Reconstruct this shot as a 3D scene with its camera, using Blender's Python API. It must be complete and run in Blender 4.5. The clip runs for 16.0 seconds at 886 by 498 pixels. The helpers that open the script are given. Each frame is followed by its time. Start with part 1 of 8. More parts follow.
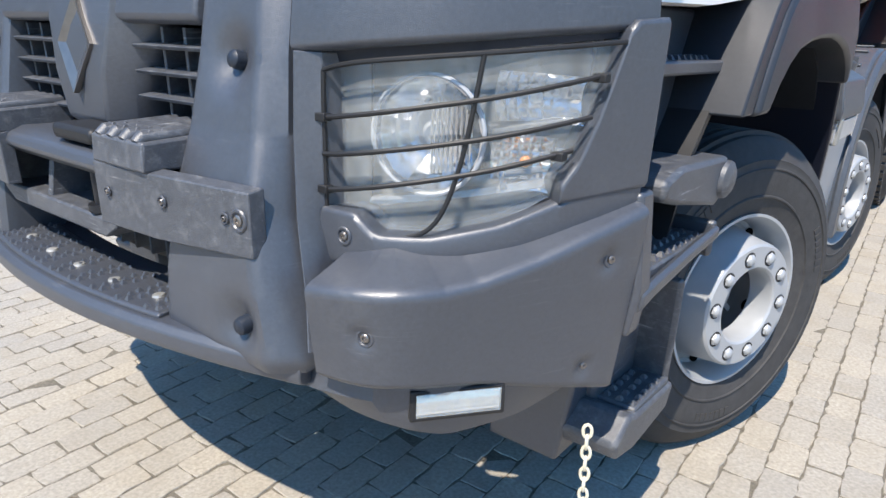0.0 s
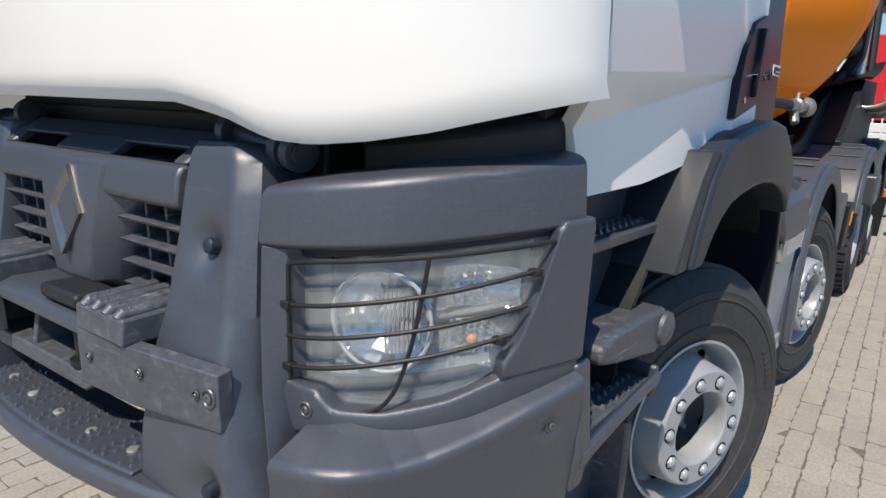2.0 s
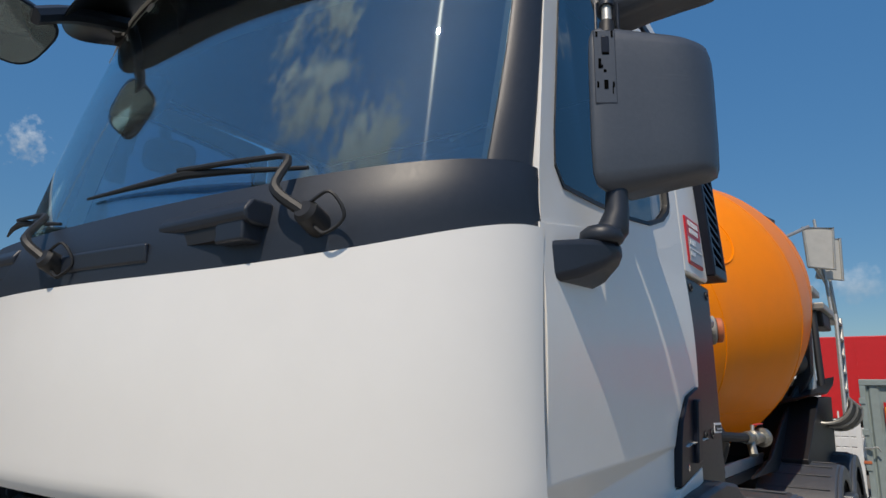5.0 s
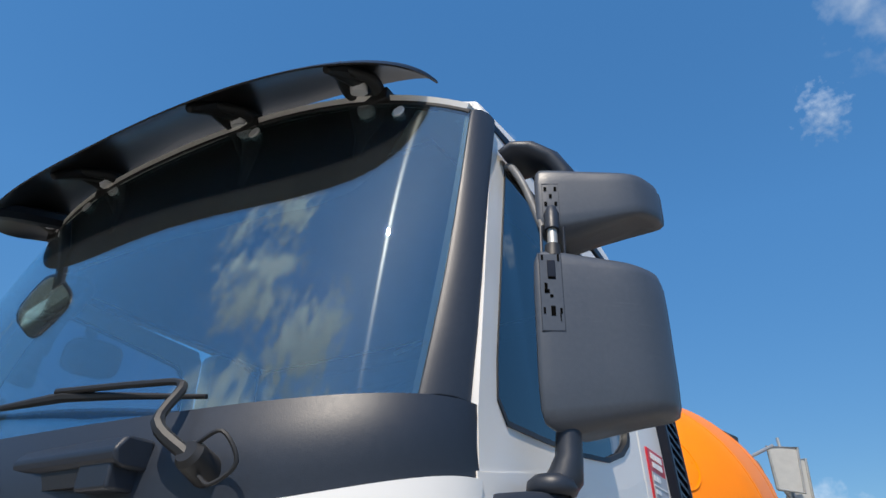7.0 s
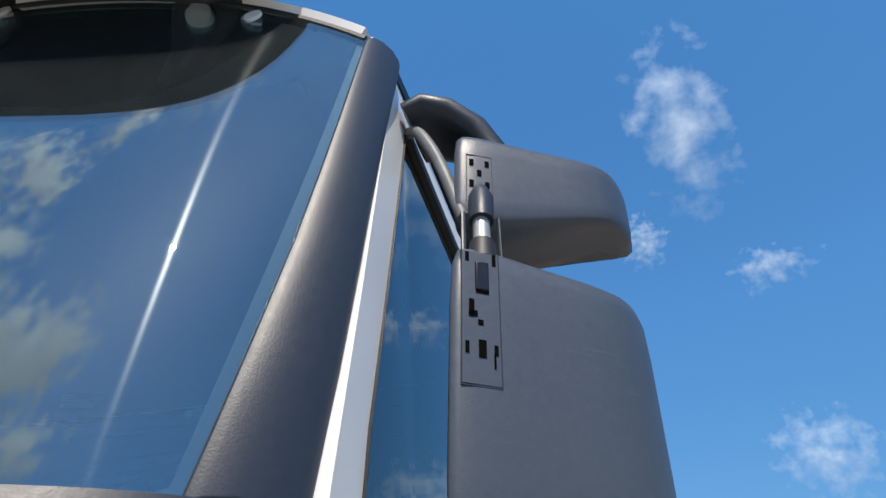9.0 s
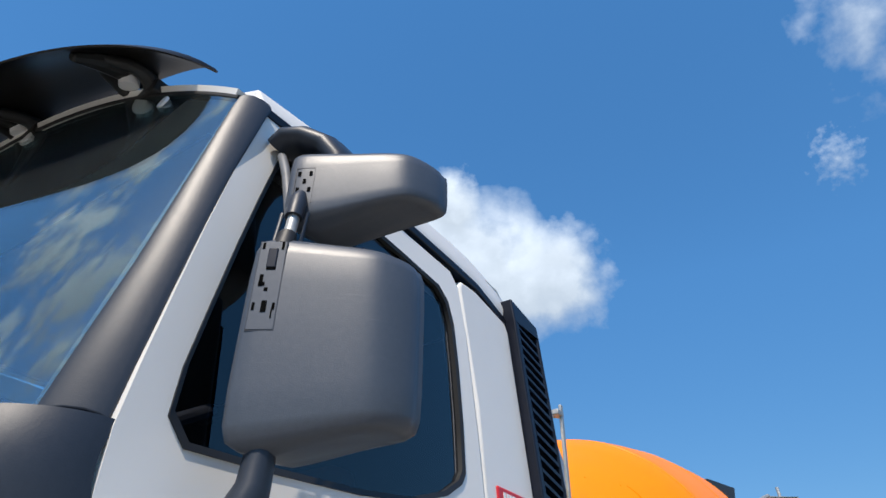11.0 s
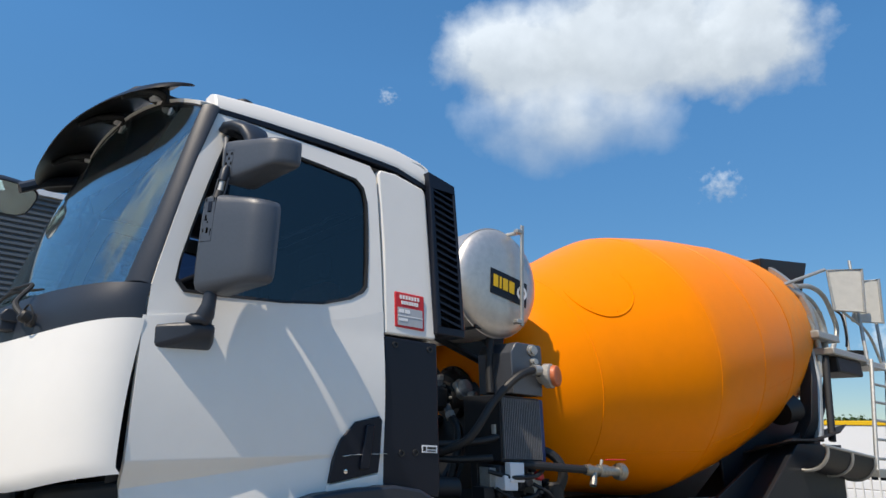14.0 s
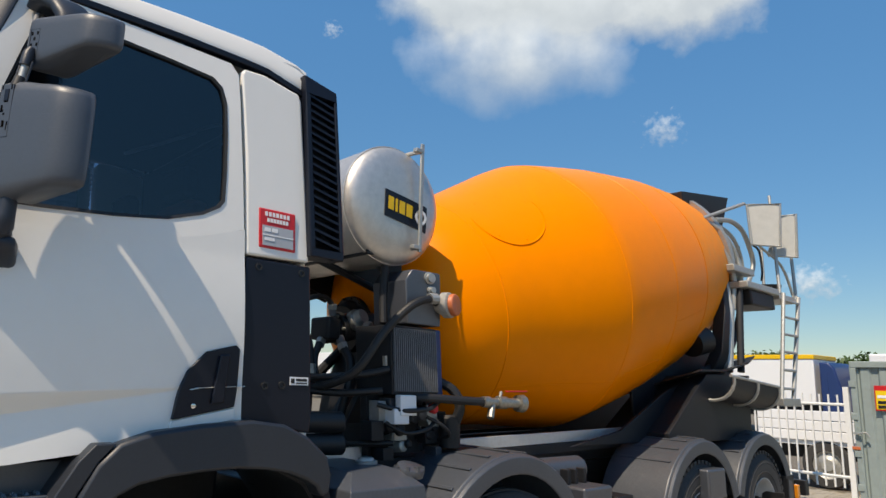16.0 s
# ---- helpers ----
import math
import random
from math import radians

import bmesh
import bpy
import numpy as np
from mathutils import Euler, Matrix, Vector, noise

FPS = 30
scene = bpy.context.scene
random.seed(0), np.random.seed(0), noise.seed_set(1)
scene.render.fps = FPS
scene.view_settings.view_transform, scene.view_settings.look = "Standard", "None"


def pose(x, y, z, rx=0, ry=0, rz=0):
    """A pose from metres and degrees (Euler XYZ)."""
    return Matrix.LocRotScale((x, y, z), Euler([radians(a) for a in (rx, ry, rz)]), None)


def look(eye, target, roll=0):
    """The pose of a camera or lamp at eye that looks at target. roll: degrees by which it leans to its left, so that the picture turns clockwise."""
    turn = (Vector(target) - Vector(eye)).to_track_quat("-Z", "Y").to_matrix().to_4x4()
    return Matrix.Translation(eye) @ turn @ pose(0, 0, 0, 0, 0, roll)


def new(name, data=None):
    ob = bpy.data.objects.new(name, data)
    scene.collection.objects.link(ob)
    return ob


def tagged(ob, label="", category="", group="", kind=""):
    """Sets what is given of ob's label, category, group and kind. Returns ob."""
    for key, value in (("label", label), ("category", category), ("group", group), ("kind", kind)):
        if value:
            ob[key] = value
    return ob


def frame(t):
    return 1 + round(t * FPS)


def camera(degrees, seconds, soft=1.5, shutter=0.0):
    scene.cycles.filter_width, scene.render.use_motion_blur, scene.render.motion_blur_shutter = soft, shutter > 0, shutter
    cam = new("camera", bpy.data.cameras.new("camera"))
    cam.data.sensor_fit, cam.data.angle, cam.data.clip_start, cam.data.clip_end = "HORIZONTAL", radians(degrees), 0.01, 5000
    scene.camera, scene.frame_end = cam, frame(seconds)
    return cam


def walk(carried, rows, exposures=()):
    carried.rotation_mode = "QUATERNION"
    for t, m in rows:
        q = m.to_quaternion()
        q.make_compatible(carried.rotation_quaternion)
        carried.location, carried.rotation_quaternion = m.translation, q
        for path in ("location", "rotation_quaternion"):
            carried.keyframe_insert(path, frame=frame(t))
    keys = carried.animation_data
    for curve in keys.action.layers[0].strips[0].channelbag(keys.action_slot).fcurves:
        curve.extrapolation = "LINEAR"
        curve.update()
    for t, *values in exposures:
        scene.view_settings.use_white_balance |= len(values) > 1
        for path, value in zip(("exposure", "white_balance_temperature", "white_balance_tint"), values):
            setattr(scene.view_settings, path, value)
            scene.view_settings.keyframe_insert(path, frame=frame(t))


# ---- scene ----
cam = camera(67.7, 16.0)

PATH = [
    (0, (1.632, -0.722, 1.39), (0.469, 0.773, 0.747), 1.2),
    (0.5, (1.662, -0.733, 1.457), (0.509, 0.769, 0.815), 1.2),
    (1, (1.675, -0.74, 1.515), (0.526, 0.776, 0.899), 1.2),
    (1.5, (1.693, -0.735, 1.568), (0.539, 0.802, 1.012), 1.2),
    (2, (1.718, -0.734, 1.631), (0.552, 0.826, 1.177), 1.3),
    (2.5, (1.743, -0.742, 1.685), (0.572, 0.844, 1.351), 1.1),
    (3, (1.767, -0.757, 1.723), (0.595, 0.85, 1.511), 1.2),
    (3.5, (1.79, -0.776, 1.766), (0.62, 0.844, 1.687), 1.1),
    (4, (1.816, -0.794, 1.803), (0.651, 0.829, 1.875), 1.0),
    (4.5, (1.831, -0.822, 1.841), (0.677, 0.794, 2.078), 0.9),
    (5, (1.851, -0.852, 1.872), (0.718, 0.743, 2.289), 0.8),
    (5.2, (1.862, -0.864, 1.885), (0.742, 0.719, 2.376), 0.5),
    (7.3, (1.791, -0.584, 2.025), (0.921, 0.901, 3.043), 0.8),
    (7.5, (1.748, -0.482, 2.046), (0.952, 1.035, 3.077), 1.0),
    (8, (1.624, -0.31, 2.133), (0.987, 1.263, 3.192), 1.0),
    (8.5, (1.513, -0.192, 2.219), (0.979, 1.394, 3.315), 0.9),
    (9, (1.457, -0.101, 2.229), (1.002, 1.44, 3.42), 1.3),
    (9.5, (1.486, -0.091, 2.209), (1.051, 1.448, 3.411), 0.9),
    (10, (1.648, -0.12, 2.161), (1.156, 1.419, 3.34), -0.2),
    (10.2, (1.724, -0.095, 2.13), (1.153, 1.408, 3.32), -0.2),
    (12.3, (3.135, -0.119, 1.863), (1.803, 1.074, 2.758), 1.2),
    (12.5, (3.264, -0.156, 1.847), (1.901, 1.033, 2.699), 1.4),
    (13, (3.591, -0.245, 1.839), (2.16, 0.94, 2.579), 1.8),
    (13.5, (3.851, -0.279, 1.827), (2.379, 0.916, 2.464), 1.8),
    (14, (4.015, -0.29, 1.807), (2.517, 0.917, 2.353), 1.9),
    (14.5, (4.034, -0.282, 1.793), (2.539, 0.968, 2.242), 2.1),
    (15, (4.055, -0.229, 1.796), (2.607, 1.089, 2.203), 2.0),
    (15.5, (4.025, -0.081, 1.786), (2.608, 1.277, 2.171), 1.8),
    (16, (3.96, 0.21, 1.784), (2.542, 1.57, 2.16), 1.3),
]
EXPOSURE = [(0, 0.92, 6700, 10), (1.5, 0.58, 6800, 10), (2.5, 0.05, 7200, 10), (3.5, -0.08, 7250, 10), (5.0, -0.36, 7200, 10), (7.5, 0.22, 6900, 10), (9.0, 0.30, 6900, 10), (10.2, 0.30, 6900, 10), (12.5, 0.10, 6750, 10), (14.0, 0.13, 7250, 10), (15.0, 0.24, 7600, 10), (16.0, 0.16, 7850, 10)]
walk(cam, [(t, look(eye, target, roll)) for t, eye, target, roll in PATH], EXPOSURE)

# ---------------------------------------------------------------- world and sun
SUN_TO = Vector((0.150, -0.536, 0.831)).normalized()
sun_el = math.asin(SUN_TO.z)
sun_az = math.atan2(SUN_TO.x, SUN_TO.y)
sun_data = bpy.data.lights.new("sun", "SUN")
sun_data.energy, sun_data.angle, sun_data.color = 4.3, radians(0.53), (1.0, 0.925, 0.835)
sun_ob = new("sun", sun_data)
sun_ob.matrix_world = look((20 * SUN_TO.x, 20 * SUN_TO.y, 20 * SUN_TO.z), (0, 0, 0))


class Nodes:
    """Small helper that writes node trees."""

    def __init__(self, tree):
        self.t = tree
        tree.nodes.clear()

    def n(self, kind, props=None, **inputs):
        node = self.t.nodes.new(kind)
        for key, value in (props or {}).items():
            setattr(node, key, value)
        for key, value in inputs.items():
            self.put(node, key.replace("_", " "), value)
        return node

    def put(self, node, key, value):
        sock = node.inputs[int(key[1:])] if key[0] == "i" and key[1:].isdigit() else node.inputs[key]
        if isinstance(value, bpy.types.NodeSocket):
            self.t.links.new(value, sock)
        else:
            sock.default_value = value

    def math(self, op, a, b=0.0, clamp=False):
        return self.n("ShaderNodeMath", {"operation": op, "use_clamp": clamp}, i0=a, i1=b).outputs[0]

    def ramp(self, fac, stops):
        node = self.n("ShaderNodeValToRGB", Fac=fac)
        el = node.color_ramp.elements
        while len(el) < len(stops):
            el.new(0.5)
        for e, (p, c) in zip(el, stops):
            e.position = p
            e.color = c if len(c) == 4 else (*c, 1)
        return node.outputs["Color"]

    def mix(self, fac, a, b):
        node = self.n("ShaderNodeMix", {"data_type": "RGBA"})
        for key, v in ((0, fac), (6, a), (7, b)):
            if isinstance(v, bpy.types.NodeSocket):
                self.t.links.new(v, node.inputs[key])
            else:
                node.inputs[key].default_value = v if key == 0 or len(v) == 4 else (*v, 1)
        return node.outputs[2]

    def noise(self, scale, detail=4.0, rough=0.55, vec=None, **kw):
        node = self.n("ShaderNodeTexNoise", Scale=scale, Detail=detail, Roughness=rough, **kw)
        if vec is not None:
            self.t.links.new(vec, node.inputs["Vector"])
        return node.outputs["Fac"]


world = bpy.data.worlds.new("sky")
scene.world = world
world.use_nodes = True
W = Nodes(world.node_tree)
sky = W.n("ShaderNodeTexSky", {"sky_type": "NISHITA", "sun_disc": False, "sun_elevation": sun_el, "sun_rotation": sun_az,
                               "altitude": 0.0, "air_density": 0.8, "dust_density": 0.1, "ozone_density": 3.5})
way = W.n("ShaderNodeTexCoord").outputs["Generated"]
# fair-weather clouds: soft masks round a few sky directions, torn by noise
CLOUDS = []


def cloud_mask(direction, wide, high, edge, seed, grain=3.2, torn=2.6):
    """A cloud round a direction: wide and high are its half sizes as tangents."""
    d = Vector(direction).normalized()
    right = d.cross(Vector((0, 0, 1))).normalized()
    up = right.cross(d)
    dots = [W.n("ShaderNodeVectorMath", {"operation": "DOT_PRODUCT"}, i0=way, i1=tuple(v)).outputs["Value"] for v in (d, right, up)]
    front = W.math("MAXIMUM", dots[0], 0.02)
    u = W.math("DIVIDE", W.math("DIVIDE", dots[1], front), wide)
    v = W.math("DIVIDE", W.math("DIVIDE", dots[2], front), high)
    r = W.math("SQRT", W.math("ADD", W.math("MULTIPLY", u, u), W.math("MULTIPLY", v, v)))
    coord = W.n("ShaderNodeCombineXYZ", X=W.math("ADD", W.math("MULTIPLY", u, wide), seed), Y=W.math("MULTIPLY", v, high), Z=seed).outputs[0]
    f = W.noise(grain / max(wide, high), 7.0, 0.52, coord)
    body = W.math("SUBTRACT", W.math("ADD", 1.0, W.math("MULTIPLY", W.math("SUBTRACT", f, 0.5), torn)), r)
    mask = W.math("DIVIDE", body, edge, True)
    mask = W.math("MULTIPLY", mask, W.math("GREATER_THAN", dots[0], 0.05))
    CLOUDS.append((mask, v, f))


cloud_mask((-0.463, 0.701, 0.543), 0.185, 0.125, 0.45, 3.1, 2.6, 0.9)
cloud_mask((-0.584, 0.614, 0.531), 0.150, 0.085, 0.50, 5.7, 2.4, 1.0)
cloud_mask((-0.351, 0.781, 0.517), 0.112, 0.088, 0.55, 6.9, 2.4, 1.0)
cloud_mask((-0.434, 0.658, 0.616), 0.050, 0.065, 0.60, 31.5, 2.2, 1.0)
cloud_mask((-0.570, 0.690, 0.446), 0.170, 0.075, 1.15, 33.5, 2.0, 1.2)
cloud_mask((-0.318, 0.770, 0.555), 0.070, 0.050, 1.20, 35.1, 2.2, 1.4)
cloud_mask((-0.425, 0.835, 0.349), 0.028, 0.024, 2.2, 8.2)
cloud_mask((-0.737, 0.479, 0.477), 0.014, 0.012, 2.4, 9.6)
cloud_mask((0.132, 0.700, 0.701), 0.060, 0.120, 2.2, 12.4)
cloud_mask((0.064, 0.810, 0.583), 0.030, 0.040, 2.6, 13.7)
cloud_mask((0.220, 0.823, 0.524), 0.050, 0.030, 2.6, 14.9)
cloud_mask((0.243, 0.924, 0.296), 0.060, 0.060, 2.8, 17.3)
cloud_mask((-0.049, 0.989, 0.138), 0.050, 0.024, 2.4, 19.1)
cloud_mask((-0.283, 0.950, 0.131), 0.034, 0.024, 1.6, 20.6)
cloud_mask((-0.892, 0.338, 0.301), 0.024, 0.030, 1.8, 23.0)
cloud_mask((-0.02, -0.715, 0.70), 0.17, 0.10, 0.55, 26.0, 4.5)
cloud_mask((-0.29, -0.62, 0.73), 0.20, 0.11, 0.7, 29.0, 4.5)
cloud_mask((-0.43, -0.45, 0.78), 0.06, 0.09, 1.4, 37.0, 4.0)
cloud_mask((-0.09, -0.28, 0.95), 0.06, 0.12, 1.6, 39.0, 4.0)
cloud_mask((-0.27, -0.80, 0.53), 0.24, 0.15, 0.7, 41.0, 4.5)
cloud_mask((-0.29, -0.47, 0.83), 0.11, 0.07, 0.7, 43.0, 4.0)
cloud_mask((0.07, -0.70, 0.71), 0.07, 0.09, 0.8, 45.0, 4.0)
cloud_mask((-0.20, -0.38, 0.90), 0.035, 0.09, 0.9, 47.0, 4.0)
cloud_mask((0.16, -0.78, 0.61), 0.11, 0.06, 0.9, 49.0, 4.0)
height = W.n("ShaderNodeSeparateXYZ", Vector=way).outputs["Z"]
clear_air = W.ramp(height, [(0.0, (0.33, 0.34, 0.36)), (0.18, (0.55, 0.55, 0.56)), (0.5, (0.96, 0.96, 0.96)), (0.9, (1.12, 1.12, 1.12))])
colour = W.n("ShaderNodeHueSaturation", Hue=0.495, Saturation=1.23, Value=clear_air, Color=sky.outputs[0]).outputs[0]
for mask, v, f in CLOUDS:
    tone = W.ramp(W.math("ADD", W.math("MULTIPLY", v, 0.42), W.math("ADD", W.math("MULTIPLY", W.math("SUBTRACT", f, 0.5), 0.6), 0.60)),
                  [(0.10, (1.65, 2.1, 2.8)), (0.50, (2.5, 3.0, 3.65)), (0.85, (3.5, 4.1, 4.9))])
    colour = W.mix(W.math("MULTIPLY", mask, 0.96), colour, tone)
back = W.n("ShaderNodeBackground", Color=colour, Strength=0.209)
W.t.links.new(back.outputs[0], W.n("ShaderNodeOutputWorld").inputs[0])


# ---------------------------------------------------------------- materials
def material(name, colour, rough=0.5, metal=0.0, vary=0.12, grain=40.0, bump=0.0, coat=0.0, stain=None, stain_amount=0.0,
             stain_scale=3.0, random_piece=0.0, spec=0.5, scuff=0.0, scuff_tone=(0.3, 0.31, 0.33)):
    """A surface with fine grain, broad patches and an optional layer of dirt."""
    mat = bpy.data.materials.new(name)
    mat.use_nodes = True
    N = Nodes(mat.node_tree)
    obj = N.n("ShaderNodeNewGeometry").outputs["Position"]
    fine = N.noise(grain, 5.0, 0.6, obj)
    wide = N.noise(stain_scale, 5.0, 0.6, obj)
    dark = tuple(c * (1 - vary) for c in colour)
    light = tuple(min(1.0, c * (1 + vary)) for c in colour)
    col = N.mix(N.ramp(fine, [(0.3, (0, 0, 0)), (0.7, (1, 1, 1))]), dark, light)
    col = N.mix(N.math("MULTIPLY", N.ramp(wide, [(0.35, (0, 0, 0)), (0.7, (1, 1, 1))]), 0.5), col, tuple(c * (1 - 0.6 * vary) for c in colour))
    if random_piece:
        r = N.n("ShaderNodeObjectInfo").outputs["Random"]
        isl = N.n("ShaderNodeNewGeometry").outputs["Random Per Island"]
        r = N.math("FRACT", N.math("ADD", r, isl))
        col = N.n("ShaderNodeHueSaturation", Saturation=N.math("ADD", 0.85, N.math("MULTIPLY", r, 0.3)),
                  Value=N.math("ADD", 1 - random_piece, N.math("MULTIPLY", r, 2 * random_piece)), Color=col).outputs[0]
    ro = N.math("ADD", rough - 0.06, N.math("MULTIPLY", fine, 0.12))
    if stain:
        spots = N.ramp(N.noise(stain_scale * 2.7, 8.0, 0.7, obj), [(0.62 - 0.25 * stain_amount, (0, 0, 0)), (0.8, (1, 1, 1))])
        spots = N.math("MULTIPLY", spots, stain_amount)
        col = N.mix(spots, col, stain)
        ro = N.math("ADD", ro, N.math("MULTIPLY", spots, 0.3), True)
    if scuff:
        along = N.n("ShaderNodeMapping", Vector=obj, Rotation=(0.5, 0.35, 0.2), Scale=(7, 7, 130)).outputs[0]
        lines = N.ramp(N.noise(1.0, 6.0, 0.65, along), [(0.60, (0, 0, 0)), (0.68, (1, 1, 1))])
        where = N.ramp(N.noise(6.0, 3.0, 0.6, obj), [(0.48, (0, 0, 0)), (0.66, (1, 1, 1))])
        specks = N.ramp(N.noise(170.0, 3.0, 0.6, obj), [(0.64, (0, 0, 0)), (0.74, (1, 1, 1))])
        marks = N.math("ADD", N.math("MULTIPLY", lines, where), N.math("MULTIPLY", specks, 0.35), True)
        col = N.mix(N.math("MULTIPLY", marks, scuff), col, scuff_tone)
    b = N.n("ShaderNodeBsdfPrincipled", Base_Color=col, Roughness=ro, Metallic=metal)
    b.inputs["Specular IOR Level"].default_value = spec
    b.inputs["Coat Weight"].default_value = coat
    b.inputs["Coat Roughness"].default_value = 0.04
    if bump:
        bp = N.n("ShaderNodeBump", Strength=bump, Distance=0.004, Height=N.noise(grain * 4, 4.0, 0.6, obj))
        N.t.links.new(bp.outputs[0], b.inputs["Normal"])
    N.t.links.new(b.outputs[0], N.n("ShaderNodeOutputMaterial").inputs[0])
    return mat


def glass(name, tint, rough=0.0, dirt=0.0, gloss=1.0, wiped=0.0):
    mat = bpy.data.materials.new(name)
    mat.use_nodes = True
    N = Nodes(mat.node_tree)
    clear = N.n("ShaderNodeBsdfTransparent", Color=(*tint, 1))
    shine = N.n("ShaderNodeBsdfGlossy", Color=(0.93, 1, 1, 1), Roughness=rough)
    edge = N.n("ShaderNodeLayerWeight", Blend=0.5).outputs["Facing"]
    fac = N.math("ADD", 0.045 * gloss, N.math("MULTIPLY", N.math("POWER", edge, 4.0), 0.85), True)
    m = N.n("ShaderNodeMixShader", i0=fac, i1=clear.outputs[0], i2=shine.outputs[0])
    out = m.outputs[0]
    if wiped:
        smear = N.n("ShaderNodeBsdfAnisotropic", Color=(0.9, 0.97, 1, 1), Roughness=0.13, Anisotropy=0.80)
        N.put(smear, "Tangent", N.n("ShaderNodeCombineXYZ", X=0.9, Y=0.25, Z=0.35).outputs[0])
        out = N.n("ShaderNodeMixShader", i0=N.math("MULTIPLY", fac, wiped), i1=out, i2=smear.outputs[0]).outputs[0]
    if dirt:
        pos = N.n("ShaderNodeNewGeometry").outputs["Position"]
        streak = N.n("ShaderNodeMapping", Vector=pos, Scale=(30, 30, 6)).outputs[0]
        d = N.math("MULTIPLY", N.ramp(N.noise(1.0, 7.0, 0.7, streak), [(0.4, (0.55, 0.55, 0.55)), (0.75, (1, 1, 1))]), dirt)
        dust = N.n("ShaderNodeBsdfDiffuse", Color=(0.53, 0.57, 0.59, 1))
        out = N.n("ShaderNodeMixShader", i0=d, i1=out, i2=dust.outputs[0]).outputs[0]
    N.t.links.new(out, N.n("ShaderNodeOutputMaterial").inputs[0])
    return mat


M_BAND = glass("dark_band_glass", (0.05, 0.055, 0.06), 0.0, 0.0, 0.8)
M_PLASTIC = material("dark_grey_plastic", (0.048, 0.054, 0.067), 0.40, vary=0.18, grain=120, bump=0.16, stain=(0.15, 0.15, 0.15), stain_amount=0.2, stain_scale=3.5, spec=1.0, scuff=0.16)
M_WORN = material("worn_grey_plastic", (0.060, 0.066, 0.078), 0.46, vary=0.25, grain=60, bump=0.3, stain=(0.24, 0.245, 0.25), stain_amount=0.5, stain_scale=13, spec=0.8, scuff=0.75, scuff_tone=(0.42, 0.43, 0.44))
M_SMOOTH = material("satin_black_plastic", (0.019, 0.025, 0.037), 0.43, vary=0.10, grain=90, bump=0.08, spec=0.42)
M_FLARE = material("glossy_black_plastic", (0.021, 0.025, 0.033), 0.44, vary=0.12, grain=90, bump=0.05, spec=0.5, stain=(0.06, 0.06, 0.06), stain_amount=0.12, stain_scale=4)
M_DUSTY = material("dusty_dark_plastic", (0.050, 0.057, 0.069), 0.45, vary=0.18, grain=60, bump=0.15, stain=(0.13, 0.138, 0.15), stain_amount=0.3, stain_scale=4, spec=0.7)
M_CASE = material("grey_black_mirror_plastic", (0.050, 0.060, 0.078), 0.42, vary=0.10, grain=90, bump=0.10, spec=0.6, scuff=0.06)
M_PANEL = material("navy_black_plastic", (0.008, 0.010, 0.018), 0.36, vary=0.1, grain=90, spec=0.3)
M_WHITE = material("white_paint", (0.78, 0.76, 0.72), 0.36, vary=0.015, grain=8, coat=0.12)
M_ORANGE = material("orange_paint", (0.95, 0.240, 0.001), 0.36, vary=0.03, grain=6, spec=0.10, stain=(0.70, 0.2, 0.01), stain_amount=0.08, stain_scale=1.2)
M_ORANGE2 = material("patched_orange_paint", (0.92, 0.26, 0.006), 0.45, vary=0.06, grain=6, spec=0.1, stain=(0.60, 0.40, 0.24), stain_amount=0.4, stain_scale=3.0)
M_RUBBER = material("tyre_rubber", (0.040, 0.039, 0.039), 0.8, vary=0.25, grain=30, bump=0.2, stain=(0.09, 0.085, 0.08), stain_amount=0.35, stain_scale=4)
M_RIM = material("silver_rim_paint", (0.37, 0.385, 0.40), 0.36, metal=0.2, vary=0.04, grain=30)
M_STEEL = material("brushed_stainless_steel", (0.60, 0.57, 0.53), 0.42, metal=0.75, vary=0.10, grain=25, stain=(0.30, 0.28, 0.25), stain_amount=0.25)
M_ZINC = material("galvanised_steel", (0.42, 0.42, 0.40), 0.48, metal=0.6, vary=0.15, grain=30, stain=(0.45, 0.43, 0.38), stain_amount=0.6, stain_scale=6)
M_HUB = material("dull_hub_paint", (0.15, 0.155, 0.165), 0.5, vary=0.2, grain=30, stain=(0.07, 0.065, 0.06), stain_amount=0.5, stain_scale=8)
M_CAST = material("dull_cast_brass", (0.34, 0.32, 0.275), 0.38, metal=0.8, vary=0.25, grain=60, stain=(0.20, 0.19, 0.17), stain_amount=0.5, stain_scale=14, bump=0.1)
M_GUARD = material("weathered_pale_sheet", (0.50, 0.49, 0.45), 0.6, metal=0.15, vary=0.08, grain=9, stain=(0.34, 0.33, 0.30), stain_amount=0.4, stain_scale=2.5)
M_CHROME = material("polished_metal", (0.75, 0.75, 0.76), 0.12, metal=1.0, vary=0.03)
M_CHASSIS = material("black_chassis_paint", (0.013, 0.014, 0.017), 0.5, vary=0.2, grain=30, stain=(0.06, 0.06, 0.062), stain_amount=0.15, stain_scale=5, spec=0.35)
M_RAIL = material("aluminium_rail", (0.62, 0.63, 0.65), 0.38, metal=0.7, vary=0.08)
M_RED = material("red_plastic", (0.55, 0.02, 0.025), 0.35, vary=0.05)
M_LABEL = material("pale_label", (0.75, 0.75, 0.76), 0.4, vary=0.02)
M_GREYLABEL = material("grey_label", (0.38, 0.40, 0.43), 0.4, vary=0.06)
M_BLACK = material("black_rubber", (0.012, 0.012, 0.013), 0.55, vary=0.1)
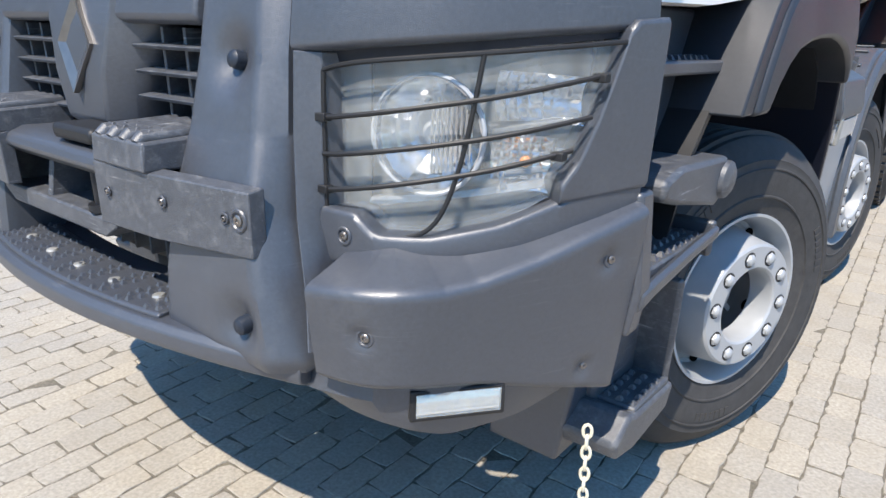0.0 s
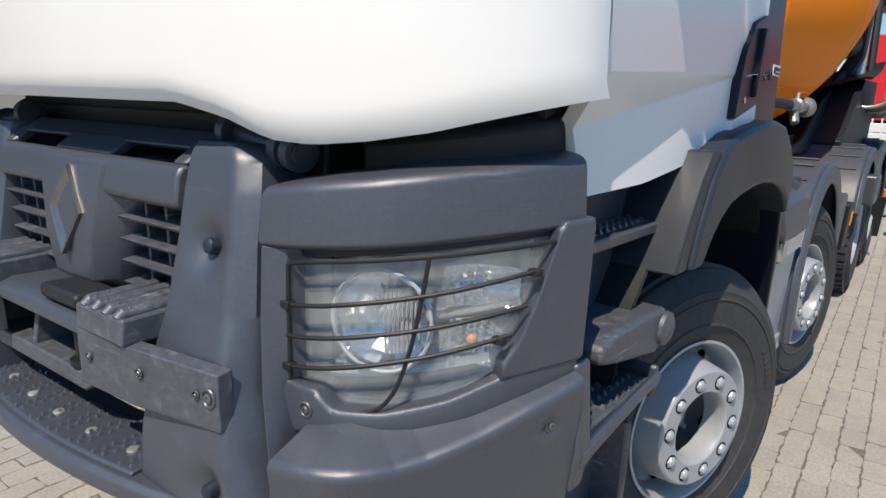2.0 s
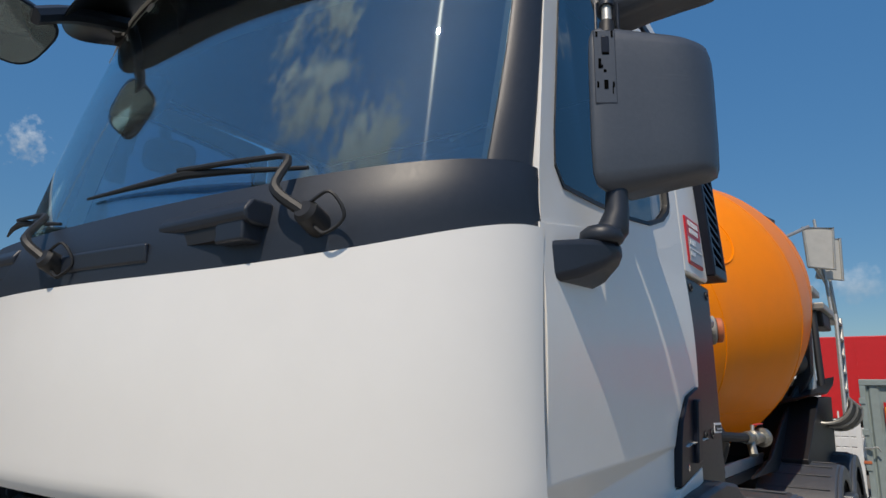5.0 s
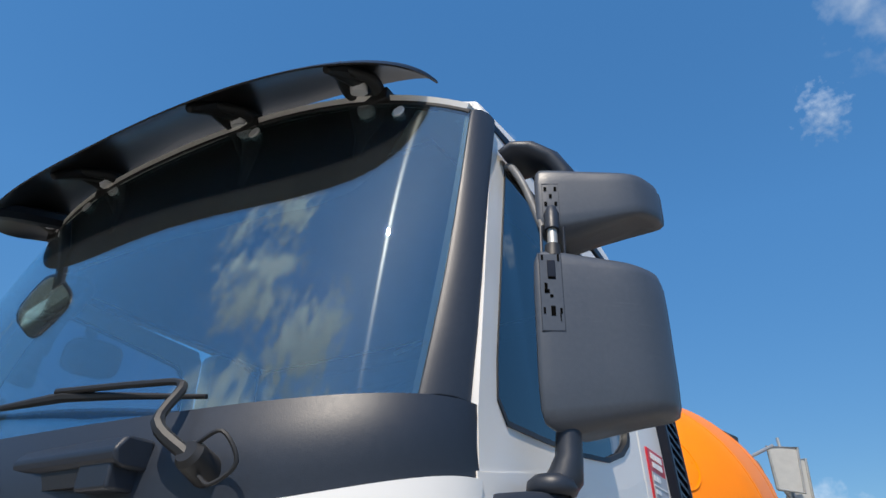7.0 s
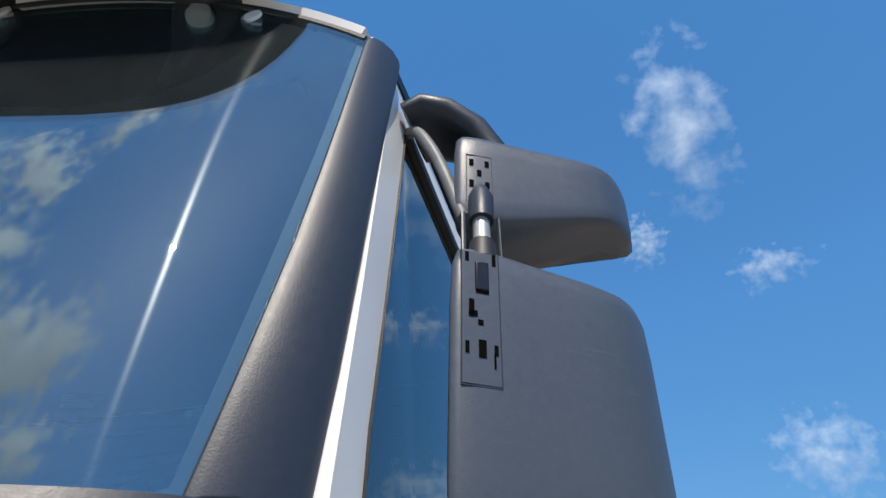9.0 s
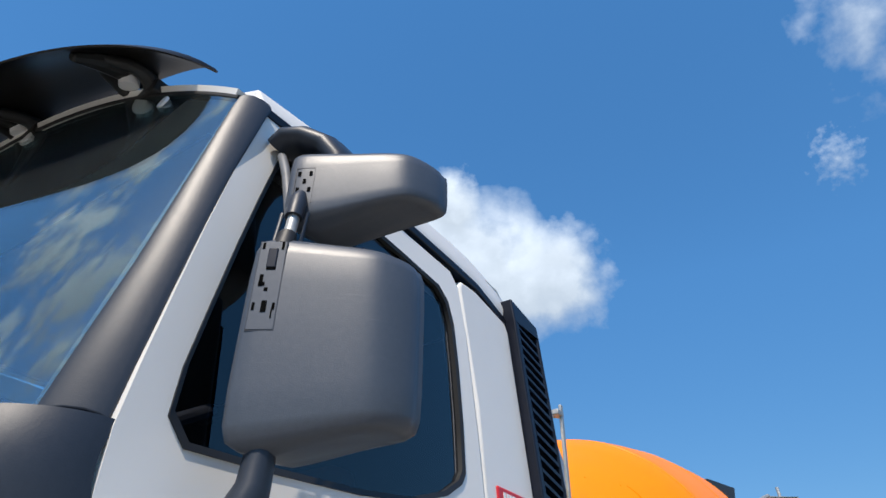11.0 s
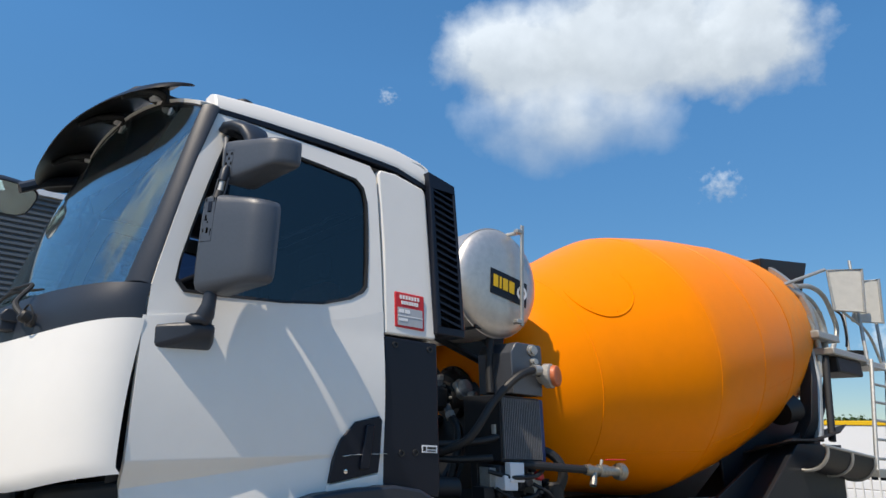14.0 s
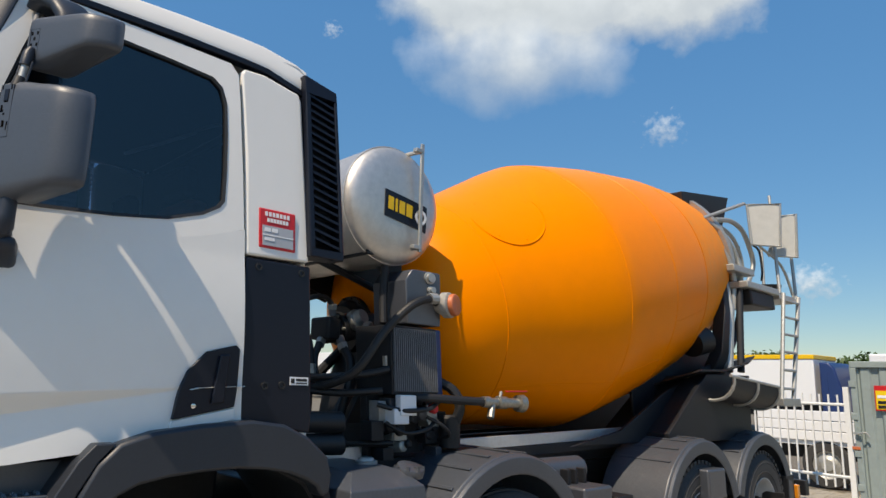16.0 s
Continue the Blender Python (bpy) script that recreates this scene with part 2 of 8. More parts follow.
# near black for print, and for the shade of slots and holes drawn solid
M_FLAT_BLACK = material("flat_black", (0.002, 0.002, 0.002), 0.9, vary=0.0, spec=0.05)
M_CONCRETE = material("dried_cement_crust", (0.32, 0.305, 0.28), 0.8, vary=0.25, grain=40, bump=0.3)
M_CAP = material("orange_red_cap", (0.55, 0.15, 0.06), 0.45, vary=0.15)
M_AMBER = material("amber_lens", (0.75, 0.25, 0.02), 0.2, vary=0.05, coat=0.6)
M_INTERIOR = material("dark_cab_trim", (0.022, 0.023, 0.026), 0.7, vary=0.15, bump=0.1)
M_LINER = material("grey_cab_lining", (0.030, 0.032, 0.035), 0.8, vary=0.1)
M_SEAT = material("rust_red_seat_cloth", (0.22, 0.05, 0.022), 0.85, vary=0.2, bump=0.3)
M_BLUE = material("blue_paint", (0.012, 0.035, 0.13), 0.4)
M_YELLOW = material("yellow_paint", (0.78, 0.47, 0.01), 0.4)
M_GLASS = glass("tinted_windscreen_glass", (0.64, 0.82, 0.86), 0.006, 0.02, 3.4, 0.0035)
M_SIDEGLASS = glass("dark_side_glass", (0.22, 0.25, 0.33), 0.006, 0.0, 1.6)
M_LENS = glass("hazed_lamp_lens", (0.97, 0.98, 0.98), 0.02, 0.26)
M_BADGE = material("dulled_badge_metal", (0.27, 0.25, 0.235), 0.34, metal=0.9, vary=0.12, grain=40)
M_BOWL = material("dulled_reflector", (0.72, 0.73, 0.75), 0.13, metal=0.95, vary=0.05)
M_MIRROR = material("mirror_glass", (0.85, 0.86, 0.87), 0.03, metal=1.0, vary=0.0)
M_SMOKE = material("smoked_visor_plastic", (0.014, 0.012, 0.011), 0.34, vary=0.2, grain=12, spec=0.25)


# ---------------------------------------------------------------- mesh helpers
def quad_loft(bm, secs, closed=True, caps=True):
    rows = [[bm.verts.new(p) for p in s] for s in secs]
    k = len(rows[0])
    for a, b in zip(rows, rows[1:]):
        for i in range(k if closed else k - 1):
            j = (i + 1) % k
            bm.faces.new((a[i], a[j], b[j], b[i]))
    if caps and closed:
        bm.faces.new(rows[0])
        bm.faces.new(list(reversed(rows[-1])))
    return rows


def box(bm, x0, x1, y0, y1, z0, z1, m=None):
    p = [(x0, y0), (x1, y0), (x1, y1), (x0, y1)]
    secs = [[(x, y, z) for x, y in p] for z in (z0, z1)]
    if m is not None:
        secs = [[m @ Vector(q) for q in s] for s in secs]
    quad_loft(bm, secs)


def prism(bm, pts, vec):
    v = Vector(vec)
    quad_loft(bm, [[Vector(p) for p in pts], [Vector(p) + v for p in pts]])


def tube(bm, path, r, n=8):
    """A round bar along a path; r is one radius or one for each point."""
    path = [Vector(p) for p in path]
    rs = r if isinstance(r, (list, tuple)) else [r] * len(path)
    up = Vector((0.13, 0.21, 0.97))
    secs = []
    for i, p in enumerate(path):
        d = (path[min(i + 1, len(path) - 1)] - path[max(i - 1, 0)]).normalized()
        if abs(d.dot(up)) > 0.97:
            up = Vector((0.95, 0.1, 0.2))
        a = (up - d * up.dot(d)).normalized()
        b = d.cross(a)
        up = a
        secs.append([p + rs[i] * (math.cos(t) * a + math.sin(t) * b) for t in (2 * math.pi * k / n for k in range(n))])
    quad_loft(bm, secs)


def smooth_path(pts, per=6):
    """Catmull-Rom through points of any dimension."""
    pts = [np.array(p, float) for p in pts]
    ext = [2 * pts[0] - pts[1]] + pts + [2 * pts[-1] - pts[-2]]
    out = []
    for i in range(1, len(ext) - 2):
        a, b, c, d = ext[i - 1:i + 3]
        for k in range(per):
            t = k / per
            out.append(0.5 * (2 * b + (c - a) * t + (2 * a - 5 * b + 4 * c - d) * t * t + (3 * b - a - 3 * c + d) * t ** 3))
    out.append(pts[-1])
    return [tuple(float(v) for v in p) for p in out]


def lathe(bm, prof, origin=(0, 0, 0), axis=(0, 0, 1), n=32):
    """prof: (along, radius) pairs."""
    ax = Vector(axis).normalized()
    a = ax.orthogonal().normalized()
    b = ax.cross(a)
    o = Vector(origin)
    rings = []
    for s, r in prof:
        if r < 1e-5:
            rings.append([bm.verts.new(o + ax * s)])
        else:
            rings.append([bm.verts.new(o + ax * s + r * (math.cos(t) * a + math.sin(t) * b)) for t in (2 * math.pi * k / n for k in range(n))])
    for p, q in zip(rings, rings[1:]):
        for i in range(n):
            j = (i + 1) % n
            if len(p) == 1 and len(q) == 1:
                continue
            if len(p) == 1:
                bm.faces.new((p[0], q[j], q[i]))
            elif len(q) == 1:
                bm.faces.new((p[i], p[j], q[0]))
            else:
                bm.faces.new((p[i], p[j], q[j], q[i]))
    return rings


def band(bm, curve, prof):
    """A solid that follows a plan curve of (x, y): prof(u) gives its section as (out, z) pairs; out is measured to the right of travel."""
    n = len(curve)
    length = [0.0]
    for p, q in zip(curve, curve[1:]):
        length.append(length[-1] + math.dist(p, q))
    secs = []
    for i, p in enumerate(curve):
        a, b = curve[max(i - 1, 0)], curve[min(i + 1, n - 1)]
        d = Vector((b[0] - a[0], b[1] - a[1])).normalized()
        out = Vector((d.y, -d.x))
        secs.append([(p[0] + out.x * o, p[1] + out.y * o, z) for o, z in prof(length[i] / length[-1])])
    quad_loft(bm, secs)


def shell(bm, fn, nu, nv, thick):
    """A curved sheet fn(u, v) with a thickness along its normals."""
    P = [[Vector(fn(i / nu, j / nv)) for j in range(nv + 1)] for i in range(nu + 1)]

    def norm(i, j):
        du = P[min(i + 1, nu)][j] - P[max(i - 1, 0)][j]
        dv = P[i][min(j + 1, nv)] - P[i][max(j - 1, 0)]
        return du.cross(dv).normalized()
    A = [[bm.verts.new(P[i][j]) for j in range(nv + 1)] for i in range(nu + 1)]
    B = [[bm.verts.new(P[i][j] - norm(i, j) * thick) for j in range(nv + 1)] for i in range(nu + 1)]
    for i in range(nu):
        for j in range(nv):
            bm.faces.new((A[i][j], A[i + 1][j], A[i + 1][j + 1], A[i][j + 1]))
            bm.faces.new((B[i][j], B[i][j + 1], B[i + 1][j + 1], B[i + 1][j]))
    for i in range(nu):
        bm.faces.new((A[i][0], B[i][0], B[i + 1][0], A[i + 1][0]))
        bm.faces.new((A[i][nv], A[i + 1][nv], B[i + 1][nv], B[i][nv]))
    for j in range(nv):
        bm.faces.new((A[0][j], A[0][j + 1], B[0][j + 1], B[0][j]))
        bm.faces.new((A[nu][j], B[nu][j], B[nu][j + 1], A[nu][j + 1]))


def thing(name, at, label, category, group=""):
    ob = new(name)
    ob.location = at
    ob.empty_display_size = 0.2
    return tagged(ob, label, category, group)


def finish(bm, name, mat, sharp=35):
    bmesh.ops.remove_doubles(bm, verts=bm.verts, dist=1e-5)
    bmesh.ops.recalc_face_normals(bm, faces=bm.faces)
    me = bpy.data.meshes.new(name)
    bm.to_mesh(me)
    bm.free()
    for p in me.polygons:
        p.use_smooth = True
    me.set_sharp_from_angle(angle=radians(sharp))
    me.materials.append(mat)
    return me


BODY = {"as_drawn": False}


def surveyed(p):
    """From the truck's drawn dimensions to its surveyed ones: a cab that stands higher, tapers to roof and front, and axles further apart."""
    x, y, z = p
    return Vector((x * (0.917 + 0.0986 * z - 0.026 * z * z + 0.0142 * y),
                   y + 0.0083 + 0.0978 * y - 0.0171 * z - 0.0023 * z * z - 0.0004 * y * y - 0.0358 * y * z + 0.0041 * y * z * z,
                   z + 0.0453 - 0.0182 * y + 0.1224 * z - 0.0398 * z * z - 0.006 * y * z + 0.0029 * y * z * z))


def on_body(ob):
    while ob is not None:
        if ob.name.startswith("mixer_truck"):
            return not BODY["as_drawn"]
        ob = ob.parent
    return False


def part(name, bm, mat, parent=None, label="", bevel=0.0, sharp=35):
    """Links a bmesh given in world metres as one mesh under a thing or a part."""
    if on_body(parent):
        for v in bm.verts:
            v.co = surveyed(v.co)
    ob = new(name, finish(bm, name, mat, sharp))
    if parent is not None:
        ob.parent = parent
        if parent.type == "EMPTY":
            ob.matrix_parent_inverse = Matrix.Translation(parent.location).inverted()
    if bevel:
        mod = ob.modifiers.new("edges", "BEVEL")
        mod.width, mod.segments, mod.limit_method, mod.angle_limit = bevel, 2, "ANGLE", radians(40)
        mod.harden_normals = False
        ob.modifiers.new("shading", "WEIGHTED_NORMAL").keep_sharp = True
    return tagged(ob, label)


def piece(name, me, m, parent, on_truck=False):
    """One more object on a shared mesh, at the pose m in world metres."""
    if on_truck:
        at = m.to_translation()
        m = Matrix.Translation(surveyed(at) - at) @ m
    ob = new(name, me)
    ob.parent = parent
    if parent.type == "EMPTY":
        ob.matrix_parent_inverse = Matrix.Translation(parent.location).inverted()
    ob.matrix_basis = m
    return ob


def flip(bm):
    bmesh.ops.scale(bm, vec=(-1, 1, 1), verts=bm.verts)
    return bm


def both(name, make, mat, parent, label="", bevel=0.0, sharp=35):
    """A part and its mirror image on the other side of the truck."""
    obs = []
    for side in (1, -1):
        bm = bmesh.new()
        make(bm)
        if side < 0:
            flip(bm)
        obs.append(part(name, bm, mat, parent, label, bevel, sharp))
    return obs


def B(fn, *a, **k):
    bm = bmesh.new()
    fn(bm, *a, **k)
    return bm

# ---------------------------------------------------------------- the mixer truck
truck = thing("mixer_truck", (0, 4.0, 0), "white-cab concrete mixer truck with orange drum, parked on paving", "truck")

# --- front bumper
C_TOP = smooth_path([(0.703, 0.052), (0.82, 0.062), (0.93, 0.105), (0.985, 0.145), (1.04, 0.205), (1.12, 0.315), (1.165, 0.40), (1.178, 0.43)], 6)
C_LAMP = smooth_path([(0.762, 0.085), (0.84, 0.092), (0.93, 0.130), (1.02, 0.200), (1.09, 0.280), (1.15, 0.375)], 6)
C_TRIM = smooth_path([(0.758, 0.060), (0.85, 0.068), (0.94, 0.108), (1.04, 0.195), (1.115, 0.295), (1.165, 0.385), (1.185, 0.43)], 8)
# height, inner edge, chamfer edge, seam, face y, seam y of the upright beside the grille
UPRIGHT = [(0.672, 0.43, 0.770, 0.805, -0.068, -0.022), (0.695, 0.42, 0.775, 0.808, -0.078, -0.030), (0.80, 0.42, 0.738, 0.768, -0.068, 0.000), (0.93, 0.43, 0.698, 0.722, -0.046, 0.022),
           (1.07, 0.44, 0.672, 0.700, 0.000, 0.040), (1.20, 0.445, 0.655, 0.692, 0.030, 0.055), (1.30, 0.445, 0.645, 0.678, 0.052, 0.080), (1.37, 0.45, 0.628, 0.652, 0.070, 0.105), (1.392, 0.455, 0.605, 0.625, 0.085, 0.125)]


def lerp(a, b, u):
    return a + (b - a) * u


def upper_piece(bm):
    def prof(u):
        lo, hi = lerp(1.205, 1.262, u), lerp(1.318, 1.395, u ** 0.8)
        return [(-0.10, lo), (-0.012, lo), (-0.002, lo + 0.005), (0.003, lo + 0.014), (-0.008, hi - 0.020), (-0.012, hi - 0.010), (-0.020, hi - 0.003), (-0.032, hi + 0.002), (-0.12, hi + 0.012)]
    band(bm, C_TOP, prof)


both("upper_bumper_piece", upper_piece, M_PLASTIC, truck, "moulded dark grey plastic bumper top", 0.003, 40)


def dent(x, z, marks, depth, wide):
    return sum(depth * math.exp(-((x - a) ** 2 + (z - b) ** 2) / wide ** 2) for a, b in marks)


C_LOW = smooth_path([(0.818, -0.047), (0.845, -0.045), (0.89, -0.039), (0.934, -0.026), (0.973, -0.002), (1.003, 0.034), (1.033, 0.088), (1.078, 0.17), (1.139, 0.299), (1.180, 0.400), (1.192, 0.440)], 12)
LOW_LEN = sum(math.dist(a, b) for a, b in zip(C_LOW, C_LOW[1:]))
LOW_SCREWS = [(0.165 * LOW_LEN, 0.896), (0.88 * LOW_LEN, 0.987), (0.86 * LOW_LEN, 0.758)]


def lower_piece(bm):
    def prof(u):
        lo = float(np.interp(u, [0, 0.26, 0.51, 0.80, 1.0], [0.788, 0.797, 0.774, 0.718, 0.680]))
        hi = float(np.interp(u, [0, 0.15, 0.26, 0.38, 0.47, 0.64, 0.80, 1.0], [0.974, 0.986, 0.989, 0.986, 0.992, 1.017, 1.049, 1.084]))
        lean = lambda z: 0.12 * (z - 0.9)
        face = [(lean(z) - dent(u * LOW_LEN, z, LOW_SCREWS, 0.011, 0.021), z) for z in np.linspace(lo + 0.012, hi - 0.022, 40)]
        return [(-0.12, lo - 0.01), (lean(lo) - 0.02, lo - 0.002), (lean(lo) - 0.006, lo + 0.003)] + face + [(lean(hi) - 0.003, hi - 0.012), (lean(hi) - 0.009, hi - 0.004), (lean(hi) - 0.020, hi + 0.001), (lean(hi) - 0.07, hi + 0.016), (-0.13, hi + 0.04)]
    curve = [C_LOW[0]]
    for a, b in zip(C_LOW, C_LOW[1:]):
        curve += [((a[0] + b[0]) / 2, (a[1] + b[1]) / 2), b]
    band(bm, curve, prof)


BODY["as_drawn"] = True
both("lower_bumper_piece", lower_piece, M_PLASTIC, truck, "moulded dark grey plastic corner piece", 0, 55)
BODY["as_drawn"] = False


def trim_low(bm):
    # below the lamp
    def prof(u):
        lo = float(np.interp(u, [0, 0.055, 0.247, 0.418, 0.58, 0.76, 1.0], [0.846, 0.849, 0.864, 0.872, 0.884, 0.901, 0.948]))
        hi = np.interp(u, [0, 0.13, 0.20, 0.36, 0.55, 0.72, 0.82, 1.0], [0.952, 0.952, 0.918, 0.920, 0.942, 0.978, 1.015, 1.06])
        return [(-0.07, lo), (-0.004, lo), (0.006, lo + 0.008), (0.008, lo + 0.02), (0.006, hi - 0.010), (-0.002, hi), (-0.07, hi)]
    band(bm, C_TRIM, prof)


both("headlamp_trim_lower", trim_low, M_PLASTIC, truck, "dark grey plastic headlamp surround", 0.003, 40)


def trim_side(bm):
    c = smooth_path([(1.105, 0.280), (1.125, 0.312), (1.152, 0.360), (1.176, 0.405), (1.190, 0.435)], 8)

    def prof(u):
        lo = lerp(0.975, 0.995, u)
        hi = float(np.interp(u, [0, 0.16, 0.32, 0.46, 0.56, 0.64, 1.0], [1.01, 1.05, 1.12, 1.20, 1.262, 1.276, 1.282]))
        return [(-0.06, lo), (0.006, lo), (0.012, lo + 0.01), (0.012, hi - 0.010), (0.006, hi), (-0.06, hi)]
    band(bm, c, prof)


both("headlamp_trim_side", trim_side, M_PLASTIC, truck, "dark grey plastic side of the headlamp surround", 0.003, 40)


def inner_strip(bm):
    secs = []
    for z, xi, xc, xs, y, ys in UPRIGHT[1:6]:
        z = max(0.72, z)
        secs.append([(xs + 0.010, ys + 0.10, z), (xs + 0.010, ys + 0.004, z), (xs + 0.018, ys - 0.004, z), (max(0.762, xs + 0.03), max(ys + 0.012, 0.062 - max(0.0, 0.84 - z) * 0.8), z), (0.79, 0.15, z)])
    secs[-1] = [(x, y, 1.21) for x, y, z in secs[-1]]
    quad_loft(bm, secs)


both("inner_bumper_strip", inner_strip, M_PLASTIC, truck, "", 0.003)


def lamp_frame(bm):
    # dark rim behind the bars, along the top of the lamp
    band(bm, C_LAMP, lambda u: [(-0.09, 1.192 + 0.056 * u), (-0.01, 1.192 + 0.056 * u), (-0.005, 1.215 + 0.056 * u), (-0.09, 1.22 + 0.056 * u)])


both("lamp_top_rim", lamp_frame, M_SMOOTH, truck)


def under_spoiler(bm):
    c = smooth_path([(0.62, -0.022), (0.80, -0.010), (0.93, 0.018), (1.03, 0.08), (1.10, 0.20), (1.14, 0.33), (1.165, 0.46)], 6)

    def prof(u):
        lo = float(np.interp(u, [0, 0.3, 0.55, 0.75, 1.0], [0.635, 0.575, 0.542, 0.545, 0.575]))
        return [(-0.20, lo + 0.03), (-0.10, lo), (-0.03, lo + 0.02), (-0.004, 0.625 + 0.04 * u), (-0.02, 0.70), (-0.20, 0.70)]
    band(bm, c, prof)


both("under_spoiler", under_spoiler, M_PLASTIC, truck, "", 0.004, 50)


STOPS = [(0.562, 1.187), (0.672, 0.738)]


def column(bm):
    cols = list(zip(*UPRIGHT))
    secs = []
    for z in np.linspace(0.672, 1.392, 76):
        xi, xc, xs, y, ys = (float(np.interp(z, cols[0], c)) for c in cols[1:])
        face = [(x, y + dent(x, z, STOPS, 0.030, 0.046), z) for x in np.linspace(xi + 0.022, xc - 0.020, 26)]
        secs.append([(xi, y + 0.035, z), (xi + 0.006, y + 0.010, z)] + face + [(xc - 0.006, y + 0.004, z), (xc + 0.004, y + 0.016, z), (xs, ys, z), (xs, ys + 0.10, z), (xi, ys + 0.10, z)])
    quad_loft(bm, secs)


both("bumper_column", column, M_PLASTIC, truck, "dark grey plastic bumper upright with two dimples", 0, 42)
for at, way in (((0.562, 0.052, 1.187), (0.03, -1, 0.22)), ((0.672, -0.048, 0.738), (0.03, -1, -0.06))):
    for s in (1, -1):
        w = Vector((way[0] * s, way[1], way[2])).normalized()
        p = Vector((at[0] * s, at[1], at[2]))
        bm = bmesh.new()
        lathe(bm, [(-0.010, 0.0), (-0.010, 0.0175), (0.010, 0.0175), (0.019, 0.0155), (0.023, 0.010), (0.024, 0)], p, w, 20)
        part("bump_stop", bm, M_SMOOTH, truck, "dark rubber stop in a dimple")


def screw(at, way, r, mat, parent, rust=False):
    w = Vector(way).normalized()
    p = Vector(at)
    bm = bmesh.new()
    lathe(bm, [(0.0, r * 2.1), (0.0025, r * 1.9), (0.0025, r * 1.5), (-0.003, r * 1.1), (-0.003, 0)], p, w, 20)
    washer = part("screw_washer", bm, M_PLASTIC, parent)
    bm = bmesh.new()
    lathe(bm, [(-0.003, 0.0), (-0.003, r), (0.002, r), (0.0035, r * 0.8), (0.0037, r * 0.45), (0.001, r * 0.38), (0.001, 0)], p, w, 12)
    part("screw", bm, mat, washer)


BODY["as_drawn"] = True
for at, way in (((0.808, 0.050, 1.032), (0.08, -1, 0)), ((0.926, -0.020, 0.896), (0.25, -1, 0)), ((1.172, 0.375, 0.987), (1, -0.42, 0)), ((1.139, 0.371, 0.758), (1, -0.44, 0))):
    screw(at, way, 0.0085, M_BADGE, truck)
BODY["as_drawn"] = False

